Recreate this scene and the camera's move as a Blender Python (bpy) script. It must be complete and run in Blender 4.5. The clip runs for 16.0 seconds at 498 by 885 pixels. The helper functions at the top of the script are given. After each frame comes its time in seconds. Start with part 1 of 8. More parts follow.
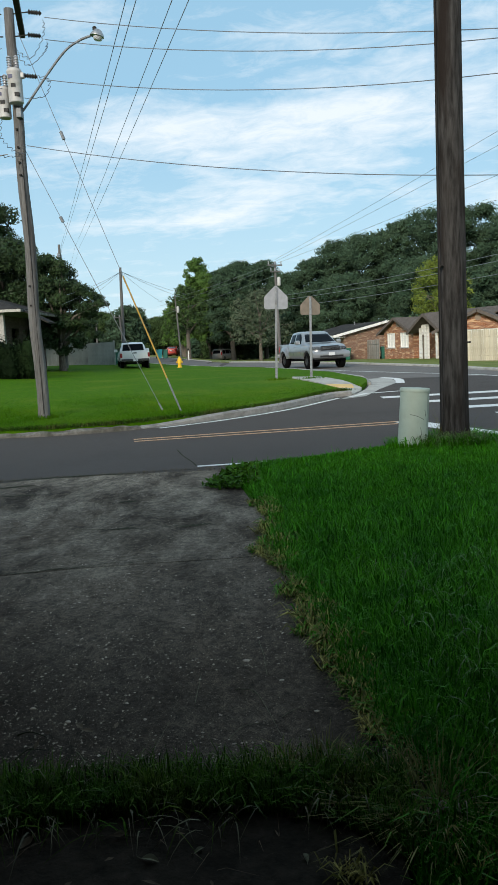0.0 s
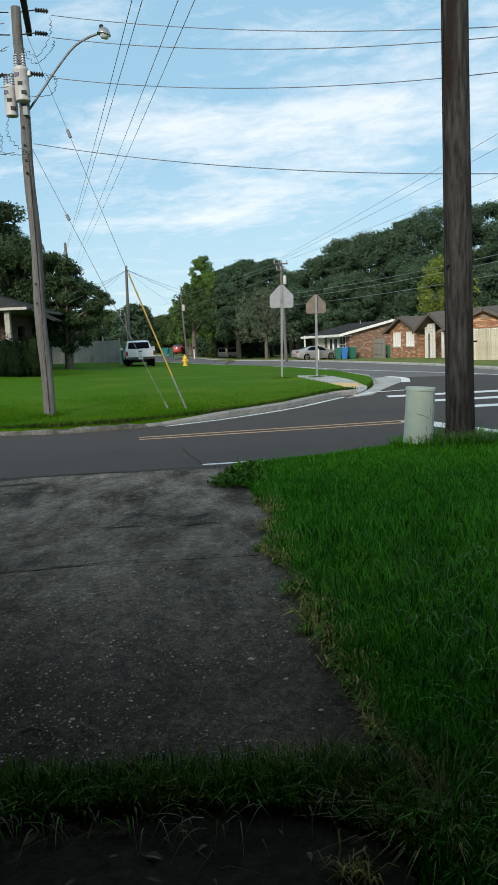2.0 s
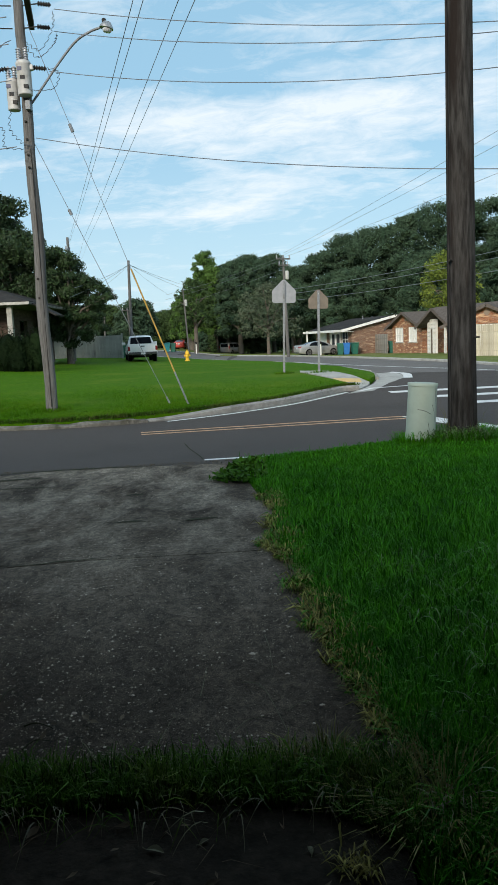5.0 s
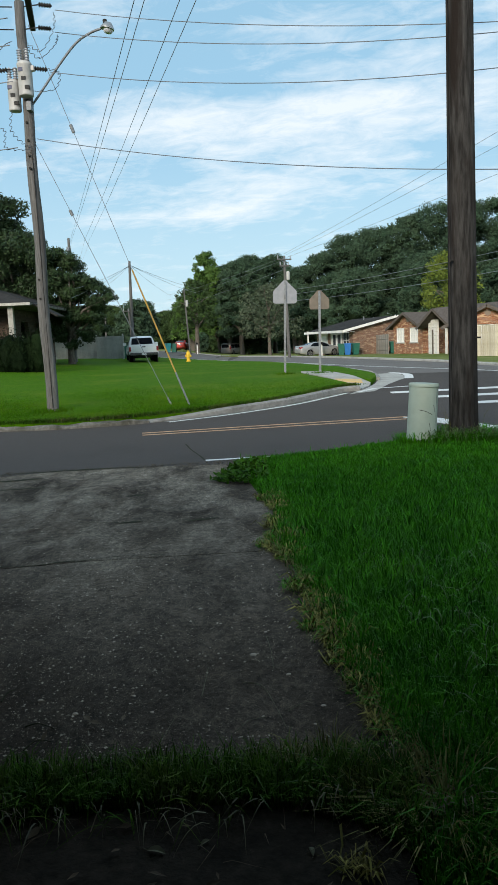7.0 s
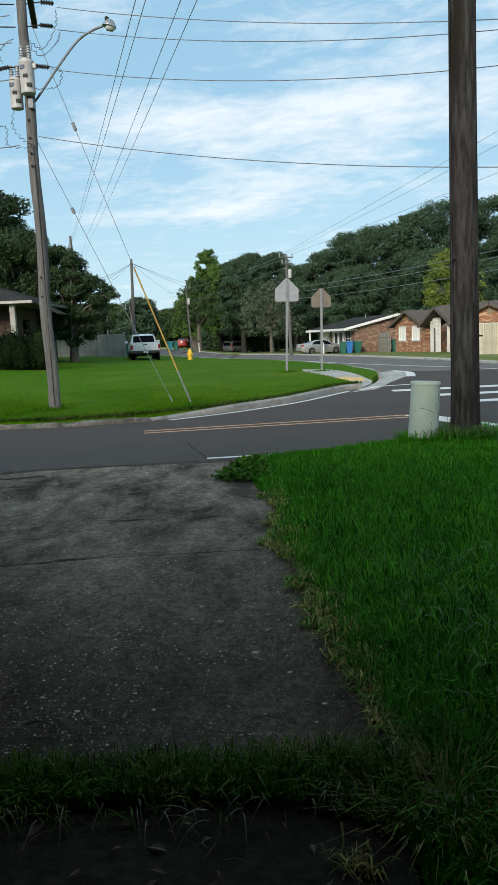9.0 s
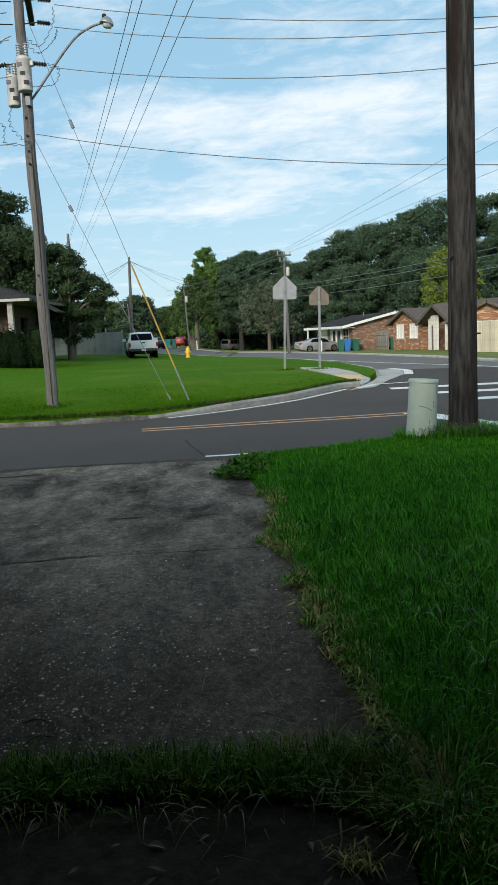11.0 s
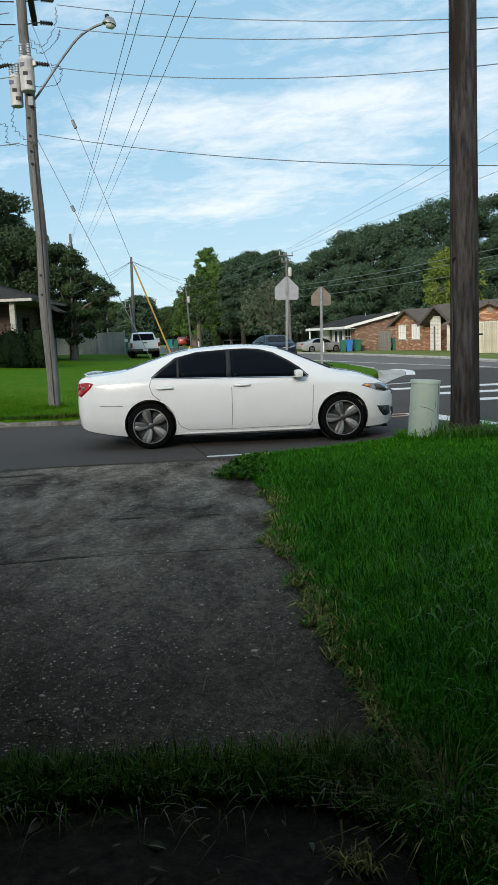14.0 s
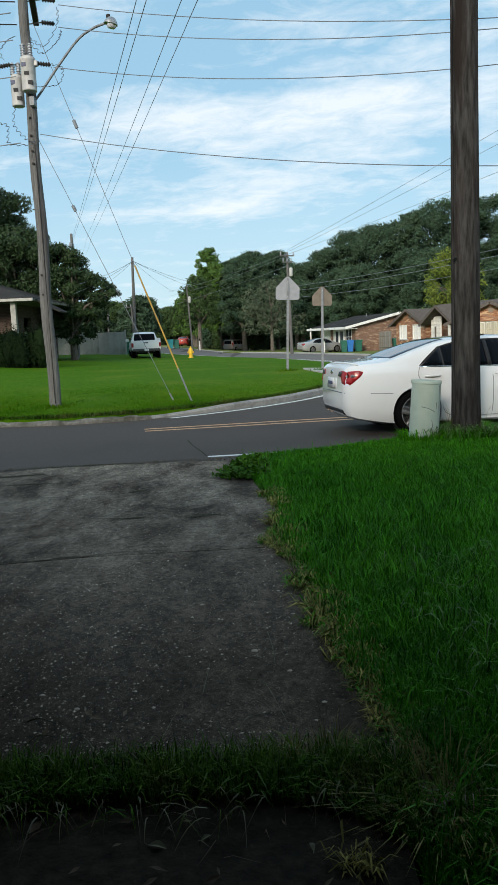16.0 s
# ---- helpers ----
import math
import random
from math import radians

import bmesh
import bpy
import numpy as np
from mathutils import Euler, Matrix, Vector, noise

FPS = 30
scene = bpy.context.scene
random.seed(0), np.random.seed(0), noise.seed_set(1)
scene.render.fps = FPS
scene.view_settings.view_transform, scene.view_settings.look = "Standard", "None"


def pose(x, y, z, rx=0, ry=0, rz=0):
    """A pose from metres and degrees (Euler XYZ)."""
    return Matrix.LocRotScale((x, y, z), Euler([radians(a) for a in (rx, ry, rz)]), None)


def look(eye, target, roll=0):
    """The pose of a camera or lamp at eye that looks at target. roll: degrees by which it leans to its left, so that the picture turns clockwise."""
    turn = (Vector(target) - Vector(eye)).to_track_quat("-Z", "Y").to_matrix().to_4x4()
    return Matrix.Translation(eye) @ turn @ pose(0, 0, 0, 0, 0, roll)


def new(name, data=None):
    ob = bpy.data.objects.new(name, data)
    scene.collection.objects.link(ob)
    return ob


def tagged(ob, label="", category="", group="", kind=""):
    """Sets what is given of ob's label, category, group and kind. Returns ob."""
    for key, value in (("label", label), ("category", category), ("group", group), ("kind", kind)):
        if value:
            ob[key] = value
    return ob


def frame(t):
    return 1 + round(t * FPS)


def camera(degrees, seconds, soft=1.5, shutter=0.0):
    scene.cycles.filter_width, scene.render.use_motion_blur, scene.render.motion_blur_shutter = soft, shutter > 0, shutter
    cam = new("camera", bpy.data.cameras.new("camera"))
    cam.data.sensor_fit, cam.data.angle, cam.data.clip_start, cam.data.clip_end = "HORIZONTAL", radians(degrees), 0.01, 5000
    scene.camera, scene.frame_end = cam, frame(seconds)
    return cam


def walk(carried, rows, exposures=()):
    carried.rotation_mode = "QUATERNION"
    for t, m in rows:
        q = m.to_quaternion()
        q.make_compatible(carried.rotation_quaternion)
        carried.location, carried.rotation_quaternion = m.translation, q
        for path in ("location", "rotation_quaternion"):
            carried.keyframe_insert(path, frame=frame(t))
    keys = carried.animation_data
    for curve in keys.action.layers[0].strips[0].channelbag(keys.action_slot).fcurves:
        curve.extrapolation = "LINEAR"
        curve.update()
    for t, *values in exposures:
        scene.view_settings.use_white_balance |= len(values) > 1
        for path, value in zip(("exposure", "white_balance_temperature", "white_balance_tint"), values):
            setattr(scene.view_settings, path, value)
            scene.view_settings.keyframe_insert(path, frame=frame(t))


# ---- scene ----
from mathutils import geometry
from mathutils.bvhtree import BVHTree

# ---- camera ----
cam = camera(36.0, 16.0, soft=1.15)
EYE = 1.55
PATH = [  # seconds, pitch, roll, yaw of a phone held almost still
    (0, -7.21, 2.75, -0.65), (0.5, -7.27, 2.80, -0.65), (1, -7.34, 2.79, -0.64), (1.5, -7.28, 2.69, -0.33),
    (2, -7.30, 2.58, -0.24), (2.5, -7.36, 2.59, -0.13), (3, -7.68, 2.57, -0.15), (3.5, -7.62, 2.50, -0.09),
    (4, -7.56, 2.45, -0.06), (6.5, -7.80, 2.51, -0.09), (7, -7.60, 2.50, 0.0), (7.5, -7.66, 2.42, 0.0),
    (8, -7.69, 2.30, 0.0), (8.5, -7.76, 2.40, 0.04), (9, -7.74, 2.45, 0.13), (11.5, -7.92, 2.50, -0.04),
    (12, -7.80, 2.49, 0.08), (12.5, -7.80, 2.33, 0.10), (13, -7.74, 2.42, 0.17), (13.5, -7.79, 2.39, 0.19),
    (14, -7.87, 2.38, 0.12), (14.5, -7.90, 2.42, 0.15), (15, -7.82, 2.48, 0.15), (15.5, -7.86, 2.38, 0.18),
    (16, -7.86, 2.32, 0.19)]
walk(cam, [(t, pose(0, 0, EYE, 90 + p, r, y)) for t, p, r, y in PATH], exposures=[(0, 0.15, 7100, 10), (16, 0.15, 7100, 10)])

# ---- light ----
SUN_EL, SUN_AZ = 20.5, 200.0  # degrees; azimuth clockwise from +y: the sun stands behind the camera


def make_world():
    w = bpy.data.worlds.new("sky")
    scene.world = w
    w.use_nodes = True
    nt = w.node_tree
    nt.nodes.clear()
    N, L = nt.nodes.new, nt.links.new
    out, bg = N("ShaderNodeOutputWorld"), N("ShaderNodeBackground")
    sky = N("ShaderNodeTexSky")
    sky.sky_type, sky.sun_disc = "NISHITA", False
    sky.sun_elevation, sky.sun_rotation = radians(SUN_EL), radians(SUN_AZ)
    sky.air_density, sky.dust_density, sky.ozone_density = 1.0, 0.6, 2.0
    co = N("ShaderNodeTexCoord")
    sep = N("ShaderNodeSeparateXYZ")
    L(co.outputs["Generated"], sep.inputs[0])

    def mth(op, a, b=None):
        n = N("ShaderNodeMath")
        n.operation = op
        for i, v in enumerate((a, b)):
            if v is None:
                continue
            if isinstance(v, (int, float)):
                n.inputs[i].default_value = v
            else:
                L(v, n.inputs[i])
        return n.outputs[0]
    den = mth("MAXIMUM", mth("ADD", sep.outputs[2], 0.12), 0.05)
    cx, cy = mth("DIVIDE", sep.outputs[0], den), mth("DIVIDE", sep.outputs[1], den)
    comb = N("ShaderNodeCombineXYZ")
    L(mth("ADD", mth("MULTIPLY", cx, 0.9), mth("MULTIPLY", cy, 0.2)), comb.inputs[0])
    L(mth("MULTIPLY", cy, 1.1), comb.inputs[1])

    def nz(scale, detail, rough, dist=0.0, off=(0, 0, 0)):
        m = N("ShaderNodeMapping")
        m.inputs["Location"].default_value = off
        L(comb.outputs[0], m.inputs[0])
        n = N("ShaderNodeTexNoise")
        n.inputs["Scale"].default_value, n.inputs["Detail"].default_value = scale, detail
        n.inputs["Roughness"].default_value, n.inputs["Distortion"].default_value = rough, dist
        L(m.outputs[0], n.inputs[0])
        return n.outputs[0]
    big, fine = nz(1.5, 9, 0.62, 0.25, (3.1, 0.75, 0)), nz(7.0, 8, 0.68, 0.6, (1.7, 4, 0))
    # the cloud banks that stand over the avenue: bearing and height (as tangents from +y), their spread, their density
    ahead = mth("MAXIMUM", sep.outputs[1], 0.05)
    u, v = mth("DIVIDE", sep.outputs[0], ahead), mth("DIVIDE", sep.outputs[2], ahead)
    banks = None
    for u0, v0, su, sv, k in ((-0.12, 0.283, 0.11, 0.032, 0.9), (0.06, 0.262, 0.16, 0.035, 0.8), (0.20, 0.262, 0.10, 0.050, 1.0), (0.04, 0.192, 0.17, 0.030, 0.85), (-0.10, 0.160, 0.15, 0.011, 0.8),
                              (0.09, 0.385, 0.09, 0.035, 0.6), (0.31, 0.31, 0.05, 0.09, 0.7), (0.22, 0.31, 0.05, 0.045, 0.6), (-0.19, 0.405, 0.08, 0.02, 0.6), (0.22, 0.41, 0.05, 0.018, 0.5)):
        a, b = mth("DIVIDE", mth("SUBTRACT", u, u0), su), mth("DIVIDE", mth("SUBTRACT", v, v0), sv)
        q = mth("ADD", mth("MULTIPLY", a, a), mth("MULTIPLY", b, b))
        g = mth("MULTIPLY", mth("EXPONENT", mth("MULTIPLY", q, -1.0)), k)
        banks = g if banks is None else mth("ADD", banks, g)
    mix = mth("ADD", mth("ADD", mth("MULTIPLY", big, 0.60), mth("MULTIPLY", fine, 0.40)), mth("MULTIPLY", mth("MINIMUM", banks, 1.1), 0.17))
    # unseen cover added overhead and to the south to whiten the fill light
    over = mth("MINIMUM", mth("MAXIMUM", mth("MULTIPLY", mth("SUBTRACT", mth("SUBTRACT", sep.outputs[2], mth("MULTIPLY", sep.outputs[1], 0.35)), 0.10), 5.0), 0.0), 1.0)
    mix = mth("ADD", mix, mth("MULTIPLY", over, 0.11))
    ramp = N("ShaderNodeValToRGB")
    ramp.color_ramp.elements[0].position, ramp.color_ramp.elements[1].position = 0.52, 0.755
    L(mix, ramp.inputs[0])
    cloud = mth("MULTIPLY", ramp.outputs[0], 0.82)
    mx = N("ShaderNodeMix")
    mx.data_type = "RGBA"
    L(cloud, mx.inputs[0])
    haze = N("ShaderNodeMix")
    haze.data_type = "RGBA"
    haze.inputs[0].default_value = 0.72
    L(sky.outputs[0], haze.inputs[6])
    haze.inputs[7].default_value = (3.1, 6.0, 8.6, 1)
    low = N("ShaderNodeMix")
    low.data_type = "RGBA"
    L(mth("MULTIPLY", mth("SUBTRACT", 1.0, mth("MINIMUM", mth("MULTIPLY", mth("MAXIMUM", sep.outputs[2], 0.0), 4.0), 1.0)), 0.55), low.inputs[0])
    L(haze.outputs[2], low.inputs[6])
    low.inputs[7].default_value = (6.0, 7.9, 9.2, 1)
    L(low.outputs[2], mx.inputs[6])
    mx.inputs[7].default_value = (7.9, 8.8, 9.9, 1)
    L(mx.outputs[2], bg.inputs[0])
    bg.inputs[1].default_value = 0.107
    L(bg.outputs[0], out.inputs[0])


make_world()
sun = new("sun", bpy.data.lights.new("sun", "SUN"))
sun.data.energy, sun.data.angle, sun.data.color = 3.0, radians(14), (1.0, 0.935, 0.84)
_a, _e = radians(SUN_AZ), radians(SUN_EL)
sun.matrix_world = look((0, 0, 30), Vector((0, 0, 30)) - Vector((math.sin(_a) * math.cos(_e), math.cos(_a) * math.cos(_e), math.sin(_e))))

# ---- materials ----
def material(name, colors, scale=4.0, rough=0.8, metal=0.0, bump=0.0, bump_scale=None, detail=6, stain=None, stain_scale=0.6,
             stain_range=(0.5, 0.7), coat=0.0, spec=0.5, stretch=(1, 1, 1), per_object=0.0, per_island=0.0, pos=(0.3, 0.7), space="Object", streak=None):
    """Principled material: fine noise between two or three colours, larger stains, bump, and a shift by object or by island."""
    m = bpy.data.materials.new(name)
    m.use_nodes = True
    nt = m.node_tree
    N, L = nt.nodes.new, nt.links.new
    b = nt.nodes["Principled BSDF"]
    co = N("ShaderNodeTexCoord")
    mp = N("ShaderNodeMapping")
    mp.inputs["Scale"].default_value = stretch
    L(co.outputs[space], mp.inputs[0])
    vec = mp.outputs[0]

    def nz(sc, det=detail, rg=0.6):
        n = N("ShaderNodeTexNoise")
        n.inputs["Scale"].default_value, n.inputs["Detail"].default_value, n.inputs["Roughness"].default_value = sc, det, rg
        L(vec, n.inputs[0])
        return n.outputs[0]
    ramp = N("ShaderNodeValToRGB")
    el = ramp.color_ramp.elements
    el[0].position, el[1].position = pos
    el[0].color, el[1].color = (*colors[0], 1), (*colors[-1], 1)
    if len(colors) == 3:
        e = el.new(sum(pos) / 2)
        e.color = (*colors[1], 1)
    L(nz(scale), ramp.inputs[0])
    col = ramp.outputs[0]
    if stain:
        r2 = N("ShaderNodeValToRGB")
        r2.color_ramp.elements[0].position, r2.color_ramp.elements[1].position = stain_range
        L(nz(stain_scale, 5, 0.65), r2.inputs[0])
        mx = N("ShaderNodeMix")
        mx.data_type = "RGBA"
        L(r2.outputs[0], mx.inputs[0])
        L(col, mx.inputs[6])
        mx.inputs[7].default_value = (*stain, 1)
        col = mx.outputs[2]
    if streak:
        sc, rng, st, tint = streak[:4]
        m2, n2, r3, mx2 = N("ShaderNodeMapping"), N("ShaderNodeTexNoise"), N("ShaderNodeValToRGB"), N("ShaderNodeMix")
        m2.inputs["Scale"].default_value = st
        L(co.outputs[space], m2.inputs[0])
        L(m2.outputs[0], n2.inputs[0])
        n2.inputs["Scale"].default_value, n2.inputs["Detail"].default_value, n2.inputs["Roughness"].default_value = sc, 10, 0.80
        r3.color_ramp.elements[0].position, r3.color_ramp.elements[1].position = rng
        L(n2.outputs[0], r3.inputs[0])
        mx2.data_type = "RGBA"
        L(r3.outputs[0], mx2.inputs[0])
        L(col, mx2.inputs[6])
        mx2.inputs[7].default_value = (*tint, 1)
        col = mx2.outputs[2]
    for amount, node, sock in ((per_object, "ShaderNodeObjectInfo", "Random"), (per_island, "ShaderNodeNewGeometry", "Random Per Island")):
        if amount:
            info, hsv, mr = N(node), N("ShaderNodeHueSaturation"), N("ShaderNodeMapRange")
            mr.inputs[3].default_value, mr.inputs[4].default_value = 1 - amount, 1 + amount
            L(info.outputs[sock], mr.inputs[0])
            L(mr.outputs[0], hsv.inputs["Value"])
            L(col, hsv.inputs["Color"])
            col = hsv.outputs[0]
    L(col, b.inputs["Base Color"])
    b.inputs["Roughness"].default_value, b.inputs["Metallic"].default_value = rough, metal
    b.inputs["Coat Weight"].default_value, b.inputs["Specular IOR Level"].default_value = coat, spec
    b.inputs["Coat Roughness"].default_value = 0.04
    if bump:
        bp = N("ShaderNodeBump")
        bp.inputs["Strength"].default_value = bump
        bp.inputs["Distance"].default_value = 0.02
        L(nz(bump_scale or scale * 2), bp.inputs["Height"])
        L(bp.outputs[0], b.inputs["Normal"])
    return m


def glass_dark(name, tint=(0.012, 0.016, 0.02), rough=0.03):
    m = bpy.data.materials.new(name)
    m.use_nodes = True
    b = m.node_tree.nodes["Principled BSDF"]
    b.inputs["Base Color"].default_value = (*tint, 1)
    b.inputs["Roughness"].default_value = rough
    b.inputs["IOR"].default_value = 1.14
    return m


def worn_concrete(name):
    """Old dark driveway concrete: broad stains along its length, brown patches, pale patches stronger towards the
    street, exposed grains and pits.
    """
    m = bpy.data.materials.new(name)
    m.use_nodes = True
    nt = m.node_tree
    N, L = nt.nodes.new, nt.links.new
    b = nt.nodes["Principled BSDF"]
    co = N("ShaderNodeTexCoord").outputs["Object"]

    def mapped(scale, off=(0, 0, 0)):
        n = N("ShaderNodeMapping")
        n.inputs["Scale"].default_value, n.inputs["Location"].default_value = scale, off
        L(co, n.inputs[0])
        return n.outputs[0]

    def nz(sc, det, rg, vec, dist=0.0):
        n = N("ShaderNodeTexNoise")
        n.inputs["Scale"].default_value, n.inputs["Detail"].default_value, n.inputs["Roughness"].default_value = sc, det, rg
        n.inputs["Distortion"].default_value = dist
        L(vec, n.inputs[0])
        return n.outputs[0]

    def span(v, a, c, lo=0.0, hi=1.0):
        n = N("ShaderNodeMapRange")
        n.inputs[1].default_value, n.inputs[2].default_value, n.inputs[3].default_value, n.inputs[4].default_value = a, c, lo, hi
        L(v, n.inputs[0])
        return n.outputs[0]

    def mth(op, x, y):
        n = N("ShaderNodeMath")
        n.operation = op
        for k, q in enumerate((x, y)):
            if isinstance(q, (int, float)):
                n.inputs[k].default_value = q
            else:
                L(q, n.inputs[k])
        return n.outputs[0]

    def blend(f, x, y, how="MIX"):
        n = N("ShaderNodeMix")
        n.data_type, n.blend_type = "RGBA", how
        for k, q in ((0, f), (6, x), (7, y)):
            if isinstance(q, tuple):
                n.inputs[k].default_value = (*q, 1)
            elif isinstance(q, (int, float)):
                n.inputs[k].default_value = q
            else:
                L(q, n.inputs[k])
        return n.outputs[2]
    along = mapped((1.0, 0.45, 1.0))
    flat = mapped((1.0, 0.8, 1.0), (3.0, 1.0, 0.0))
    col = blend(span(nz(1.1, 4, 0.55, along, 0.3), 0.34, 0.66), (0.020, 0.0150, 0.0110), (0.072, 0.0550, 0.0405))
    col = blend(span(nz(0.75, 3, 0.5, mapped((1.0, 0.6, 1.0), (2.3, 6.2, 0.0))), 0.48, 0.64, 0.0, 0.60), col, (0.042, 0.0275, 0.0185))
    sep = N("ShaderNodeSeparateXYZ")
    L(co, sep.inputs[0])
    toward_street = span(sep.outputs[1], 3.6, 7.6, 0.18, 1.25)
    pale = mth("MULTIPLY", span(nz(1.5, 10, 0.70, along, 0.25), 0.40, 0.68), toward_street)
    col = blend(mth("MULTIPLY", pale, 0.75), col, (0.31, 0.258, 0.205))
    grain = nz(170, 3, 0.7, co)
    col = blend(1.0, col, span(grain, 0.34, 0.68, 0.20, 1.85), "MULTIPLY")
    crumb = nz(38, 4, 0.75, flat)
    col = blend(1.0, col, span(crumb, 0.32, 0.68, 0.42, 1.60), "MULTIPLY")
    col = blend(1.0, col, span(nz(9, 7, 0.75, flat, 0.4), 0.32, 0.68, 0.62, 1.40), "MULTIPLY")
    vo = N("ShaderNodeTexVoronoi")
    vo.inputs["Scale"].default_value = 85
    rough = N("ShaderNodeVectorMath")
    rough.operation = "ADD"
    L(co, rough.inputs[0])
    bend = N("ShaderNodeTexNoise")
    bend.inputs["Scale"].default_value, bend.inputs["Detail"].default_value = 60, 2
    L(co, bend.inputs[0])
    sc = N("ShaderNodeVectorMath")
    sc.operation = "SCALE"
    L(bend.outputs["Color"], sc.inputs[0])
    sc.inputs["Scale"].default_value = 0.022
    L(sc.outputs[0], rough.inputs[1])
    L(rough.outputs[0], vo.inputs[0])
    pick = N("ShaderNodeSeparateColor")
    L(vo.outputs["Color"], pick.inputs[0])
    few = mth("GREATER_THAN", mth("ADD", pick.outputs[0], mth("MULTIPLY", mth("SUBTRACT", nz(1.6, 3, 0.6, co), 0.5), 0.9)), 0.80)
    stone = mth("MULTIPLY", mth("LESS_THAN", vo.outputs["Distance"], 0.33), few)
    tone = blend(pick.outputs[1], (0.10, 0.080, 0.060), (0.30, 0.245, 0.19))
    col = blend(mth("MULTIPLY", stone, 0.60), col, tone)
    pits = mth("LESS_THAN", nz(70, 2, 0.5, co), 0.335)
    col = blend(mth("MULTIPLY", pits, 0.7), col, (0.016, 0.013, 0.010))
    L(col, b.inputs["Base Color"])
    b.inputs["Roughness"].default_value, b.inputs["Specular IOR Level"].default_value = 0.93, 0.10
    bp = N("ShaderNodeBump")
    bp.inputs["Strength"].default_value, bp.inputs["Distance"].default_value = 0.8, 0.006
    L(mth("ADD", mth("ADD", mth("MULTIPLY", grain, 0.5), crumb), mth("MULTIPLY", stone, 0.35)), bp.inputs["Height"])
    L(bp.outputs[0], b.inputs["Normal"])
    return m


M = {}
M["asphalt"] = material("asphalt", [(0.047, 0.0400, 0.0360), (0.094, 0.0800, 0.073)], 60, 0.88, bump=0.25, bump_scale=150, stain=(0.057, 0.0485, 0.044), stain_scale=0.35, spec=0.2, streak=(0.9, (0.55, 0.80), (0.25, 1.6, 1), (0.082, 0.071, 0.066)))
M["asphalt_old"] = material("asphalt_old", [(0.105, 0.096, 0.090), (0.185, 0.170, 0.160)], 40, 0.9, bump=0.2, stain=(0.115, 0.105, 0.098), stain_scale=0.3, spec=0.25, streak=(0.8, (0.5, 0.8), (1.2, 0.2, 1), (0.20, 0.185, 0.172)))
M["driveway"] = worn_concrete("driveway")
M["concrete"] = material("concrete", [(0.30, 0.29, 0.27), (0.48, 0.47, 0.44)], 12, 0.9, bump=0.2, stain=(0.24, 0.23, 0.21), stain_scale=1.5)
M["concrete_dirty"] = material("concrete_dirty", [(0.095, 0.09, 0.08), (0.22, 0.21, 0.19)], 14, 0.93, bump=0.5, stain=(0.055, 0.055, 0.04), stain_scale=2.5, stain_range=(0.45, 0.65))
M["line_white"] = material("line_white", [(0.55, 0.55, 0.54), (0.80, 0.80, 0.78)], 30, 0.7, stain=(0.35, 0.35, 0.34), stain_scale=5, stain_range=(0.6, 0.75))
M["line_yellow"] = material("line_yellow", [(0.50, 0.27, 0.13), (0.62, 0.35, 0.18)], 30, 0.7, stain=(0.30, 0.20, 0.13), stain_scale=6, stain_range=(0.55, 0.75))
M["tactile"] = material("tactile", [(0.58, 0.37, 0.12), (0.68, 0.46, 0.18)], 20, 0.75, stain=(0.50, 0.40, 0.26), stain_scale=3)
M["lawn"] = material("lawn", [(0.028, 0.092, 0.002), (0.048, 0.130, 0.004), (0.070, 0.158, 0.006)], 6, 0.9, bump=0.4, bump_scale=60, stain=(0.095, 0.155, 0.012), stain_scale=0.30, spec=0.05)
M["soil"] = material("soil", [(0.012, 0.062, 0.002), (0.026, 0.098, 0.003)], 20, 0.95, bump=0.5, spec=0.03)
M["ground"] = material("ground", [(0.03, 0.06, 0.012), (0.07, 0.11, 0.025)], 2, 0.95, stain=(0.10, 0.11, 0.05), stain_scale=0.12, spec=0.1)
M["blade"] = material("blade", [(0.014, 0.110, 0.002), (0.047, 0.215, 0.005)], 3, 0.58, per_island=0.52, spec=0.10, stain=(0.046, 0.196, 0.005), stain_scale=1.2)
M["blade_pale"] = material("blade_pale", [(0.040, 0.085, 0.020), (0.10, 0.15, 0.06)], 9, 0.6, per_island=0.4, spec=0.25)
M["blade_olive"] = material("blade_olive", [(0.065, 0.078, 0.012), (0.31, 0.265, 0.082)], 14, 0.65, per_island=0.6, spec=0.12)
M["stalk"] = material("stalk", [(0.070, 0.072, 0.040), (0.155, 0.150, 0.098)], 14, 0.7, per_island=0.4, spec=0.2)
M["leaf_dead"] = material("leaf_dead", [(0.060, 0.026, 0.012), (0.15, 0.060, 0.026)], 30, 0.8, spec=0.15)
M["blade_dry"] = material("blade_dry", [(0.065, 0.078, 0.018), (0.21, 0.185, 0.075)], 9, 0.8, per_island=0.45, spec=0.1)
M["weed"] = material("weed", [(0.016, 0.058, 0.003), (0.042, 0.108, 0.008)], 6, 0.7, per_island=0.45, spec=0.08)
M["pole_grey"] = material("pole_grey", [(0.070, 0.068, 0.067), (0.185, 0.182, 0.178)], 26, 0.9, bump=0.9, bump_scale=40, detail=8, stretch=(2.2, 2.2, 0.12), stain=(0.050, 0.048, 0.047), stain_scale=2.5, streak=(10, (0.58, 0.70), (3, 3, 0.12), (0.030, 0.028, 0.027)))
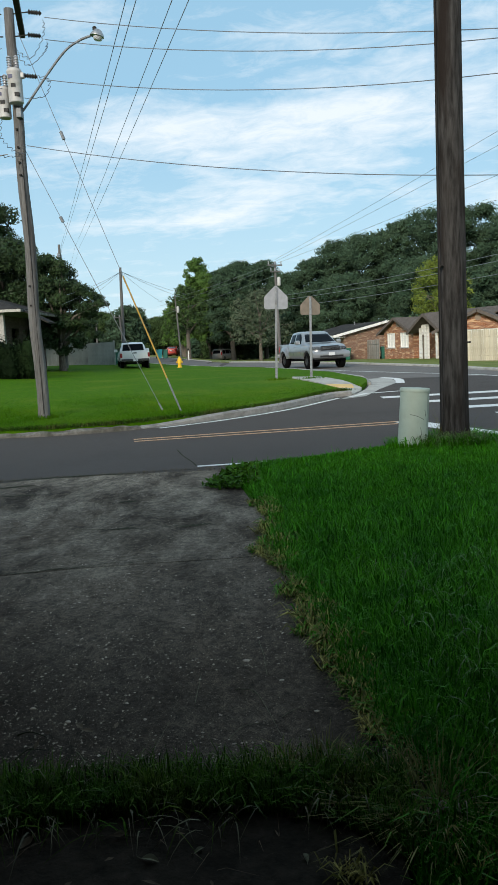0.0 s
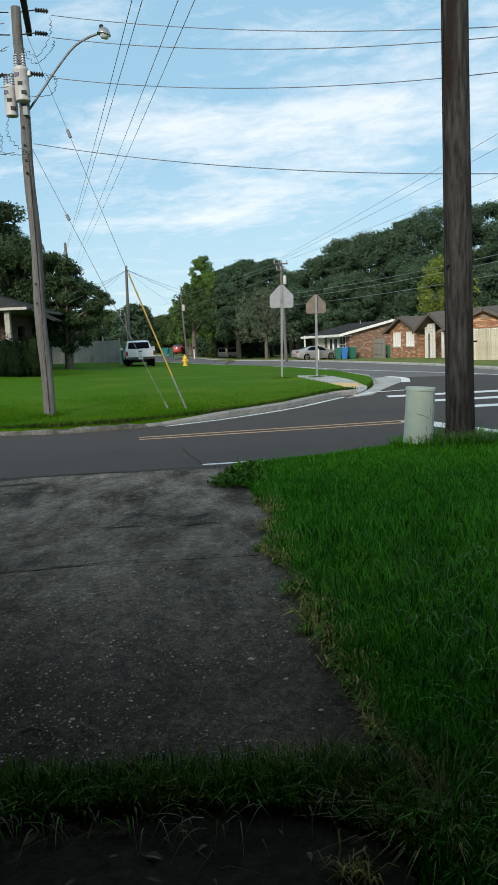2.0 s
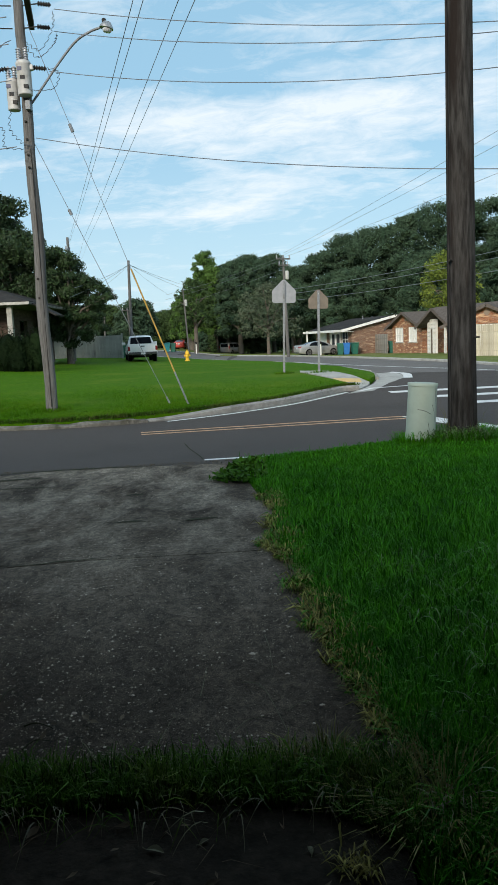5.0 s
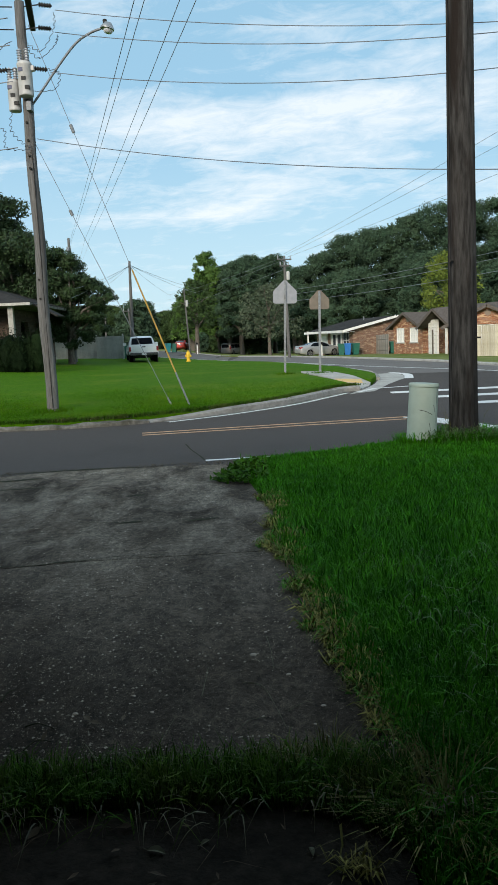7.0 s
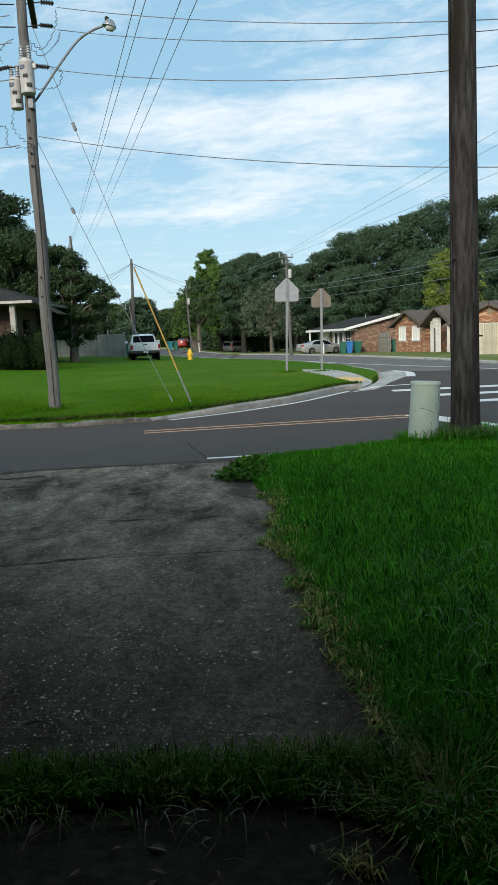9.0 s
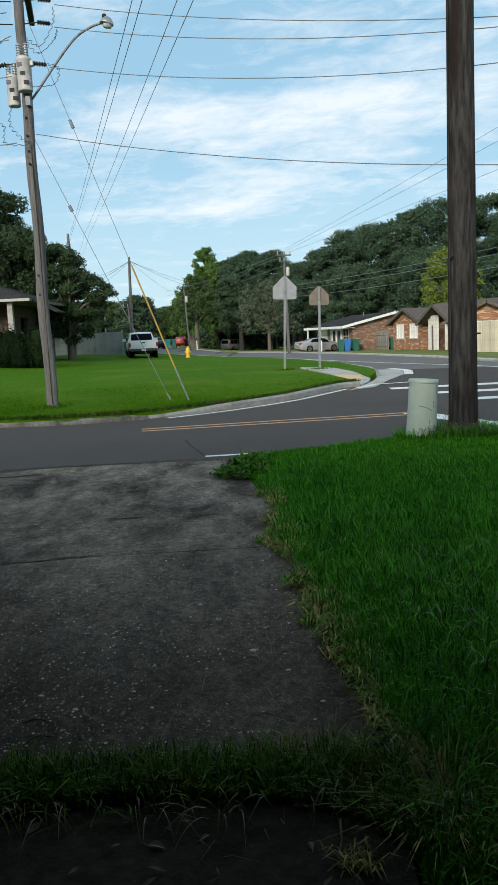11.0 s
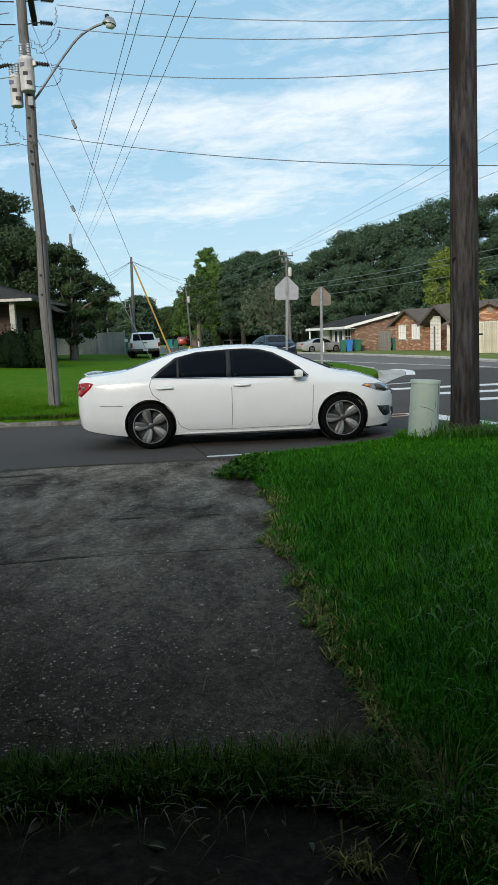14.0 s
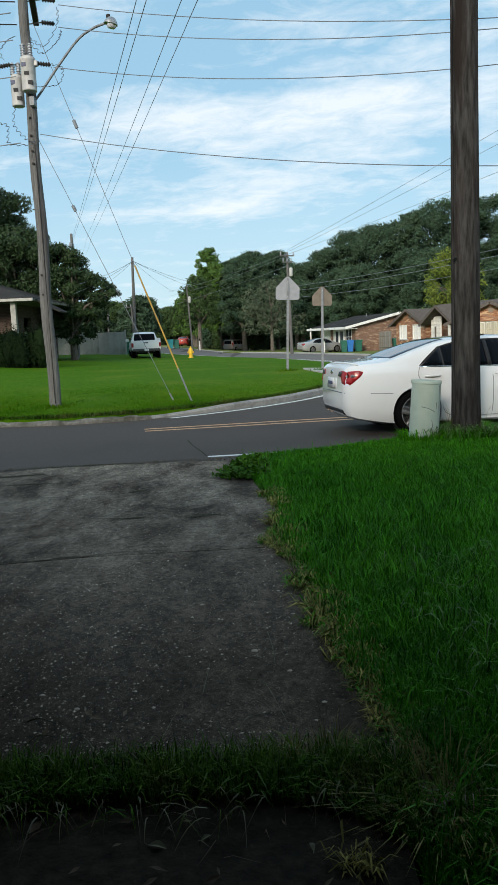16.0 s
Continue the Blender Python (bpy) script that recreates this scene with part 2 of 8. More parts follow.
M["pole_brown"] = material("pole_brown", [(0.018, 0.0168, 0.0162), (0.066, 0.0635, 0.062)], 11, 0.92, bump=0.9, bump_scale=34, stretch=(1.6, 1.6, 0.22), detail=10, pos=(0.36, 0.66), stain=(0.021, 0.0165, 0.0145), stain_scale=2.2, stain_range=(0.44, 0.60), spec=0.12, streak=(10, (0.62, 0.70), (3.5, 3.5, 0.09), (0.009, 0.008, 0.0075)))
M["wire"] = material("wire", [(0.12, 0.14, 0.17), (0.18, 0.205, 0.235)], 5, 0.6)
M["wire_pale"] = material("wire_pale", [(0.24, 0.275, 0.32), (0.32, 0.36, 0.40)], 5, 0.6)
M["lead"] = material("lead", [(0.05, 0.06, 0.075), (0.09, 0.10, 0.12)], 5, 0.6)
M["steel"] = material("steel", [(0.30, 0.31, 0.32), (0.45, 0.46, 0.47)], 12, 0.45, 0.8)
M["galv"] = material("galv", [(0.15, 0.165, 0.185), (0.25, 0.27, 0.29)], 18, 0.6, 0.35, stain=(0.14, 0.14, 0.145), stain_scale=3)
M["sign_back"] = material("sign_back", [(0.22, 0.235, 0.265), (0.28, 0.295, 0.325)], 6, 0.5, 0.3)
M["sign_back_brown"] = material("sign_back_brown", [(0.125, 0.103, 0.083), (0.175, 0.147, 0.118)], 6, 0.65, 0.1)
M["trafo"] = material("trafo", [(0.40, 0.40, 0.40), (0.52, 0.52, 0.51)], 8, 0.5, stain=(0.30, 0.30, 0.27), stain_scale=3)
M["porcelain"] = material("porcelain", [(0.30, 0.32, 0.36), (0.45, 0.47, 0.50)], 8, 0.2)
M["guard_yellow"] = material("guard_yellow", [(0.36, 0.215, 0.035), (0.46, 0.29, 0.06)], 5, 0.7, stain=(0.30, 0.20, 0.07), stain_scale=3)
M["pedestal"] = material("pedestal", [(0.33, 0.39, 0.33), (0.39, 0.455, 0.39)], 5, 0.55, bump=0.05, stain=(0.30, 0.34, 0.28), stain_scale=2.2, streak=(5, (0.58, 0.76), (3, 3, 0.4), (0.24, 0.27, 0.22)))
M["black"] = material("black", [(0.008, 0.008, 0.009), (0.016, 0.016, 0.018)], 8, 0.7)
M["dark"] = material("dark", [(0.012, 0.011, 0.010), (0.03, 0.027, 0.024)], 5, 0.9)
M["shingle"] = material("shingle", [(0.022, 0.022, 0.023), (0.050, 0.048, 0.046)], 6, 0.95, bump=0.4, stretch=(1, 1, 4), stain=(0.058, 0.054, 0.05), stain_scale=0.5, spec=0.1)
M["shingle_brown"] = material("shingle_brown", [(0.075, 0.063, 0.055), (0.15, 0.13, 0.118)], 6, 0.95, bump=0.4, stretch=(1, 1, 4), spec=0.1)
M["white_paint"] = material("white_paint", [(0.70, 0.70, 0.68), (0.82, 0.82, 0.80)], 4, 0.6, stain=(0.6, 0.6, 0.56), stain_scale=1.5)
M["fence_wood"] = material("fence_wood", [(0.42, 0.37, 0.28), (0.60, 0.55, 0.44)], 7, 0.9, per_object=0.18, stretch=(3, 3, 0.3), bump=0.3, stain=(0.30, 0.27, 0.20), stain_scale=0.9)
M["fence_grey"] = material("fence_grey", [(0.20, 0.19, 0.17), (0.32, 0.30, 0.27)], 7, 0.9, per_object=0.2, stretch=(3, 3, 0.3), bump=0.3)
M["fence_panel"] = material("fence_panel", [(0.23, 0.245, 0.235), (0.29, 0.305, 0.29)], 3, 0.8, per_object=0.06, stain=(0.17, 0.18, 0.18), stain_scale=0.8)
M["bark"] = material("bark", [(0.06, 0.05, 0.042), (0.17, 0.15, 0.125)], 10, 0.95, bump=0.6, stretch=(2, 2, 0.4))
# dark tone that stands for the shade inside the crowns
M["inner_shade"] = material("inner_shade", [(0.012, 0.024, 0.012), (0.028, 0.048, 0.024)], 1.2, 0.9, spec=0.05)
# the blue-grey in this green stands for haze over the distant wood
M["leaf_dark"] = material("leaf_dark", [(0.026, 0.058, 0.034), (0.066, 0.108, 0.064)], 0.6, 0.8, per_island=0.34, spec=0.15)
# leaf green darkened so that the western trees look shaded
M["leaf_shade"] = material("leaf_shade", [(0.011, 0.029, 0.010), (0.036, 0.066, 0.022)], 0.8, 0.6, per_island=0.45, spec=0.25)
M["leaf_mid"] = material("leaf_mid", [(0.026, 0.054, 0.018), (0.056, 0.095, 0.030)], 0.35, 0.7, per_island=0.32, spec=0.2)
M["leaf_light"] = material("leaf_light", [(0.045, 0.105, 0.022), (0.090, 0.165, 0.036)], 0.5, 0.7, per_island=0.3, spec=0.2)
M["leaf_yellow"] = material("leaf_yellow", [(0.060, 0.105, 0.016), (0.175, 0.215, 0.038)], 0.7, 0.7, per_island=0.4, spec=0.2)
M["leaf_grey"] = material("leaf_grey", [(0.045, 0.070, 0.042), (0.100, 0.125, 0.082)], 0.5, 0.8, per_island=0.4, spec=0.2)
M["paint_white"] = material("paint_white", [(0.715, 0.725, 0.735), (0.74, 0.75, 0.76)], 2, 0.22, coat=0.9, stain=(0.71, 0.72, 0.73), stain_scale=1.3)
M["paint_blue"] = material("paint_blue", [(0.003, 0.006, 0.018), (0.005, 0.010, 0.026)], 2, 0.3, 0.0, coat=0.08, spec=0.14)
M["paint_silver"] = material("paint_silver", [(0.27, 0.275, 0.29), (0.32, 0.325, 0.34)], 3, 0.28, 0.55, coat=0.6)
M["paint_sedan"] = material("paint_sedan", [(0.33, 0.335, 0.34), (0.40, 0.405, 0.41)], 3, 0.3, 0.4, coat=0.6)
M["paint_tan"] = material("paint_tan", [(0.30, 0.285, 0.27), (0.37, 0.355, 0.335)], 3, 0.35, 0.4, coat=0.6)
M["paint_red"] = material("paint_red", [(0.45, 0.03, 0.025), (0.52, 0.05, 0.04)], 3, 0.4, coat=0.6)
M["glass_car"] = glass_dark("glass_car", (0.004, 0.006, 0.009), 0.05)
M["glass_house"] = glass_dark("glass_house", (0.05, 0.06, 0.07), 0.08)
M["rubber"] = material("rubber", [(0.003, 0.003, 0.0032), (0.006, 0.006, 0.0062)], 20, 0.9, spec=0.05)
M["alloy"] = material("alloy", [(0.42, 0.42, 0.43), (0.52, 0.52, 0.53)], 8, 0.3, 0.8)
M["alloy_dark"] = material("alloy_dark", [(0.05, 0.05, 0.052), (0.09, 0.09, 0.092)], 8, 0.4, 0.7)
M["chrome"] = material("chrome", [(0.60, 0.61, 0.62), (0.68, 0.69, 0.70)], 4, 0.15, 1.0)
M["lamp_red"] = material("lamp_red", [(0.20, 0.006, 0.009), (0.40, 0.014, 0.020)], 12, 0.35, coat=0.3, spec=0.3)
M["lamp_clear"] = material("lamp_clear", [(0.55, 0.57, 0.60), (0.75, 0.77, 0.80)], 25, 0.12, 0.3, coat=1.0)
M["lamp_dark"] = material("lamp_dark", [(0.018, 0.020, 0.023), (0.13, 0.14, 0.15)], 22, 0.25, 0.2, coat=0.1, spec=0.2)
M["lamp_head"] = material("lamp_head", [(0.04, 0.042, 0.045), (0.50, 0.52, 0.54)], 14, 0.15, 0.3, coat=1.0)
M["glass_rear"] = glass_dark("glass_rear", (0.03, 0.045, 0.07), 0.06)
M["glass_rear"].node_tree.nodes["Principled BSDF"].inputs["IOR"].default_value = 1.5
M["lamp_amber"] = material("lamp_amber", [(0.65, 0.22, 0.02), (0.75, 0.30, 0.03)], 6, 0.2, coat=1.0)
M["plate"] = material("plate", [(0.55, 0.56, 0.58), (0.66, 0.67, 0.68)], 20, 0.4)
M["shut"] = material("shut", [(0.17, 0.17, 0.18), (0.22, 0.22, 0.23)], 10, 0.7, spec=0.1)
M["bar_dark"] = material("bar_dark", [(0.05, 0.06, 0.12), (0.08, 0.09, 0.16)], 10, 0.6)
M["bin_blue"] = material("bin_blue", [(0.01, 0.13, 0.42), (0.02, 0.17, 0.50)], 4, 0.5)
M["bin_green"] = material("bin_green", [(0.012, 0.10, 0.075), (0.02, 0.14, 0.10)], 4, 0.5)
M["bin_teal"] = material("bin_teal", [(0.02, 0.22, 0.24), (0.03, 0.28, 0.30)], 4, 0.5)
M["hydrant"] = material("hydrant", [(0.70, 0.42, 0.02), (0.80, 0.50, 0.04)], 6, 0.5, stain=(0.55, 0.33, 0.05), stain_scale=4)
M["brick"] = material("brick", [(0.22, 0.075, 0.035), (0.42, 0.17, 0.085)], 5, 0.9, per_island=0.40, stain=(0.50, 0.30, 0.20), stain_scale=1.3, stain_range=(0.50, 0.72))
M["mortar"] = material("mortar", [(0.34, 0.29, 0.25), (0.46, 0.41, 0.36)], 8, 0.95)
M["curtain"] = material("curtain", [(0.66, 0.66, 0.64), (0.80, 0.80, 0.78)], 6, 0.8)
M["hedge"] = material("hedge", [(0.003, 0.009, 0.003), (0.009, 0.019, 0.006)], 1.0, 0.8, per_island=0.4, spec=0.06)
M["lawn_blade"] = material("lawn_blade", [(0.026, 0.098, 0.002), (0.052, 0.140, 0.005)], 0.5, 0.75, per_island=0.32, spec=0.05, stain=(0.085, 0.150, 0.011), stain_scale=0.35)
M["lawn_edge"] = material("lawn_edge", [(0.014, 0.050, 0.003), (0.045, 0.092, 0.010)], 3.0, 0.8, per_island=0.45, spec=0.05, stain=(0.070, 0.072, 0.024), stain_scale=1.5)
M["chip"] = material("chip", [(0.30, 0.25, 0.20), (0.46, 0.39, 0.32)], 25, 0.9, bump=0.3, spec=0.1)
M["pebble"] = material("pebble", [(0.10, 0.085, 0.066), (0.40, 0.34, 0.275)], 30, 0.85, per_island=0.6, spec=0.15)
M["crack"] = material("crack", [(0.020, 0.022, 0.014), (0.05, 0.052, 0.03)], 25, 0.95, spec=0.1)
# slab concrete kept near black: part of the carport's shade is in the colour
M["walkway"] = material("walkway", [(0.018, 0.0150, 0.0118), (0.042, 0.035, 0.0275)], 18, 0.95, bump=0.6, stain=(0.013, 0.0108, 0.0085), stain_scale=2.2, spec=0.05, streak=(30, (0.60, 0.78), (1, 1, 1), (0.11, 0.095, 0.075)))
M["lawn_dry"] = material("lawn_dry", [(0.075, 0.115, 0.020), (0.13, 0.17, 0.040), (0.20, 0.21, 0.075)], 1.2, 0.95, bump=0.3, bump_scale=20, stain=(0.22, 0.20, 0.09), stain_scale=0.22, spec=0.1)
M["alloy_face"] = material("alloy_face", [(0.22, 0.22, 0.225), (0.30, 0.30, 0.305)], 8, 0.4, 0.5)
M["alloy_mid"] = material("alloy_mid", [(0.10, 0.10, 0.104), (0.16, 0.16, 0.165)], 8, 0.4, 0.6)
M["paint_pickup"] = material("paint_pickup", [(0.76, 0.765, 0.77), (0.80, 0.805, 0.81)], 2, 0.3, coat=0.6, stain=(0.72, 0.72, 0.71), stain_scale=1.3)
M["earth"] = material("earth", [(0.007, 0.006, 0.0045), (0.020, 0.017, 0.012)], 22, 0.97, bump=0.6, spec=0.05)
# grass tone about half of blade's: the shade on the strip is in it
M["blade_strip_shaded"] = material("blade_strip_shaded", [(0.016, 0.064, 0.002), (0.048, 0.112, 0.007)], 4, 0.7, per_island=0.6, spec=0.10, stain=(0.075, 0.095, 0.016), stain_scale=3.0)
M["kerb_grey"] = material("kerb_grey", [(0.19, 0.185, 0.175), (0.33, 0.32, 0.30)], 12, 0.92, bump=0.3, stain=(0.13, 0.125, 0.11), stain_scale=1.8, streak=(6, (0.60, 0.8), (1, 1, 1), (0.42, 0.41, 0.39)))
# white column paint dulled to carry the porch's shade
M["column_shaded"] = material("column_shaded", [(0.30, 0.295, 0.27), (0.40, 0.39, 0.36)], 4, 0.8, stain=(0.18, 0.18, 0.165), stain_scale=1.5)
M["litter"] = material("litter", [(0.055, 0.042, 0.028), (0.14, 0.11, 0.078)], 20, 0.85, per_island=0.45, spec=0.1)

# ---- small helpers ----
def sstep(v):
    v = min(1.0, max(0.0, v))
    return v * v * (3 - 2 * v)


def ground_z(x, y):
    """Height of the land: level near the street, falling off gently along the avenue, with a low rise under the lawn to the west."""
    xs = x + 0.04 * (y - 50)
    d = y - 42
    fall = 0.009 * 0.5 * (d + math.sqrt(d * d + 60)) if d > -60 else 0.0
    rise = 0.40 * sstep((y - 16) / 22) * sstep((-x - 5) / 9)
    dip = 0.24 * sstep((x - 8.9 + (y - 35) * 0.175) / 5) * sstep((y - 28) / 10)
    return 0.21 * sstep((y - 13) / 14) - dip - fall * sstep((xs + 6) / 6) * sstep((y - 14) / 16) + rise


def part(name, bm, mat, parent=None, label="", smooth=False):
    """One mesh object out of a bmesh, under a thing or a part."""
    me = bpy.data.meshes.new(name)
    if not isinstance(bm, bmesh.types.BMesh):
        me.from_pydata(*bm)
    else:
        bmesh.ops.recalc_face_normals(bm, faces=bm.faces)
        bm.to_mesh(me)
        bm.free()
    for m in (mat if isinstance(mat, (list, tuple)) else [mat]):
        me.materials.append(m)
    if smooth:
        me.shade_smooth()
        me.set_sharp_from_angle(angle=radians(50))
    ob = new(name, me)
    if parent is not None:
        ob.parent = parent
    if label:
        tagged(ob, label)
    return ob


def thing(name, label, category, at=None, group="", kind=""):
    ob = new(name)
    ob.empty_display_size = 0.2
    if at is not None:
        ob.matrix_world = at
    return tagged(ob, label, category, group, kind)


def box(bm, x0, x1, y0, y1, z0, z1, m=None, bevel=0.0):
    r = bmesh.ops.create_cube(bm, size=1)
    vs = r["verts"]
    bmesh.ops.transform(bm, verts=vs, matrix=Matrix.Translation(((x0 + x1) / 2, (y0 + y1) / 2, (z0 + z1) / 2)) @ Matrix.Diagonal((x1 - x0, y1 - y0, z1 - z0, 1)))
    if bevel:
        es = list({e for v in vs for e in v.link_edges})
        g = bmesh.ops.bevel(bm, geom=es, offset=bevel, segments=2, affect="EDGES", profile=0.6)
        vs = list({v for f in g["faces"] for v in f.verts} | {v for v in vs if v.is_valid})
    if m is not None:
        bmesh.ops.transform(bm, verts=vs, matrix=m)
    return vs


def boxbm(*a, **k):
    bm = bmesh.new()
    box(bm, *a, **k)
    return bm


def tube(bm, pts, radii, n=8, cap=True):
    """A tapered tube through points."""
    pts = [Vector(p) for p in pts]
    if isinstance(radii, (int, float)):
        radii = [radii] * len(pts)
    rings = []
    for i, p in enumerate(pts):
        d = (pts[min(i + 1, len(pts) - 1)] - pts[max(i - 1, 0)]).normalized()
        a = d.orthogonal().normalized() if abs(d.z) > 0.99 else d.cross(Vector((0, 0, 1))).normalized()
        b = d.cross(a)
        rings.append([bm.verts.new(p + (a * math.cos(t) + b * math.sin(t)) * radii[i]) for t in [2 * math.pi * k / n for k in range(n)]])
    for r, s in zip(rings, rings[1:]):
        for k in range(n):
            bm.faces.new((r[k], r[(k + 1) % n], s[(k + 1) % n], s[k]))
    if cap:
        bm.faces.new(rings[0][::-1])
        bm.faces.new(rings[-1])
    return bm


def tubebm(pts, radii, n=8):
    return tube(bmesh.new(), pts, radii, n)


def lathe(bm, prof, n=16, m=Matrix(), cap=True):
    """Revolve (radius, z) about z."""
    rings = []
    for r, z in prof:
        rings.append([bm.verts.new(m @ Vector((r * math.cos(2 * math.pi * k / n), r * math.sin(2 * math.pi * k / n), z))) for k in range(n)])
    for r, s in zip(rings, rings[1:]):
        for k in range(n):
            bm.faces.new((r[k], r[(k + 1) % n], s[(k + 1) % n], s[k]))
    if cap:
        bm.faces.new(rings[0][::-1])
        bm.faces.new(rings[-1])
    return bm


def lathebm(prof, n=16, m=Matrix(), cap=True):
    return lathe(bmesh.new(), prof, n, m, cap)


def inside(p, poly):
    c, n = False, len(poly)
    for i in range(n):
        (x0, y0), (x1, y1) = poly[i], poly[i - 1]
        if (y0 > p[1]) != (y1 > p[1]) and p[0] < (x1 - x0) * (p[1] - y0) / (y1 - y0) + x0:
            c = not c
    return c


def fill(poly, step):
    """Triangles of a flat outline with inner points on a grid."""
    pts = []
    n = len(poly)
    for i in range(n):
        a, b = Vector(poly[i]), Vector(poly[(i + 1) % n])
        k = max(1, int((b - a).length / step))
        pts += [a.lerp(b, j / k) for j in range(k)]
    edge = [(i, (i + 1) % len(pts)) for i in range(len(pts))]
    xs, ys = [p[0] for p in poly], [p[1] for p in poly]
    nx, ny = int((max(xs) - min(xs)) / step), int((max(ys) - min(ys)) / step)
    ring = [tuple(p) for p in pts]
    for i in range(1, nx + 1):
        for j in range(1, ny + 1):
            q = (min(xs) + (i + 0.02) * step, min(ys) + (j + 0.013) * step)
            if inside(q, ring):
                pts.append(Vector(q))
    v, _, f, *_ = geometry.delaunay_2d_cdt(pts, edge, [], 1, 1e-4)
    return v, f


def draped(name, poly, mat, lift=0.0, step=1.0, skirt=0.0, label="", category="", kind="structure", parent=None, hgt=None):
    """A sheet that follows the land within an outline; skirt gives it an edge of that depth."""
    h = hgt or ground_z
    v, f = fill(poly, step)
    bm = bmesh.new()
    vs = [bm.verts.new((p.x, p.y, h(p.x, p.y) + lift)) for p in v]
    for t in f:
        bm.faces.new([vs[i] for i in t])
    if skirt:
        rim = [e for e in bm.edges if e.is_boundary]
        ex = bmesh.ops.extrude_edge_only(bm, edges=rim)
        for w in [g for g in ex["geom"] if isinstance(g, bmesh.types.BMVert)]:
            w.co.z -= skirt
    ob = part(name, bm, mat, parent, label)
    for p in ob.data.polygons:
        if p.normal.z < -0.5:
            ob.data.flip_normals()
            break
    if category or kind:
        tagged(ob, label, category, "", kind)
    return ob


def ribbon(line, a, b):
    """An outline between two offsets (to the right of the way) along a line."""
    L, R = [], []
    for i, p in enumerate(line):
        p = Vector(p)
        d = (Vector(line[min(i + 1, len(line) - 1)]) - Vector(line[max(i - 1, 0)])).normalized()
        n = Vector((d.y, -d.x))
        L.append(tuple(p + n * a))
        R.append(tuple(p + n * b))
    return L + R[::-1]


def smooth_line(line, k=4):
    """Points of a smooth curve through a line's points."""
    P = [Vector(p) for p in line]
    out = []
    for i in range(len(P) - 1):
        p0, p1, p2, p3 = P[max(i - 1, 0)], P[i], P[i + 1], P[min(i + 2, len(P) - 1)]
        for j in range(k):
            t = j / k
            out.append(tuple(0.5 * (2 * p1 + (p2 - p0) * t + (2 * p0 - 5 * p1 + 4 * p2 - p3) * t * t + (3 * p1 - p0 - 3 * p2 + p3) * t ** 3)))
    return out + [tuple(P[-1])]

# ---- the land, the street and the avenue ----
ground = None


def make_ground():
    xs = [-1500, -700, -300, -150] + list(range(-100, 101, 10)) + [150, 300, 700, 1500]
    ys = [-1500, -600, -200, -80] + list(range(-40, 161, 8)) + [200, 300, 500, 900, 1800, 3000]
    v = [(x, y, (ground_z(x, y) if y < 160 else ground_z(x, 160) ) - 0.22) for y in ys for x in xs]
    n = len(xs)
    f = [(j * n + i, j * n + i + 1, (j + 1) * n + i + 1, (j + 1) * n + i) for j in range(len(ys) - 1) for i in range(n - 1)]
    tagged(part("ground", (v, [], f), M["ground"]), "wide flat grassy land under street and houses", "ground", "", "structure")


make_ground()
NEAR_EDGE = [(-60, 8.7), (-3.22, 9.25), (-2.54, 9.5), (-1.83, 9.58), (-1.09, 9.56), (-0.64, 9.54), (-0.18, 9.62), (0.30, 9.85), (0.87, 10.05), (1.37, 10.35), (2.09, 10.75), (3.57, 11.4), (4.8, 11.1), (6.3, 9.8), (8.1, 6.0), (10.7, -2.3), (16.7, -30.3)]
KERB = [(-60, 15.7), (-20, 15.3), (-8.7, 15.0), (-4.92, 14.85), (-3.8, 14.8), (-2.74, 15.0), (-2.11, 15.25), (-1.13, 15.9), (-0.32, 16.6), (0.71, 17.7), (1.61, 19.05), (2.29, 20.05), (2.8, 20.35)]
CORNER = [(3.05, 20.7), (3.5, 22.0), (3.82, 23.4), (4.04, 25.0), (4.1, 26.6)]
AVE_NEAR = [(4.1, 26.6), (3.62, 31.5), (3.06, 35.7), (2.2, 39.8), (1.15, 43.8), (-0.2, 48.5), (-1.7, 53), (-3.7, 58.5), (-6.6, 65), (-11, 74), (-24, 98)]
AVE_FAR = [(22, -30), (17, 5), (12.2, 18), (10.1, 25), (9.35, 28.8), (8.95, 33), (8.5, 36.3), (7.89, 39.2), (6.9, 45.4), (5.44, 54), (2.92, 67), (-0.4, 80), (-4.5, 92), (-17, 118)]
draped("road", NEAR_EDGE + AVE_FAR + AVE_NEAR[::-1] + CORNER[::-1] + KERB[::-1], M["asphalt"], 0.0, 1.6, 0.1,
       "dark grey asphalt street meeting a curving avenue", "road")
RAMP = [(1.83, 27.9), (2.75, 26.85), (2.97, 25.4), (3.43, 22.0), (3.28, 21.3), (2.98, 20.6), (2.82, 20.65), (2.46, 23.05), (1.77, 26.95)]
ISLAND = KERB[:-1] + RAMP[6:] + RAMP[:4] + CORNER[2:] + AVE_NEAR[1:] + [(-60, 118)]


def lawn_h(x, y):
    return ground_z(x, y) + 0.13 + 0.02 * math.sin(x * 1.3) * math.cos(y * 0.7)


draped("lawn_west", ISLAND, M["lawn"], -0.012, 2.0, 0.25, "mown green lawn on the street corner", "lawn", hgt=lawn_h)
draped("lawn_east", AVE_FAR + [(-13, 150), (120, 150), (120, -30)], M["lawn_dry"], 0.10, 4.0, 0.25, "patchy green front lawns along the avenue", "lawn")
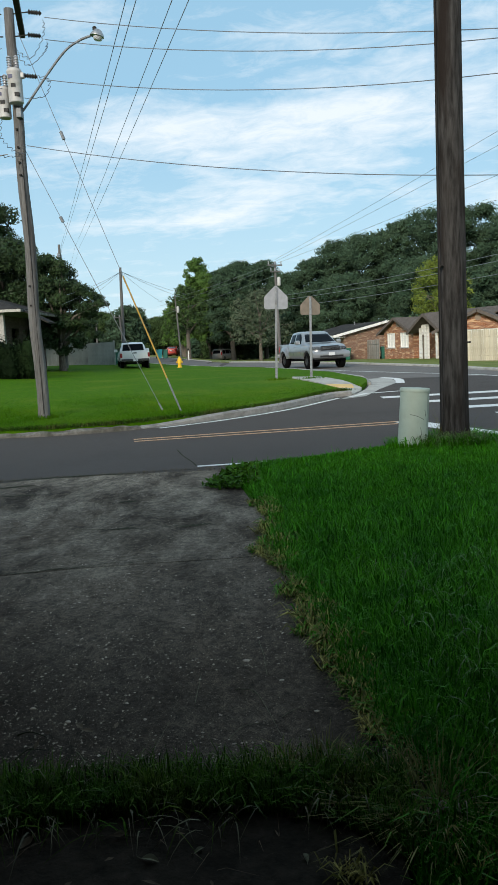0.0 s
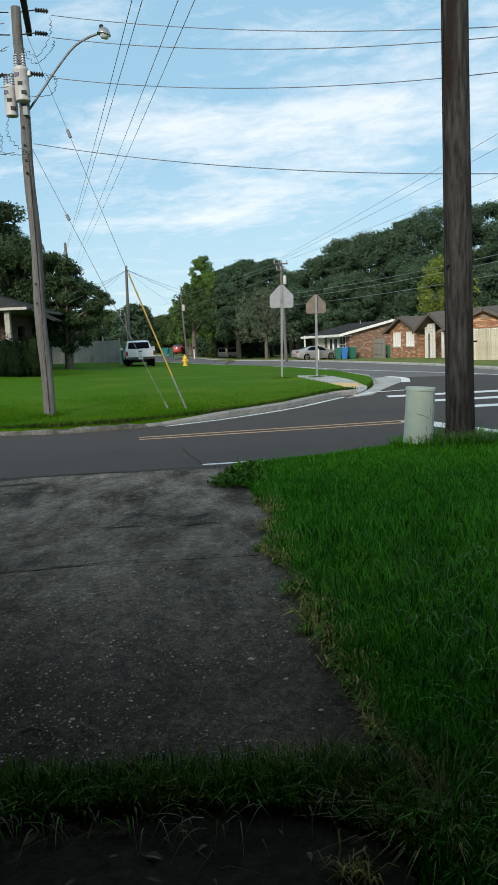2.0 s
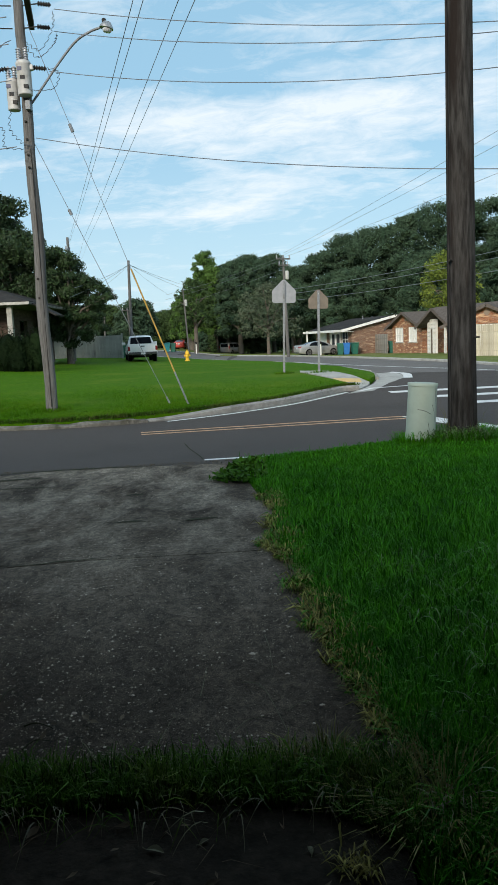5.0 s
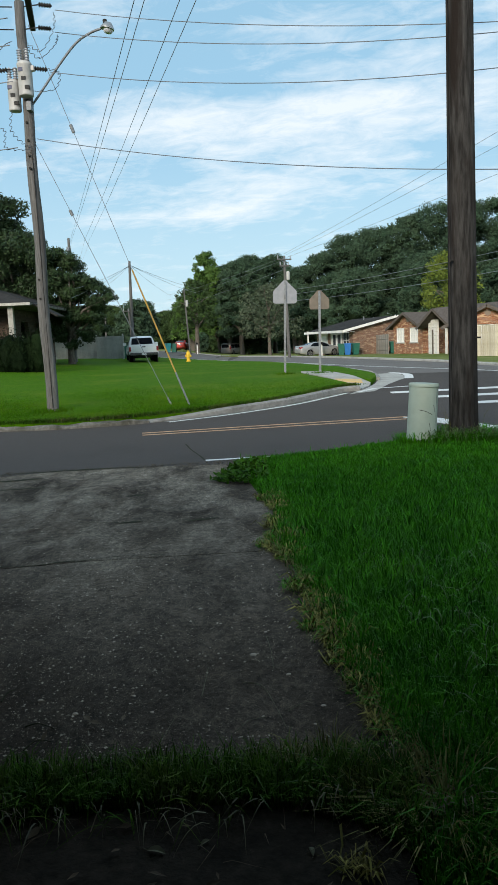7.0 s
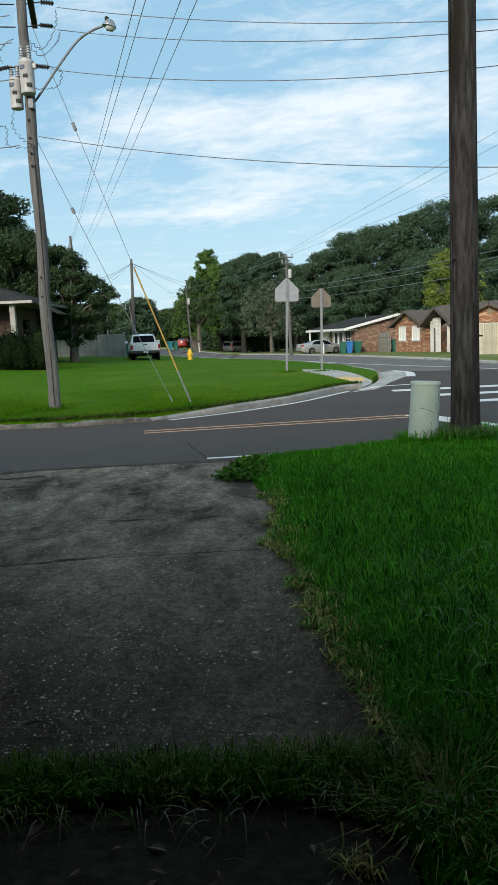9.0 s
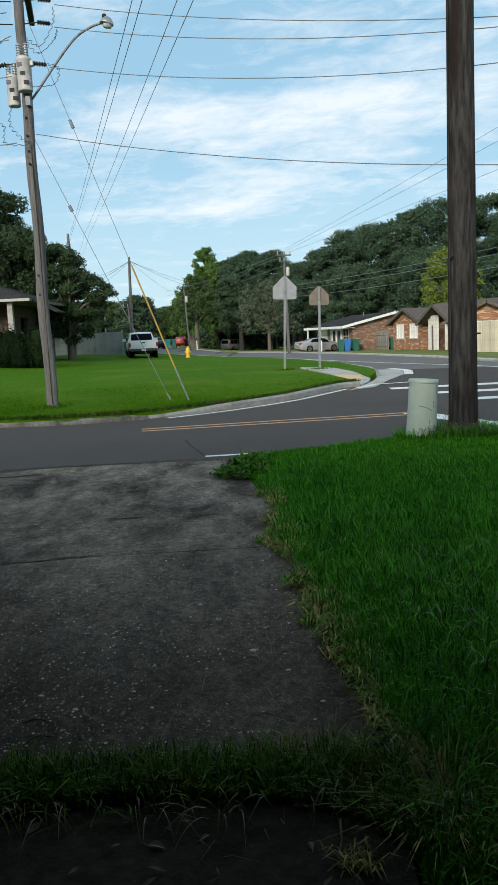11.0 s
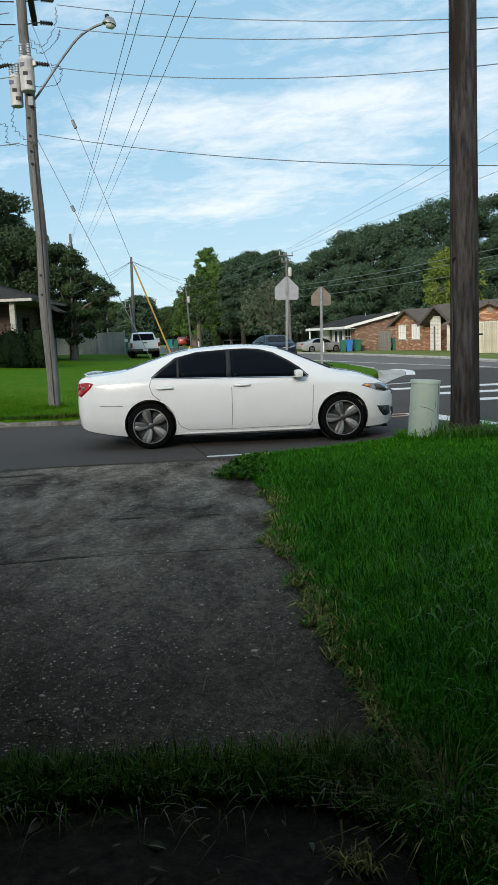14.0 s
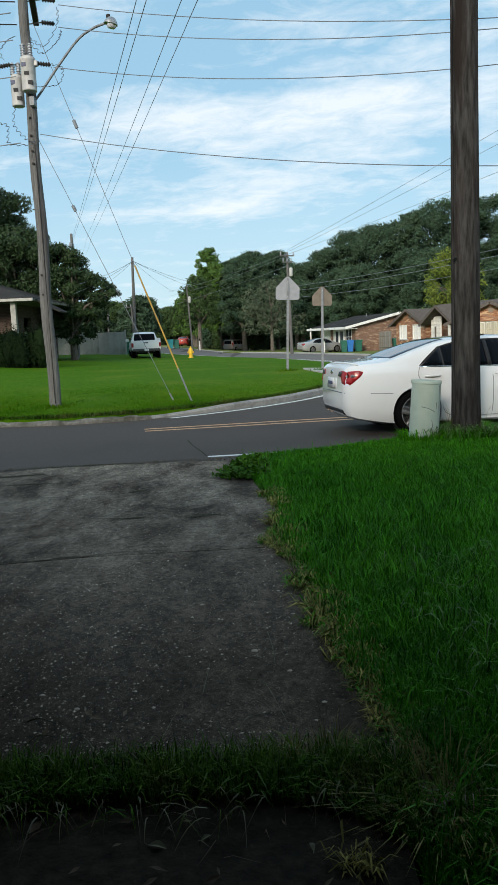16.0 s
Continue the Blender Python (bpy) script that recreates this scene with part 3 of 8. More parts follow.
DRIVE_EDGE = [(0.60, 2.3), (0.52, 2.75), (0.46, 3.0), (0.41, 3.25), (0.36, 3.6), (0.31, 4.0), (0.28, 4.4), (0.26, 4.9), (0.18, 5.35), (0.12, 5.75), (0.14, 6.2), (0.15, 6.9), (0.05, 7.4), (-0.04, 8.1), (-0.10, 8.6), (-0.15, 9.1), (-0.18, 9.6)]
draped("lawn_front", DRIVE_EDGE + [(x, y + 0.02) for x, y in NEAR_EDGE[6:]] + [(3.2, -30), (3.2, 1.3), (0.40, 1.5), (0.44, 2.2)],
       M["soil"], 0.02, 0.5, 0.15, "lush dark green front lawn beside the driveway", "lawn")
JOINT = [(-9, 5.22), (-3.0, 5.33), (-1.9, 5.28), (-1.2, 5.40), (-0.5, 5.44)]
_n = next(i for i, p in enumerate(DRIVE_EDGE) if p[1] > 5.5)
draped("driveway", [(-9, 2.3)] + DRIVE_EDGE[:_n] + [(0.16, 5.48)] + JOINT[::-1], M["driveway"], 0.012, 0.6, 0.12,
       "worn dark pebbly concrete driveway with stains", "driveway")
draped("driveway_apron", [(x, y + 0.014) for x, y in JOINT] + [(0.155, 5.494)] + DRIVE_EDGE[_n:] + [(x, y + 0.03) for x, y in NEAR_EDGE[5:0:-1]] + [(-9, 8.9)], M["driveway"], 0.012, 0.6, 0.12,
       "paler concrete end of the driveway", "driveway")
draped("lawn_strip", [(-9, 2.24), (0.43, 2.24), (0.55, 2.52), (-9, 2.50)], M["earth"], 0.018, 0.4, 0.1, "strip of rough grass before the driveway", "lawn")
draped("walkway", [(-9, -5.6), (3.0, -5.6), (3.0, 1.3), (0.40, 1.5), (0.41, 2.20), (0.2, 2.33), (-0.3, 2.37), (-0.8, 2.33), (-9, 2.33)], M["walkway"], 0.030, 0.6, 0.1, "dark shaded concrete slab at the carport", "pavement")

# kerbs: rounded concrete, cast in lengths
KERB_ALL = smooth_line(KERB + CORNER, 4)


def kerb_run(name, line, a, b, full, label, mat, rough=0.0, rise=0.0):
    """A rounded kerb along a line; it climbs out of the gutter over the length rise."""
    v, f, gone = [], [], 0.0
    for i, p in enumerate(line):
        gone += (Vector(p) - Vector(line[max(i - 1, 0)])).length
        top = full if not rise else 0.055 + (full - 0.055) * sstep(gone / rise)
        prof = [(a, -0.12), (a, top - 0.02), (a + (b - a) * 0.2, top), (b - (b - a) * 0.25, top - 0.005), (b, top - 0.035), (b, -0.12)]
        d = (Vector(line[min(i + 1, len(line) - 1)]) - Vector(line[max(i - 1, 0)])).normalized()
        n = Vector((d.y, -d.x))
        for o, z in prof:
            q = Vector(p) + n * o
            v.append((q.x, q.y, ground_z(*p) + z + (rough * noise.noise((q.x * 2.3, q.y * 2.3, o * 9)) if z > 0 else 0)))
    k = len(prof)
    for i in range(len(line) - 1):
        for j in range(k - 1):
            f.append((i * k + j, (i + 1) * k + j, (i + 1) * k + j + 1, i * k + j + 1))
    f += [tuple(range(k)), tuple(len(v) - k + j for j in range(k))]
    return tagged(part(name, (v, [], f), mat, None, "", False), label, "kerb", "", "structure")


_cut = next(i for i, p in enumerate(KERB_ALL) if p[0] > -2.15)
_old = [Vector(p) for p in KERB_ALL[:_cut + 1] if p[0] > -30]
_old = [tuple(p.lerp(q, k / 12) + Vector((0, 0.02 * noise.noise((p.x * 3 + k, 1, 0))))) for p, q in zip(_old, _old[1:]) for k in range(12)]
kerb_run("kerb", _old, -0.02, 0.18, 0.075, "weathered low dirty concrete kerb before the lawn", M["concrete_dirty"], 0.06)
kerb_run("kerb_corner", [p for p in KERB_ALL[_cut:] if p[0] < 2.86], -0.02, 0.15, 0.135, "pale concrete kerb round the corner", M["kerb_grey"], 0.0, 2.2)
kerb_run("kerb_ramp", smooth_line(CORNER[2:], 3), -0.02, 0.12, 0.10, "low concrete kerb beside the ramp", M["kerb_grey"])
kerb_run("kerb_avenue_near", smooth_line(AVE_NEAR, 2), -0.02, 0.14, 0.12, "grey concrete kerb along the avenue", M["concrete"])
kerb_run("kerb_avenue_far", smooth_line(AVE_FAR[1:], 2), 0.02, -0.14, 0.11, "grey concrete kerb along the avenue", M["concrete"])
kerb_run("kerb_front", smooth_line([(2.85, 11.12), (3.6, 11.42), (4.85, 11.2), (6.35, 9.9), (8.15, 6.1), (10.75, -2)], 3), -0.02, 0.25, 0.07, "pale concrete kerb at the street corner", M["concrete"])
GUT = [p for p in KERB_ALL if p[0] > -2.1 and p[1] < 20.0]
draped("gutter", ribbon(GUT, 0.15, 0.33), M["concrete_dirty"], 0.006, 0.5, 0, "pale concrete gutter along the kerb", "gutter")
draped("gutter_corner", [(2.45, 19.3), (3.2, 19.85), (3.96, 21.9), (4.72, 23.65), (5.02, 25.2), (5.02, 26.7), (4.15, 26.6), (4.09, 25.0), (3.87, 23.4), (3.55, 22.0), (3.1, 20.7), (2.8, 20.1)],
       M["concrete"], 0.006, 0.5, 0, "pale concrete apron at the corner ramp", "gutter")


def ramp_h(x, y):
    return ground_z(x, y) + 0.022 + 0.135 * sstep((y - 20.7) / 3.6)


draped("ramp_pavement", RAMP, M["concrete"], 0.0, 0.6, 0.14, "pale concrete pavement ramp at the corner", "pavement", hgt=ramp_h)
draped("tactile_paving", [(2.50, 23.1), (3.26, 22.75), (3.20, 21.95), (2.60, 22.3)], M["tactile"], 0.009, 0.4, 0.02, "worn orange tactile paving on the corner ramp", "paving", hgt=ramp_h)
draped("avenue", [p for p in AVE_FAR if 24 < p[1]] + AVE_NEAR[::-1] + [(4.6, 26.9), (5.3, 26.2), (7.5, 25.4)], M["asphalt_old"], 0.004, 1.6, 0, "lighter worn asphalt of the avenue", "road")
draped("tar_seam", ribbon([(-1.05, 11.75), (-0.92, 11.1), (-0.72, 10.35), (-0.66, 10.05)], -0.011, 0.011), M["crack"], 0.004, 0.4, 0, "dark sealed seam in the asphalt", "seam")
# painted lines
draped("road_marking_yellow", ribbon(smooth_line([(-1.96, 13.45), (0.33, 13.85), (2.88, 14.25)], 3), -0.055, 0.055), M["line_yellow"], 0.005, 0.5, 0, "double yellow line worn at its end", "road marking")
draped("road_marking_yellow", ribbon(smooth_line([(-1.91, 13.15), (0.32, 13.5), (2.81, 13.9)], 3), -0.055, 0.055), M["line_yellow"], 0.005, 0.5, 0, "double yellow line worn at its end", "road marking")
draped("road_marking_edge", ribbon([p for p in KERB_ALL if p[0] > -2.0 and p[1] < 20.0], 0.36, 0.47) , M["line_white"], 0.011, 0.4, 0, "white edge line round the corner", "road marking")
draped("road_marking_edge", ribbon([(2.75, 19.75), (3.3, 20.55), (4.4, 20.85)], -0.07, 0.09), M["line_white"], 0.012, 0.4, 0, "white edge line round the corner", "road marking")
draped("road_marking_edge", ribbon([(-0.64, 10.0), (0.28, 10.1)], -0.05, 0.05), M["line_white"], 0.005, 0.4, 0, "short white edge line by the driveway", "road marking")
draped("road_marking_edge", ribbon(smooth_line([(4.9, 27.0), (5.2, 25.6), (4.86, 23.6)], 3), -0.14, 0.14), M["line_white"], 0.011, 0.4, 0, "white edge line round the corner", "road marking")
draped("road_marking_avenue", ribbon(smooth_line([(16, 2), (10.8, 17), (8.14, 25.3), (7.26, 27.8), (5.89, 31.4), (4.4, 36), (2.9, 42), (1.2, 49)], 3), -0.07, 0.07), M["line_white"], 0.010, 0.8, 0, "faded line along the avenue", "road marking")
for x, y in ((3.5, 19.05), (4.3, 17.6), (4.65, 16.05), (4.95, 14.6), (5.25, 13.2)):
    draped("crosswalk_bar", [(x, y), (x + 3.2, y + 0.22), (x + 3.2, y + 0.67), (x, y + 0.45)], M["line_white"], 0.005, 0.6, 0,
           "white painted crosswalk bar", "road marking")
draped("stop_line", [(2.78, 14.2), (3.2, 14.3), (4.35, 11.35), (3.9, 11.25)], M["line_white"], 0.005, 0.6, 0, "white stop line across the lane", "road marking")

# ---- poles, wires, signs ----
def wire(name, pts, r=0.009, sag=0.0, label="", cat="cable", n=5, k=14, mat=None):
    a, b = Vector(pts[0]), Vector(pts[-1])
    if len(pts) == 2:
        line = [a.lerp(b, i / k) - Vector((0, 0, sag * 4 * (i / k) * (1 - i / k))) for i in range(k + 1)]
    else:
        line = [Vector(p) for p in pts]
    return tagged(part(name, tubebm(line, r, n), mat or M["wire"]), label or "thin dark overhead cable between poles", cat)


def insulator(bm, p, r=0.05, h=0.22, m=Matrix()):
    prof = []
    k = 5
    for i in range(k):
        z = h * i / k
        prof += [(r * 0.55, z), (r, z + h * 0.04), (r * 0.9, z + h / k * 0.45), (r * 0.55, z + h / k * 0.6)]
    prof.append((r * 0.3, h))
    lathe(bm, prof, 10, Matrix.Translation(p) @ m)


PL, PLT = Vector((-4.30, 16.5, 0.1)), Vector((-4.335, 16.5, 8.42))


def left_pole():
    t = thing("utility_pole", "weathered grey wooden utility pole with transformers and lamp", "utility pole")
    t.matrix_world = Matrix.Translation((0.0, 0, 1.55 - 1.45 * 1.0333)) @ Matrix.Scale(1.0333, 4)
    bm = bmesh.new()
    pts = [PL.lerp(PLT, i / 14) for i in range(15)]
    pts = [p + Vector((0.02 * math.sin(i * 1.3), 0.02 * math.cos(i * 0.9), 0)) for i, p in enumerate(pts)]
    pts[0].z -= 0.25
    tube(bm, pts, [0.127 - 0.030 * i / 14 for i in range(15)], 14)
    part("shaft", bm, M["pole_grey"], t, "cracked grey wood", True)
    part("crossarm", boxbm(-0.055, 0.055, -1.95, 0.0, -0.075, 0.075, Matrix.Translation((-4.20, 16.89, 8.07)) @ pose(0, 0, 0, 0, 0, 11.6), 0.01), M["dark"], t, "dark wooden crossarm")

    def can(p, r, h):
        c = part("transformer", lathebm([(r * 0.92, 0), (r * 0.99, 0.008), (r, 0.025), (r, h - 0.09), (r * 1.05, h - 0.08), (r * 1.05, h - 0.04), (r * 0.85, h)], 20, Matrix.Translation(p)), M["trafo"], t, "pale grey steel transformer can", True)
        b = bmesh.new()
        insulator(b, p + Vector((r * 0.5, -r * 0.4, h)), 0.055, 0.24)
        insulator(b, p + Vector((-r * 0.5, -r * 0.3, h)), 0.055, 0.24)
        part("bushing", b, M["porcelain"], c, "ribbed grey porcelain bushings", True)
        for i, (dx, dz) in enumerate(((-0.05, h * 0.68), (0.06, h * 0.16), (0.0, h * 0.42))):
            part("marking", boxbm(dx - 0.045, dx + 0.045, -r - 0.006, -r + 0.05, dz, dz + 0.07, Matrix.Translation(p)), M["black"] if i else M["bar_dark"], c, "small dark marking plate")
        part("lug", boxbm(r * 0.8, r * 1.35, -0.05, 0.05, h - 0.18, h - 0.08, Matrix.Translation(p), 0.01), M["trafo"], c)
        return c
    can(Vector((-4.265, 16.24, 6.51)), 0.145, 0.66)
    can(Vector((-4.555, 16.40, 6.28)), 0.125, 0.60)
    arm = [(-4.27, 16.45, 6.36), (-4.1, 16.4, 6.52), (-3.6, 16.3, 7.08), (-3.2, 16.2, 7.46), (-2.9, 16.15, 7.62), (-2.66, 16.1, 7.68)]
    part("lamp_arm", tubebm(smooth3(arm), 0.024, 10), M["galv"], t, "curved grey steel lamp arm", True)
    part("arm_bracket", boxbm(-0.03, 0.07, -0.13, 0.05, -0.10, 0.08, Matrix.Translation((-4.27, 16.4, 6.36)), 0.01), M["galv"], t)
    hd = part("lamp_head", lathebm([(0.03, 0.125), (0.07, 0.115), (0.105, 0.07), (0.135, 0.02), (0.138, -0.008), (0.11, -0.018), (0.02, -0.018)], 18, Matrix.Translation((-2.53, 16.08, 7.66)) @ pose(0, 0, 0, 0, 12, 0)), M["steel"], t, "grey street lamp head", True)
    part("photocell", lathebm([(0.04, 0), (0.042, 0.06), (0.02, 0.075)], 12, Matrix.Translation((-2.57, 16.08, 7.77))), M["dark"], hd)
    part("lens", lathebm([(0.095, 0.02), (0.09, -0.02), (0.06, -0.045), (0.01, -0.05)], 18, Matrix.Translation((-2.52, 16.08, 7.62)) @ pose(0, 0, 0, 0, 12, 0)), M["lamp_clear"], hd, "clear ribbed lens", True)
    # strain insulators, clamps and jumper leads
    for z, dx in ((8.26, 0.70), (7.83, 0.66), (7.06, 0.52)):
        for s in (-1, 1):
            bm = bmesh.new()
            tube(bm, [(-4.36 + s * 0.12, 16.45, z + 0.04), (-4.36 + s * (dx - 0.24), 16.3, z + 0.0)], 0.012, 6)
            insulator(bm, Vector((-4.36 + s * (dx - 0.24), 16.3, z)), 0.05, 0.26, pose(0, 0, 0, 0, s * 98, 0))
            part("strain_insulator", bm, M["dark"], t, "dark ribbed strain insulator", True)
    jump = [((-3.62, 16.3, 8.1), (-3.62, 16.2, 7.75), (-3.9, 16.2, 7.35), (-4.16, 16.1, 7.5)), ((-3.57, 16.3, 7.68), (-3.62, 16.2, 7.45), (-3.95, 16.15, 7.2), (-4.2, 16.05, 7.5)),
            ((-5.1, 16.3, 8.1), (-5.05, 16.2, 7.7), (-4.9, 16.2, 7.4), (-4.75, 16.3, 7.15)), ((-5.1, 16.3, 7.7), (-4.85, 16.2, 7.3), (-4.6, 16.1, 7.45), (-4.42, 16.05, 7.5)),
            ((-4.6, 16.3, 6.3), (-4.65, 16.3, 5.9), (-4.4, 16.3, 5.6), (-4.2, 16.3, 5.55)), ((-5.2, 16.3, 5.95), (-4.8, 16.3, 5.9), (-4.78, 16.3, 5.55), (-4.3, 16.3, 5.5)),
            ((-3.9, 16.3, 7.05), (-3.6, 16.3, 6.95), (-3.7, 16.3, 6.65), (-4.15, 16.2, 6.6))]
    for a in jump:
        q = smooth3(a, 30)
        q = [p + Vector((0.026 * math.sin(i * 0.75), 0.026 * math.cos(i * 0.75), 0.02 * math.sin(i * 0.75 + 1.0))) if 8 < i < len(q) - 8 else p for i, p in enumerate(q)]
        part("jumper_lead", tubebm(q, 0.006, 4), M["lead"], t, "coiled dark jumper lead")
    part("ground_wire", tubebm([PL + Vector((0.04, -0.12, 0.1)), PL + Vector((0.03, -0.115, 3.5)), PLT + Vector((0.04, -0.09, -2.3))], 0.008, 5), M["dark"], t)
    for z in (6.05, 5.7, 5.4, 5.15, 7.2, 2.9, 2.5):
        part("bolt", boxbm(-0.018, 0.018, -0.155, -0.1, -0.018, 0.018, Matrix.Translation((-4.34, 16.5, z))), M["dark"], t)


def smooth3(pts, k=6):
    P = [Vector(p) for p in pts]
    out = []
    for i in range(len(P) - 1):
        p0, p1, p2, p3 = P[max(i - 1, 0)], P[i], P[i + 1], P[min(i + 2, len(P) - 1)]
        for j in range(k):
            t = j / k
            out.append(0.5 * (2 * p1 + (p2 - p0) * t + (2 * p0 - 5 * p1 + 4 * p2 - p3) * t * t + (3 * p1 - p0 - 3 * p2 + p3) * t ** 3))
    return out + [P[-1]]


left_pole()
# lines from that pole to a pole past the view
for x0, (a, b, c), (d, e) in (
        (-3.70, (0.01059, -0.2636, 7.342), (-0.4802, 15.052)),
        (-3.73, (0.01305, -0.2292, 6.996), (-0.4797, 15.047)),
        (-3.90, (0.01394, -0.1963, 6.298), (-0.4762, 15.030)),
        (-4.31, (0.00968, -0.2146, 4.878), (-0.4641, 14.991)),
        ):
    line = [(x, d * x + e, a * x * x + b * x + c) for x in [x0 + (13.0 - x0) * i / 26 for i in range(27)]]
    wire("power_line", line, 0.0085)
for z, e in ((8.22, 8.8), (7.7, 8.2), (7.0, 7.4), (5.7, 5.7)):
    wire("power_line", [(-4.6, 16.5, z), (-40.0, 22.0, e)], 0.011, 0.5)


def guy(top, foot, f0, f1):
    t = thing("guy_wire", "steel guy wire bracing the wooden pole", "guy wire")
    a, b = Vector(top), Vector(foot)
    part("strand", tubebm([a, b], 0.007, 6), M["wire"], t)
    if f1:
        part("guard", tubebm([a.lerp(b, f0), a.lerp(b, f1)], 0.018, 8), M["guard_yellow"], t, "yellow plastic guy guard", True)
        part("anchor_rod", tubebm([a.lerp(b, f1), b], 0.02, 8), M["galv"], t)
    else:
        part("anchor_rod", tubebm([a.lerp(b, 0.96), b], 0.02, 8), M["galv"], t)
    part("turnbuckle", tubebm([a.lerp(b, 0.245), a.lerp(b, 0.265)], 0.035, 8), M["galv"], t)


guy((-4.33, 17.05, 8.28), (-1.39, 17.35, 0.09), 0.62, 0.90)
guy((-4.40, 17.05, 5.96), (-1.83, 17.65, 0.10), 0, 0)


def right_pole():
    t = thing("utility_pole", "thick dark brown wooden utility pole with deep cracks", "utility pole")
    bm = bmesh.new()
    n, rings = 22, []
    for i in range(41):
        z = -0.3 + 12.3 * i / 40
        r = 0.198 - 0.0035 * z + (0.02 * math.exp(-z * 4) if z > 0 else 0.02)
        ring = []
        for k in range(n):
            a = 2 * math.pi * k / n
            d = 0.010 * noise.noise((math.cos(a) * 5, math.sin(a) * 5, z * 0.35)) - (0.012 if k in (5, 6, 14, 19) and noise.noise((k, 0, z * 0.6)) > -0.1 else 0)
            ring.append(bm.verts.new((3.006 - 0.004 * z + (r + d) * math.cos(a), 10.85 + (r + d) * math.sin(a), z)))
        rings.append(ring)
    for r, s in zip(rings, rings[1:]):
        for k in range(n):
            bm.faces.new((r[k], r[(k + 1) % n], s[(k + 1) % n], s[k]))
    bm.faces.new(rings[-1])
    part("shaft", bm, M["pole_brown"], t, "dark cracked wood", True)
    part("ground_wire", tubebm([(2.80, 10.73, 0), (2.79, 10.73, 3), (2.78, 10.75, 8)], 0.012, 6), M["pole_brown"], t)
    part("step_bolt", tubebm([(3.14, 10.73, 1.45), (3.205, 10.70, 1.45)], 0.014, 6), M["dark"], t)
    part("step_bolt", tubebm([(2.83, 10.73, 2.5), (2.77, 10.63, 2.5)], 0.018, 6), M["dark"], t)


right_pole()


def pedestal():
    t = thing("utility_pedestal", "pale green plastic utility pedestal leaning in the grass", "utility box", Matrix.Translation((2.34, 10.62, 0.0)) @ pose(0, 0, 0, 0, 3.6, 0) @ Matrix.Diagonal((0.97, 0.97, 1.09, 1)))
    part("body", lathebm([(0.215, -0.1), (0.212, 0.05), (0.205, 0.62), (0.204, 0.745)], 28), M["pedestal"], t, "", True)
    part("cap", lathebm([(0.20, 0.742), (0.213, 0.746), (0.214, 0.775), (0.205, 0.787), (0.1, 0.792)], 28), M["pedestal"], t, "slightly wider cap", True)
    for a0, a1, z0, z1 in ((-118, -62, 0.46, 0.40), (-75, -68, 0.30, 0.20), (-100, -96, 0.16, 0.13), (-58, -52, 0.52, 0.44)):
        arc = [(0.2085 * math.cos(radians(a0 + (a1 - a0) * i / 6)), 0.2085 * math.sin(radians(a0 + (a1 - a0) * i / 6)), z0 + (z1 - z0) * i / 6 + 0.012 * math.sin(i * 0.52)) for i in range(7)]
        part("scratch", tubebm(arc, 0.0028, 5), M["dark"], t, "thin dark scratch")
    part("door_seam", tubebm([(0.2065 * math.cos(radians(-40)), 0.2065 * math.sin(radians(-40)), z) for z in (0.02, 0.73)], 0.003, 5), M["galv"], t)


pedestal()


def road_sign(x, y, top, w, mat, label, lean=0.0):
    """The back of a five-sided warning sign on a square post."""
    z0 = ground_z(x, y) + 0.1
    t = thing("road_sign", label, "road sign", Matrix.Translation((x, y, z0)) @ pose(0, 0, 0, 0, lean, 0) @ Matrix.Translation((-x, -y, -z0)))
    part("post", boxbm(x - 0.038, x + 0.038, y - 0.03, y + 0.03, z0 - 0.2, top - 0.05), M["galv"], t, "grey steel post")
    bm = bmesh.new()
    h, c = w / 2, 0.05
    z1 = top - w * 0.98
    out = [(-h + c, z1), (h - c, z1), (h, z1 + c), (h, z1 + w * 0.50), (h - 0.03, z1 + w * 0.55), (0.05, top - 0.02), (-0.05, top - 0.02), (-h + 0.03, z1 + w * 0.55), (-h, z1 + w * 0.50), (-h, z1 + c)]
    f = bm.faces.new([bm.verts.new((x + a, y + 0.035, b)) for a, b in out])
    r = bmesh.ops.extrude_face_region(bm, geom=[f])
    bmesh.ops.translate(bm, verts=[g for g in r["geom"] if isinstance(g, bmesh.types.BMVert)], vec=(0, 0.006, 0))
    part("panel", bm, mat, t, "bare back of the sign panel")
    for z in (z1 + 0.12, z1 + w * 0.75):
        part("bolt", tubebm([(x, y - 0.045, z), (x, y - 0.028, z)], 0.015, 8), M["steel"], t)


road_sign(1.20, 26.65, 3.54, 0.81, M["sign_back"], "bare metal back of a five-sided sign on a post", 2.0)
road_sign(2.35, 25.95, 3.12, 0.66, M["sign_back_brown"], "brownish back of a five-sided sign on a post", 1.2)


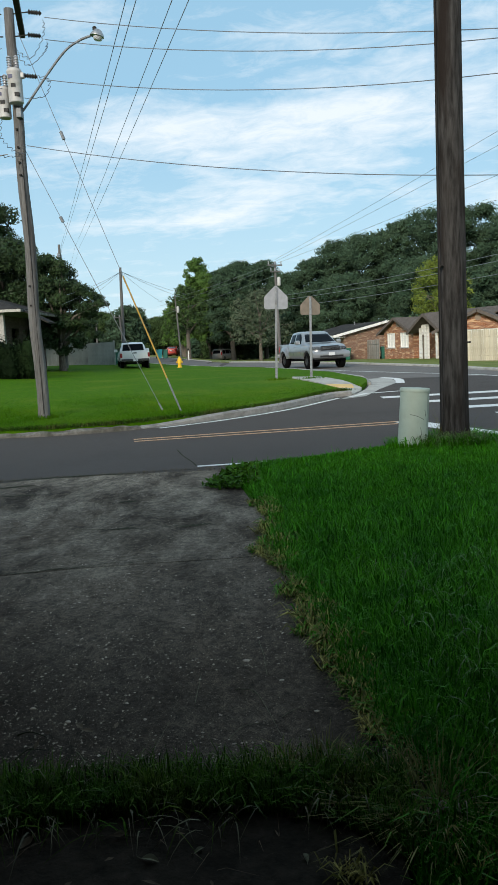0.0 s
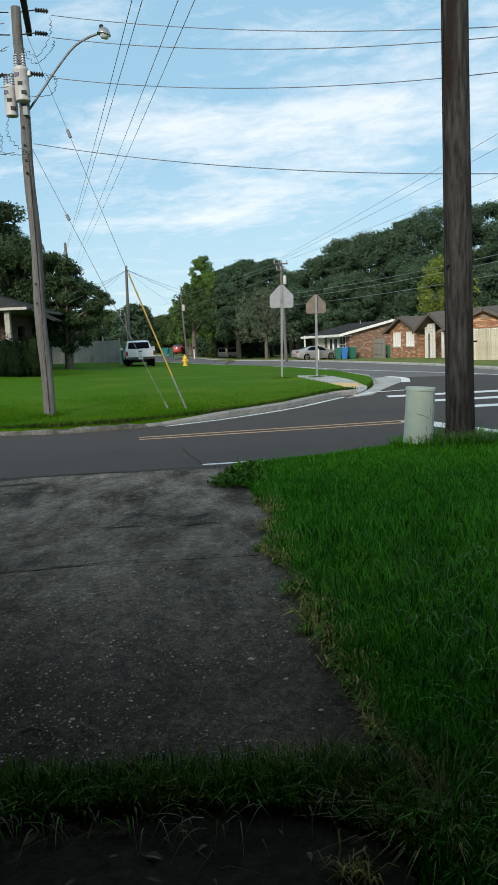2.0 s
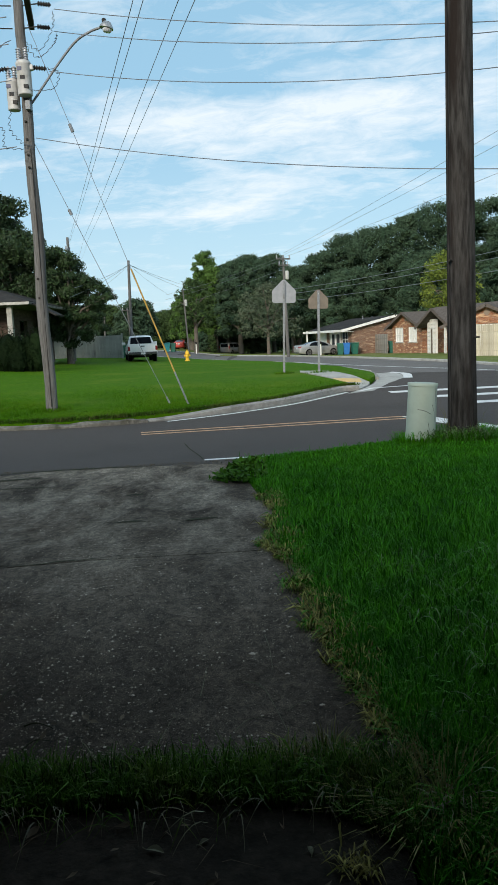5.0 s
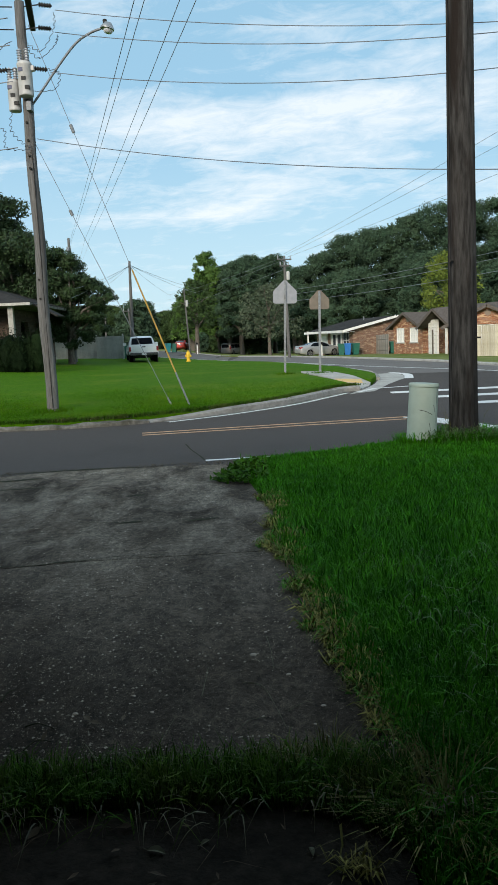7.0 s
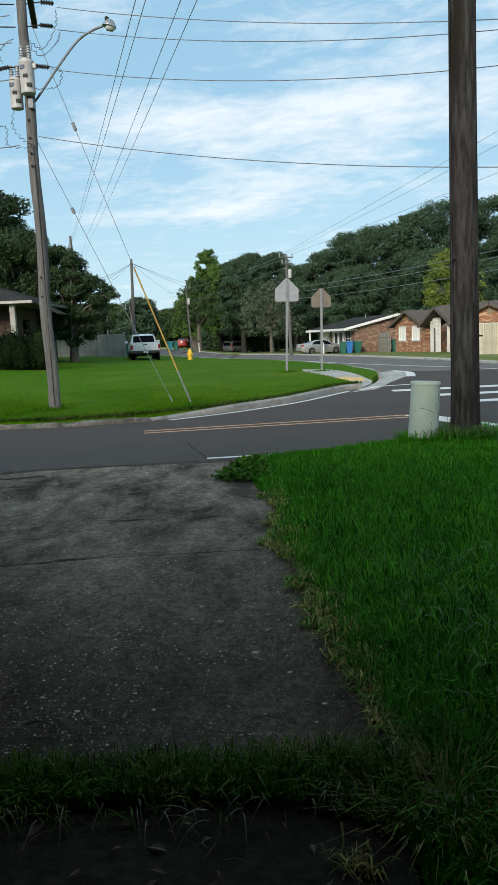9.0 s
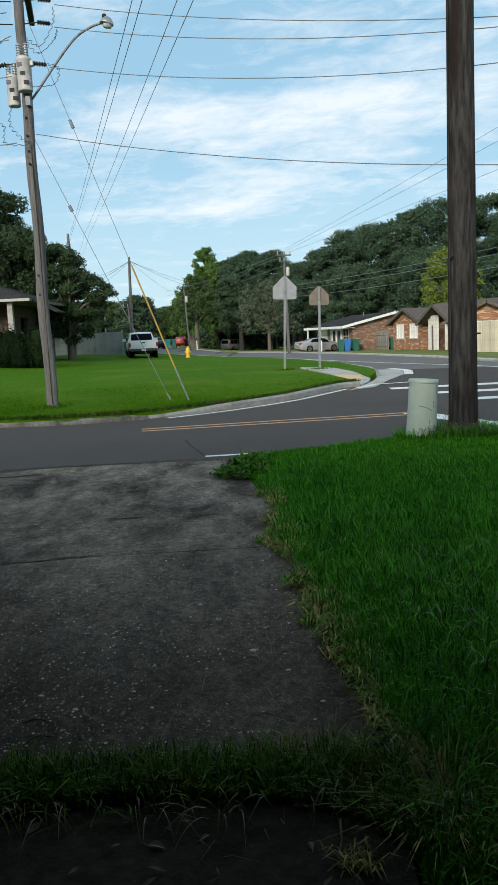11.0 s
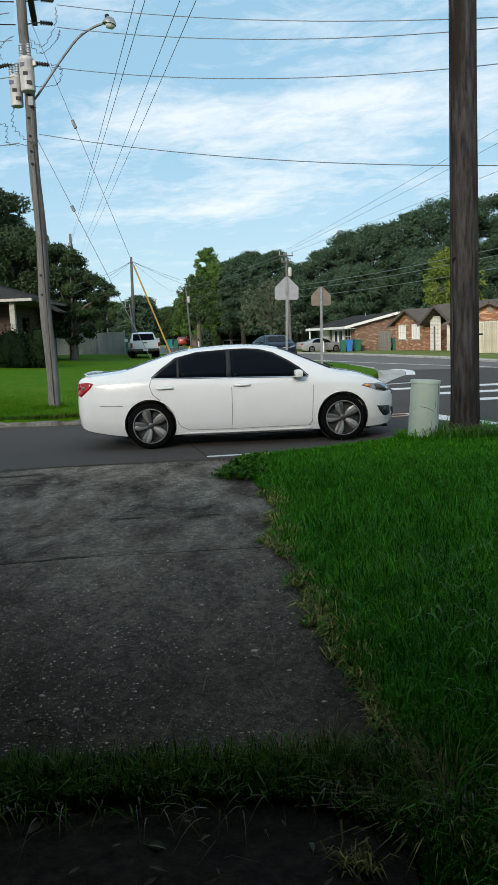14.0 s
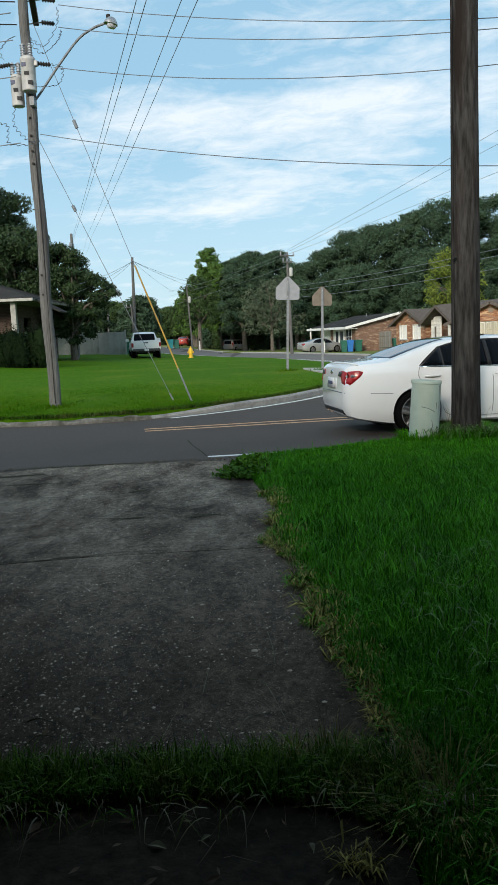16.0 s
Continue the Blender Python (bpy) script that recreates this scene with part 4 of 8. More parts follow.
def far_pole(x, y, top, r, lean=0.0, arms=(), can=False, tank=True):
    t = thing("utility_pole", "distant grey wooden utility pole", "utility pole")
    z = ground_z(x, y)
    part("shaft", tubebm([(x, y, z - 0.2), (x + lean * 0.5, y, (z + top) / 2), (x + lean, y, top)], [r, r * 0.85, r * 0.65], 10), M["pole_grey"], t, "", True)
    for dz, w, ang in arms:
        part("crossarm", boxbm(-w / 2, w / 2, -0.05, 0.05, -0.05, 0.05, Matrix.Translation((x + lean, y - r, top - dz)) @ pose(0, 0, 0, 0, 0, ang)), M["pole_grey"], t)
        for s in (-0.45, 0.0, 0.45):
            d = Vector((math.cos(radians(ang)), math.sin(radians(ang)), 0)) * w * s
            bm = bmesh.new()
            insulator(bm, Vector((x + lean, y - r, top - dz + 0.06)) + d, 0.06, 0.25)
            part("insulator", bm, M["porcelain"], t)
    if can:
        part("transformer", lathebm([(0.11, 0), (0.14, 0.05), (0.14, 0.6), (0.08, 0.68)], 14, Matrix.Translation((x + lean + 0.27, y - 0.1, top - 1.9))), M["trafo"], t, "", True)


far_pole(3.2, 62, 8.05, 0.14, -0.16, [(0.3, 1.25, 25), (0.8, 0.8, 25)], True)
far_pole(-8.30, 55, 7.41, 0.13, 0.15, [])
far_pole(-6.52, 85, 7.39, 0.10, -0.35, [], True)
far_pole(-11.40, 50.5, 8.55, 0.12, 0.1, [(0.9, 0.6, 80)])
far_pole(-13.2, 88, 5.6, 0.13, -0.3, [(0.2, 1.2, 30)], True)
far_pole(-17.0, 92, 5.0, 0.12, 0.1, [])

# four conductors that pass over the street corner to a pole beyond the lawn
for a, b in (((-1.13, 9.00, 5.31), (-10.13, 46.00, 7.98)), ((-1.02, 9.00, 5.31), (-10.11, 46.00, 7.82)), ((-0.64, 9.00, 5.29), (-9.35, 46.00, 7.79)), ((-0.46, 9.00, 5.29), (-9.08, 46.00, 7.78)), ):
    a, b = Vector(a), Vector(b)
    wire("power_line", [a + (a - b) * 0.3, b], 0.005, 0.12, k=24, mat=M["wire_pale"])
    wire("power_line", [b, b + (b - a) * 0.8], 0.005, 0.3, mat=M["wire_pale"])
# lines along the avenue
wire("power_line", [(3.06, 62.00, 8.19), (12.89, 24.30, 10.14)], 0.009, 0.1)
wire("power_line", [(3.19, 62.00, 8.09), (12.85, 24.30, 9.45)], 0.009, 0.1)
wire("power_line", [(3.14, 62.00, 7.88), (12.87, 24.30, 8.05)], 0.009, 0.1)
wire("telephone_cable", [(3.36, 62.00, 5.36), (14.45, 32.00, 5.45)], 0.013, 0.22)
wire("telephone_cable", [(3.34, 62.00, 5.01), (14.45, 32.00, 5.14)], 0.013, 0.22)
wire("telephone_cable", [(3.32, 62.00, 4.48), (14.46, 32.00, 4.50)], 0.013, 0.22)
wire("power_line", [(3.05, 62.00, 7.97), (-9.47, 91.90, 7.21)], 0.010, 0.25)
wire("power_line", [(3.04, 62.00, 7.75), (-9.50, 91.90, 6.65)], 0.010, 0.25)
wire("power_line", [(3.33, 62.00, 7.08), (-12.10, 91.90, 4.99)], 0.010, 0.25)
wire("telephone_cable", [(-8.13, 55.00, 7.13), (-9.51, 43.30, 4.81)], 0.012, 0.15)
wire("telephone_cable", [(-8.13, 55.00, 7.13), (-9.76, 43.30, 4.31)], 0.012, 0.15)
wire("telephone_cable", [(-8.13, 55.00, 7.13), (-9.39, 48.50, 4.96)], 0.008, 0.15)
wire("telephone_cable", [(-8.13, 55.00, 7.13), (-6.09, 94.00, 8.01)], 0.012, 0.15)
wire("telephone_cable", [(-8.13, 55.00, 7.13), (-6.12, 94.00, 7.46)], 0.012, 0.15)
wire("telephone_cable", [(-8.13, 55.00, 7.13), (-7.25, 74.50, 6.05)], 0.008, 0.15)


def hydrant():
    x, y = -4.1, 51.5
    z = ground_z(x, y) + 0.13
    t = thing("fire_hydrant", "yellow cast-iron fire hydrant on the lawn", "fire hydrant", Matrix.Translation((x, y, z)))
    part("barrel", lathebm([(0.17, 0), (0.17, 0.05), (0.12, 0.06), (0.12, 0.42), (0.16, 0.44), (0.16, 0.49)], 16), M["hydrant"], t, "", True)
    part("bonnet", lathebm([(0.15, 0.49), (0.13, 0.58), (0.08, 0.66), (0.03, 0.68), (0.03, 0.75)], 16), M["hydrant"], t, "", True)
    for m, r in ((pose(0, 0, 0.36, 0, 90, 0), 0.07), (pose(0, 0, 0.36, 0, -90, 0), 0.07), (pose(0, 0, 0.34, 90, 0, 0), 0.09)):
        part("outlet_cap", lathebm([(r * 0.8, 0.08), (r * 0.8, 0.15), (r, 0.15), (r, 0.2), (r * 0.4, 0.22)], 12, m), M["hydrant"], t)


hydrant()

# ---- houses ----
def brick_material(name, c1, c2, mortar, pale):
    m = bpy.data.materials.new(name)
    m.use_nodes = True
    nt = m.node_tree
    N, L = nt.nodes.new, nt.links.new
    b = nt.nodes["Principled BSDF"]
    uv = N("ShaderNodeUVMap")
    br = N("ShaderNodeTexBrick")
    br.inputs["Color1"].default_value, br.inputs["Color2"].default_value, br.inputs["Mortar"].default_value = (*c1, 1), (*c2, 1), (*mortar, 1)
    br.inputs["Scale"].default_value = 1.0
    br.inputs["Brick Width"].default_value, br.inputs["Row Height"].default_value, br.inputs["Mortar Size"].default_value = 0.21, 0.075, 0.008
    L(uv.outputs[0], br.inputs[0])
    nz = N("ShaderNodeTexNoise")
    nz.inputs["Scale"].default_value, nz.inputs["Detail"].default_value = 3.2, 4
    st = N("ShaderNodeMapping")
    st.inputs["Scale"].default_value = (0.55, 1.6, 1)
    L(uv.outputs[0], st.inputs[0])
    L(st.outputs[0], nz.inputs[0])
    rp = N("ShaderNodeValToRGB")
    rp.color_ramp.elements[0].position, rp.color_ramp.elements[1].position = 0.54, 0.60
    L(nz.outputs[0], rp.inputs[0])
    mx = N("ShaderNodeMix")
    mx.data_type = "RGBA"
    L(rp.outputs[0], mx.inputs[0])
    L(br.outputs[0], mx.inputs[6])
    mx.inputs[7].default_value = (*pale, 1)
    L(mx.outputs[2], b.inputs["Base Color"])
    b.inputs["Roughness"].default_value = 0.92
    bp = N("ShaderNodeBump")
    bp.inputs["Strength"].default_value, bp.inputs["Distance"].default_value = 0.5, 0.01
    L(br.outputs["Fac"], bp.inputs["Height"])
    bp.invert = True
    L(bp.outputs[0], b.inputs["Normal"])
    return m


M["brick_wall"] = brick_material("brick_wall", (0.34, 0.130, 0.058), (0.20, 0.070, 0.034), (0.36, 0.28, 0.22), (0.56, 0.37, 0.23))
M["brick_brown"] = brick_material("brick_brown", (0.20, 0.10, 0.065), (0.14, 0.07, 0.045), (0.25, 0.2, 0.16), (0.34, 0.24, 0.17))


# house brick in a darker tone that carries the shade of the trees
M["brick_shaded"] = brick_material("brick_shaded", (0.065, 0.038, 0.028), (0.045, 0.027, 0.020), (0.08, 0.065, 0.055), (0.09, 0.065, 0.05))


def prism(poly, y0, y1):
    """A solid with an outline in x, z and thickness along y, with brick-size UVs."""
    bm = bmesh.new()
    a = [bm.verts.new((x, y0, z)) for x, z in poly]
    b = [bm.verts.new((x, y1, z)) for x, z in poly]
    bm.faces.new(a)
    bm.faces.new(b[::-1])
    n = len(poly)
    for i in range(n):
        bm.faces.new((a[i], b[i], b[(i + 1) % n], a[(i + 1) % n]))
    return bm


def uv_box(ob):
    me = ob.data
    uv = me.uv_layers.new(name="UVMap")
    for p in me.polygons:
        n = p.normal
        for li in p.loop_indices:
            c = me.vertices[me.loops[li].vertex_index].co
            uv.data[li].uv = (c.y, c.z) if abs(n.x) > abs(n.y) else (c.x, c.z)
    return ob


def wall_with(name, w, h, t, holes, mat, parent, m, label=""):
    """A wall of width w and height h (x, z), thickness t, with rectangular openings cut right through; m places it in its house."""
    xs = sorted({0, w, *[v for o in holes for v in o[:2]]})
    zs = sorted({-0.4, h, *[v for o in holes for v in o[2:]]})
    bm = bmesh.new()
    for i in range(len(xs) - 1):
        for j in range(len(zs) - 1):
            cx, cz = (xs[i] + xs[i + 1]) / 2, (zs[j] + zs[j + 1]) / 2
            if not any(a < cx < b and c < cz < d for a, b, c, d in holes):
                box(bm, xs[i], xs[i + 1], 0, t, zs[j], zs[j + 1])
    bmesh.ops.remove_doubles(bm, verts=bm.verts, dist=1e-4)
    ob = uv_box(part(name, bm, mat, parent, label))
    ob.matrix_local = m
    return ob


def window(parent, m, w, h, bars=(2, 3), curtain=True):
    win = part("window", boxbm(-w / 2, w / 2, 0.05, 0.08, 0, h), M["curtain"] if curtain else M["glass_house"], parent, "white window with a muntin grid")
    win.matrix_local = m
    bm = bmesh.new()
    for a in (-w / 2, w / 2 - 0.06):
        box(bm, a, a + 0.06, -0.02, 0.05, 0, h)
    for z in (0, h - 0.06, h / 2 - 0.03):
        box(bm, -w / 2, w / 2, -0.018, 0.048, z, z + 0.06)
    part("window_frame", bm, M["white_paint"], win)
    for i in range(1, bars[0] + 1):
        x = -w / 2 + w * i / (bars[0] + 1)
        part("muntin", boxbm(x - 0.018, x + 0.018, 0.0, 0.045, 0.06, h - 0.06), M["white_paint"], win)
    for j in range(1, bars[1] + 1):
        z = h * j / (bars[1] + 1)
        part("muntin", boxbm(-w / 2 + 0.06, w / 2 - 0.06, 0.004, 0.043, z - 0.016, z + 0.016), M["white_paint"], win)
    part("sill", boxbm(-w / 2 - 0.08, w / 2 + 0.08, -0.08, 0.05, -0.08, 0), M["concrete"], win)
    pane = part("pane", boxbm(-w / 2 + 0.05, w / 2 - 0.05, 0.046, 0.049, 0.05, h - 0.05), M["glass_house"] if not curtain else M["curtain"], win)
    return win


def roof_slab(name, a, b, c, d, th, mat, parent, label=""):
    """A sloping slab with corners a, b (eave) and c, d (ridge)."""
    P = [Vector(p) for p in (a, b, c, d)]
    n = (P[1] - P[0]).cross(P[3] - P[0]).normalized()
    if n.z < 0:
        n = -n
    bm = bmesh.new()
    top = [bm.verts.new(p + n * th) for p in P]
    bot = [bm.verts.new(p) for p in P]
    bm.faces.new(top)
    bm.faces.new(bot[::-1])
    for i in range(4):
        bm.faces.new((top[i], bot[i], bot[(i + 1) % 4], top[(i + 1) % 4]))
    return part(name, bm, mat, parent, label)


def frame_to(x, y, ang, z=None):
    return Matrix.Translation((x, y, (ground_z(x, y) + 0.1) if z is None else z)) @ pose(0, 0, 0, 0, 0, ang)


def house_gable_end():
    """Low brick house: its long front looks on the avenue, its gable end towards the street corner. x runs along the gable end, y along the front."""
    ang = 16.0
    t = thing("house", "low brown brick house with a dark shingle roof and white eaves", "house", frame_to(9.62, 71.5, ang))
    W, D, E, R = 8.4, 9.2, 2.45, 0.92  # gable width, length, eave height, rise
    end = uv_box(part("gable_wall", prism([(0, -0.5), (W, -0.5), (W, E), (W / 2, E + R), (0, E)], 0, 0.2), M["brick_brown"], t, "brown brick gable wall with pale patches"))
    # front wall stands along +y at x = 0; its openings: picture window, door
    fm = pose(0, D, 0, 0, 0, -90)
    wall_with("front_wall", D - 0.2, E, 0.2, [(D - 2.4, D - 0.9, 0.6, 2.1), (D - 4.6, D - 3.6, 0.0, 2.1), (D - 8.5, D - 6.2, 0.0, 2.1)], M["brick_brown"], t, fm)
    wall_with("back_wall", D - 0.2, E, 0.2, [], M["brick_brown"], t, pose(W - 0.2, D, 0, 0, 0, -90))
    part("far_wall", prism([(0.2, -0.5), (W - 0.2, -0.5), (W - 0.2, E), (W / 2, E + R - 0.1), (0.2, E)], D - 0.2, D), M["brick_brown"], t)
    window(t, fm @ pose(D - 1.65, 0, 0.6), 1.5, 1.5, (1, 1), False)
    part("porch_panel", boxbm(-0.12, -0.02, 2.5, 5.2, 0, E), M["white_paint"], t, "white painted entrance siding")
    d = part("door", boxbm(-0.17, -0.12, 3.6, 4.6, 0, 2.1), M["white_paint"], t, "white front door")
    part("glass_panel", boxbm(-0.19, -0.17, 3.8, 4.4, 0.9, 1.9), M["glass_house"], d)
    part("window", boxbm(-0.16, -0.12, 2.7, 3.35, 0.8, 1.9), M["glass_house"], t)
    part("garage_door", boxbm(0.05, 0.12, 6.5, 8.8, 0, 2.1), M["curtain"], t, "pale garage door")
    for y in (5.4, 8.9):
        part("porch_post", boxbm(-1.15, -1.03, y, y + 0.12, -0.1, E - 0.1), M["white_paint"], t)
    k = R / (W / 2)
    ov = 1.2
    roof_slab("roof", (-ov, -0.5, E - ov * k), (-ov, D + 0.5, E - ov * k), (W / 2, D + 0.5, E + R), (W / 2, -0.5, E + R), 0.09, M["shingle"], t, "dark grey shingle roof slope")
    roof_slab("roof", (W + 0.5, D + 0.5, E - 0.5 * k), (W + 0.5, -0.5, E - 0.5 * k), (W / 2, -0.5, E + R), (W / 2, D + 0.5, E + R), 0.09, M["shingle"], t, "dark grey shingle roof slope")
    part("fascia", boxbm(-ov - 0.05, -ov, -0.52, D + 0.52, E - ov * k - 0.12, E - ov * k + 0.10), M["white_paint"], t, "white eave board")
    for s in (-1, 1):
        x0 = -ov if s < 0 else W + 0.5
        z0 = E + (x0 if s < 0 else (W - x0)) * k
        roof_slab("bargeboard", (x0, -0.545, z0 - 0.12), (x0, -0.505, z0 - 0.12), (W / 2, -0.505, E + R - 0.12), (W / 2, -0.545, E + R - 0.12), 0.23, M["white_paint"], t, "white bargeboard")
    part("soffit", boxbm(-ov, 0, -0.5, D + 0.5, E - ov * k - 0.1, E - ov * k - 0.07), M["white_paint"], t)
    part("chimney_vent", tubebm([(W / 2 - 0.8, 5, E + R - 0.5), (W / 2 - 0.8, 5, E + R + 0.25)], 0.06, 8), M["galv"], t)


house_gable_end()


def house_two_gables(x, y, ang, mat, s=1.0):
    """Brick house with two front gables, one over windows, one over a porch behind a pierced block screen. x runs along the front, away from the far corner."""
    t = thing("house", "red brick house with two front gables and brown shingles", "house", frame_to(x, y, ang))
    E, G = 2.3, 4.8
    pk = 1.05
    part_ = uv_box(part("gable_wall", prism([(0, E), (G, E), (G / 2, E + pk)], 0, 0.2), mat, t, "red brick gable with pale bricks"))
    wall_with("front_wall", G, E, 0.2, [(0.55, 1.85, 0.95, 2.15), (2.75, 4.05, 0.95, 2.15)], mat, t, Matrix())
    wall_with("porch_wall", 5.6, E, 0.2, [(1.9, 3.3, 0.0, 2.1)], mat, t, pose(G, 1.2, 0))
    wall_with("side_wall", 7.8, E, 0.2, [], mat, t, pose(0.2, 0.2, 0, 0, 0, 90))
    wall_with("side_wall", 1.0, E, 0.2, [], mat, t, pose(G, 0.2, 0, 0, 0, 90))
    wall_with("side_wall", 6.8, E, 0.2, [], mat, t, pose(G + 5.6, 1.2, 0, 0, 0, 90))
    wall_with("back_wall", 10.0, E, 0.2, [], mat, t, pose(0.2, 7.9, 0))
    for cx in (1.2, 3.4):
        window(t, pose(cx, 0.02, 0.95), 1.3, 1.2, (2, 3), True)
    part("attic_vent", boxbm(G / 2 - 0.25, G / 2 + 0.25, -0.03, 0.05, E + 0.35, E + 0.8, bevel=0.04), M["brick_brown"], t)
    part("door", boxbm(6.7, 8.1, 1.22, 1.3, 0, 2.1), M["dark"], t, "dark front door")
    # main roof along x, gable roofs towards the front
    roof_slab("roof", (-0.5, 0.9, E - 0.05), (10.9, 0.9, E - 0.05), (10.9, 4.6, E + 1.45), (-0.5, 4.6, E + 1.45), 0.09, M["shingle_brown"], t, "brown shingle roof slope")
    roof_slab("roof", (10.9, 8.4, E - 0.05), (-0.5, 8.4, E - 0.05), (-0.5, 4.6, E + 1.45), (10.9, 4.6, E + 1.45), 0.09, M["shingle_brown"], t, "brown shingle roof slope")

    def gable(x0, x1, y0, p, z0):
        c = (x0 + x1) / 2
        for a in (x0, x1):
            roof_slab("gable_roof", (a, y0, z0), (a, 4.2, z0), (c, 4.2, z0 + p), (c, y0, z0 + p), 0.09, M["shingle_brown"], t, "brown shingle gable roof")
            roof_slab("bargeboard", (a, y0 - 0.04, z0 - 0.12), (a, y0 - 0.004, z0 - 0.12), (c, y0 - 0.004, z0 + p - 0.12), (c, y0 - 0.04, z0 + p - 0.12), 0.21, M["shingle_brown"], t, "dark bargeboard")
    gable(-0.55, G + 0.55, -0.45, pk + 0.24, E - 0.24)
    gable(G + 1.75, G + 6.4, -1.6, 1.35, E - 0.28)
    # pierced block screen
    scr = thing("block_screen", "white pierced block screen beside the porch", "screen", t.matrix_world @ pose(G + 2.35, -0.9, 0.0))
    for i in range(3):
        for j in range(9):
            bm = bmesh.new()
            c, e = 0.4, 0.07
            box(bm, 0, c, 0, 0.18, 0, e)
            box(bm, 0, c, 0, 0.18, 0.295 - e, 0.295)
            box(bm, 0, e, 0.001, 0.179, e, 0.295 - e)
            box(bm, c - e, c, 0.001, 0.179, e, 0.295 - e)
            box(bm, e, c - e, 0.06, 0.12, 0.12, 0.17)
            p = part("block", bm, M["white_paint"], scr)
            p.location = (i * 0.405, 0, j * 0.3 - 0.05)
    part("porch_post", boxbm(G + 5.3, G + 5.45, -1.3, -1.15, -0.1, E), M["white_paint"], t)
    part("planter_trellis", boxbm(3.0, 3.08, -0.1, 0.1, 0, 1.9, Matrix.Translation((G, -0.9, 0))), M["bark"], t)
    return t


ANG = -72.0
house_two_gables(12.45, 66.6, ANG, M["brick_wall"])


def house_edge():
    """Brick gable house at the edge of the view behind a board fence."""
    t = thing("house", "red brick gabled house behind a pale board fence", "house", frame_to(13.66, 51.97, -25))
    E, G = 2.1, 4.6
    uv_box(part("gable_wall", prism([(0, E), (G, E), (G / 2, E + 1.05)], 0, 0.2), M["brick_wall"], t, "red brick gable"))
    wall_with("front_wall", G, E, 0.2, [(0.8, 3.8, 0.0, 1.95)], M["brick_wall"], t, Matrix())
    part("garage_door", boxbm(0.8, 3.8, 0.08, 0.14, 0, 1.95), M["white_paint"], t, "white garage door")
    part("attic_vent", lathebm([(0.01, -0.06), (0.2, -0.06), (0.2, 0.02), (0.01, 0.02)], 18, Matrix.Translation((G / 2, 0, E + 0.6)) @ pose(0, 0, 0, 90, 0, 0)), M["brick_brown"], t, "round brick attic vent")
    wall_with("side_wall", 3.8, E, 0.2, [], M["brick_wall"], t, pose(0.2, 0.2, 0, 0, 0, 90))
    wall_with("side_wall", 3.8, E, 0.2, [], M["brick_wall"], t, pose(G, 0.2, 0, 0, 0, 90))
    uv_box(part("back_wall", prism([(0.2, -0.4), (G - 0.2, -0.4), (G - 0.2, E), (0.2, E)], 4.0, 4.2), M["brick_wall"], t))
    for a in (-0.6, G + 0.6):
        z0, c, p = E - 0.27, G / 2, 1.34
        roof_slab("roof", (a, -0.5, z0), (a, 4.5, z0), (c, 4.5, z0 + p), (c, -0.5, z0 + p), 0.09, M["shingle_brown"], t, "brown shingle roof slope")
        roof_slab("bargeboard", (a, -0.54, z0 - 0.12), (a, -0.505, z0 - 0.12), (c, -0.505, z0 + p - 0.12), (c, -0.54, z0 + p - 0.12), 0.21, M["shingle_brown"], t)


house_edge()


def board_fence(name, label, p0, p1, h, mat, bw=0.14, z=None):
    a, b = Vector(p0), Vector(p1)
    d = b - a
    ang = math.degrees(math.atan2(d.y, d.x))
    t = thing(name, label, "fence")
    n = int(d.length / bw)
    me = []
    for k in range(3):
        bm = bmesh.new()
        dz = (0.0, 0.02, -0.025)[k]
        bm_poly = [(0, 0), (bw - 0.012, 0), (bw - 0.012, h + dz - 0.03), (bw - 0.035, h + dz), (0.025, h + dz), (0, h + dz - 0.03)]
        f0 = [bm.verts.new((x, 0, zz)) for x, zz in bm_poly]
        f1 = [bm.verts.new((x, 0.02, zz)) for x, zz in bm_poly]
        bm.faces.new(f0)
        bm.faces.new(f1[::-1])
        for i in range(6):
            bm.faces.new((f0[i], f1[i], f1[(i + 1) % 6], f0[(i + 1) % 6]))
        m = bpy.data.meshes.new("board")
        bmesh.ops.recalc_face_normals(bm, faces=bm.faces)
        bm.to_mesh(m)
        bm.free()
        m.materials.append(mat)
        me.append(m)
    for i in range(n):
        q = a + d * (i / n)
        o = new("board", me[random.randrange(3)])
        o.parent = t
        o.matrix_local = Matrix.Translation((q.x, q.y, (ground_z(q.x, q.y) + 0.06 if z is None else z))) @ pose(0, 0, 0, random.uniform(-0.6, 0.6), random.uniform(-0.5, 0.5), ang)
    for zz in (0.4, h - 0.35):
        z0, z1 = (ground_z(*a), ground_z(*b)) if z is None else (z, z)
        part("rail", tubebm([(a.x, a.y + 0.06, z0 + zz), (b.x, b.y + 0.06, z1 + zz)], 0.04, 4), mat, t)
    return t


board_fence("board_fence", "pale weathered wooden board fence", (12.75, 46.9), (16.6, 41.0), 1.85, M["fence_wood"])
board_fence("board_fence", "grey weathered wooden board fence beside the houses", (11.75, 74.0), (12.1, 67.2), 1.75, M["fence_grey"])


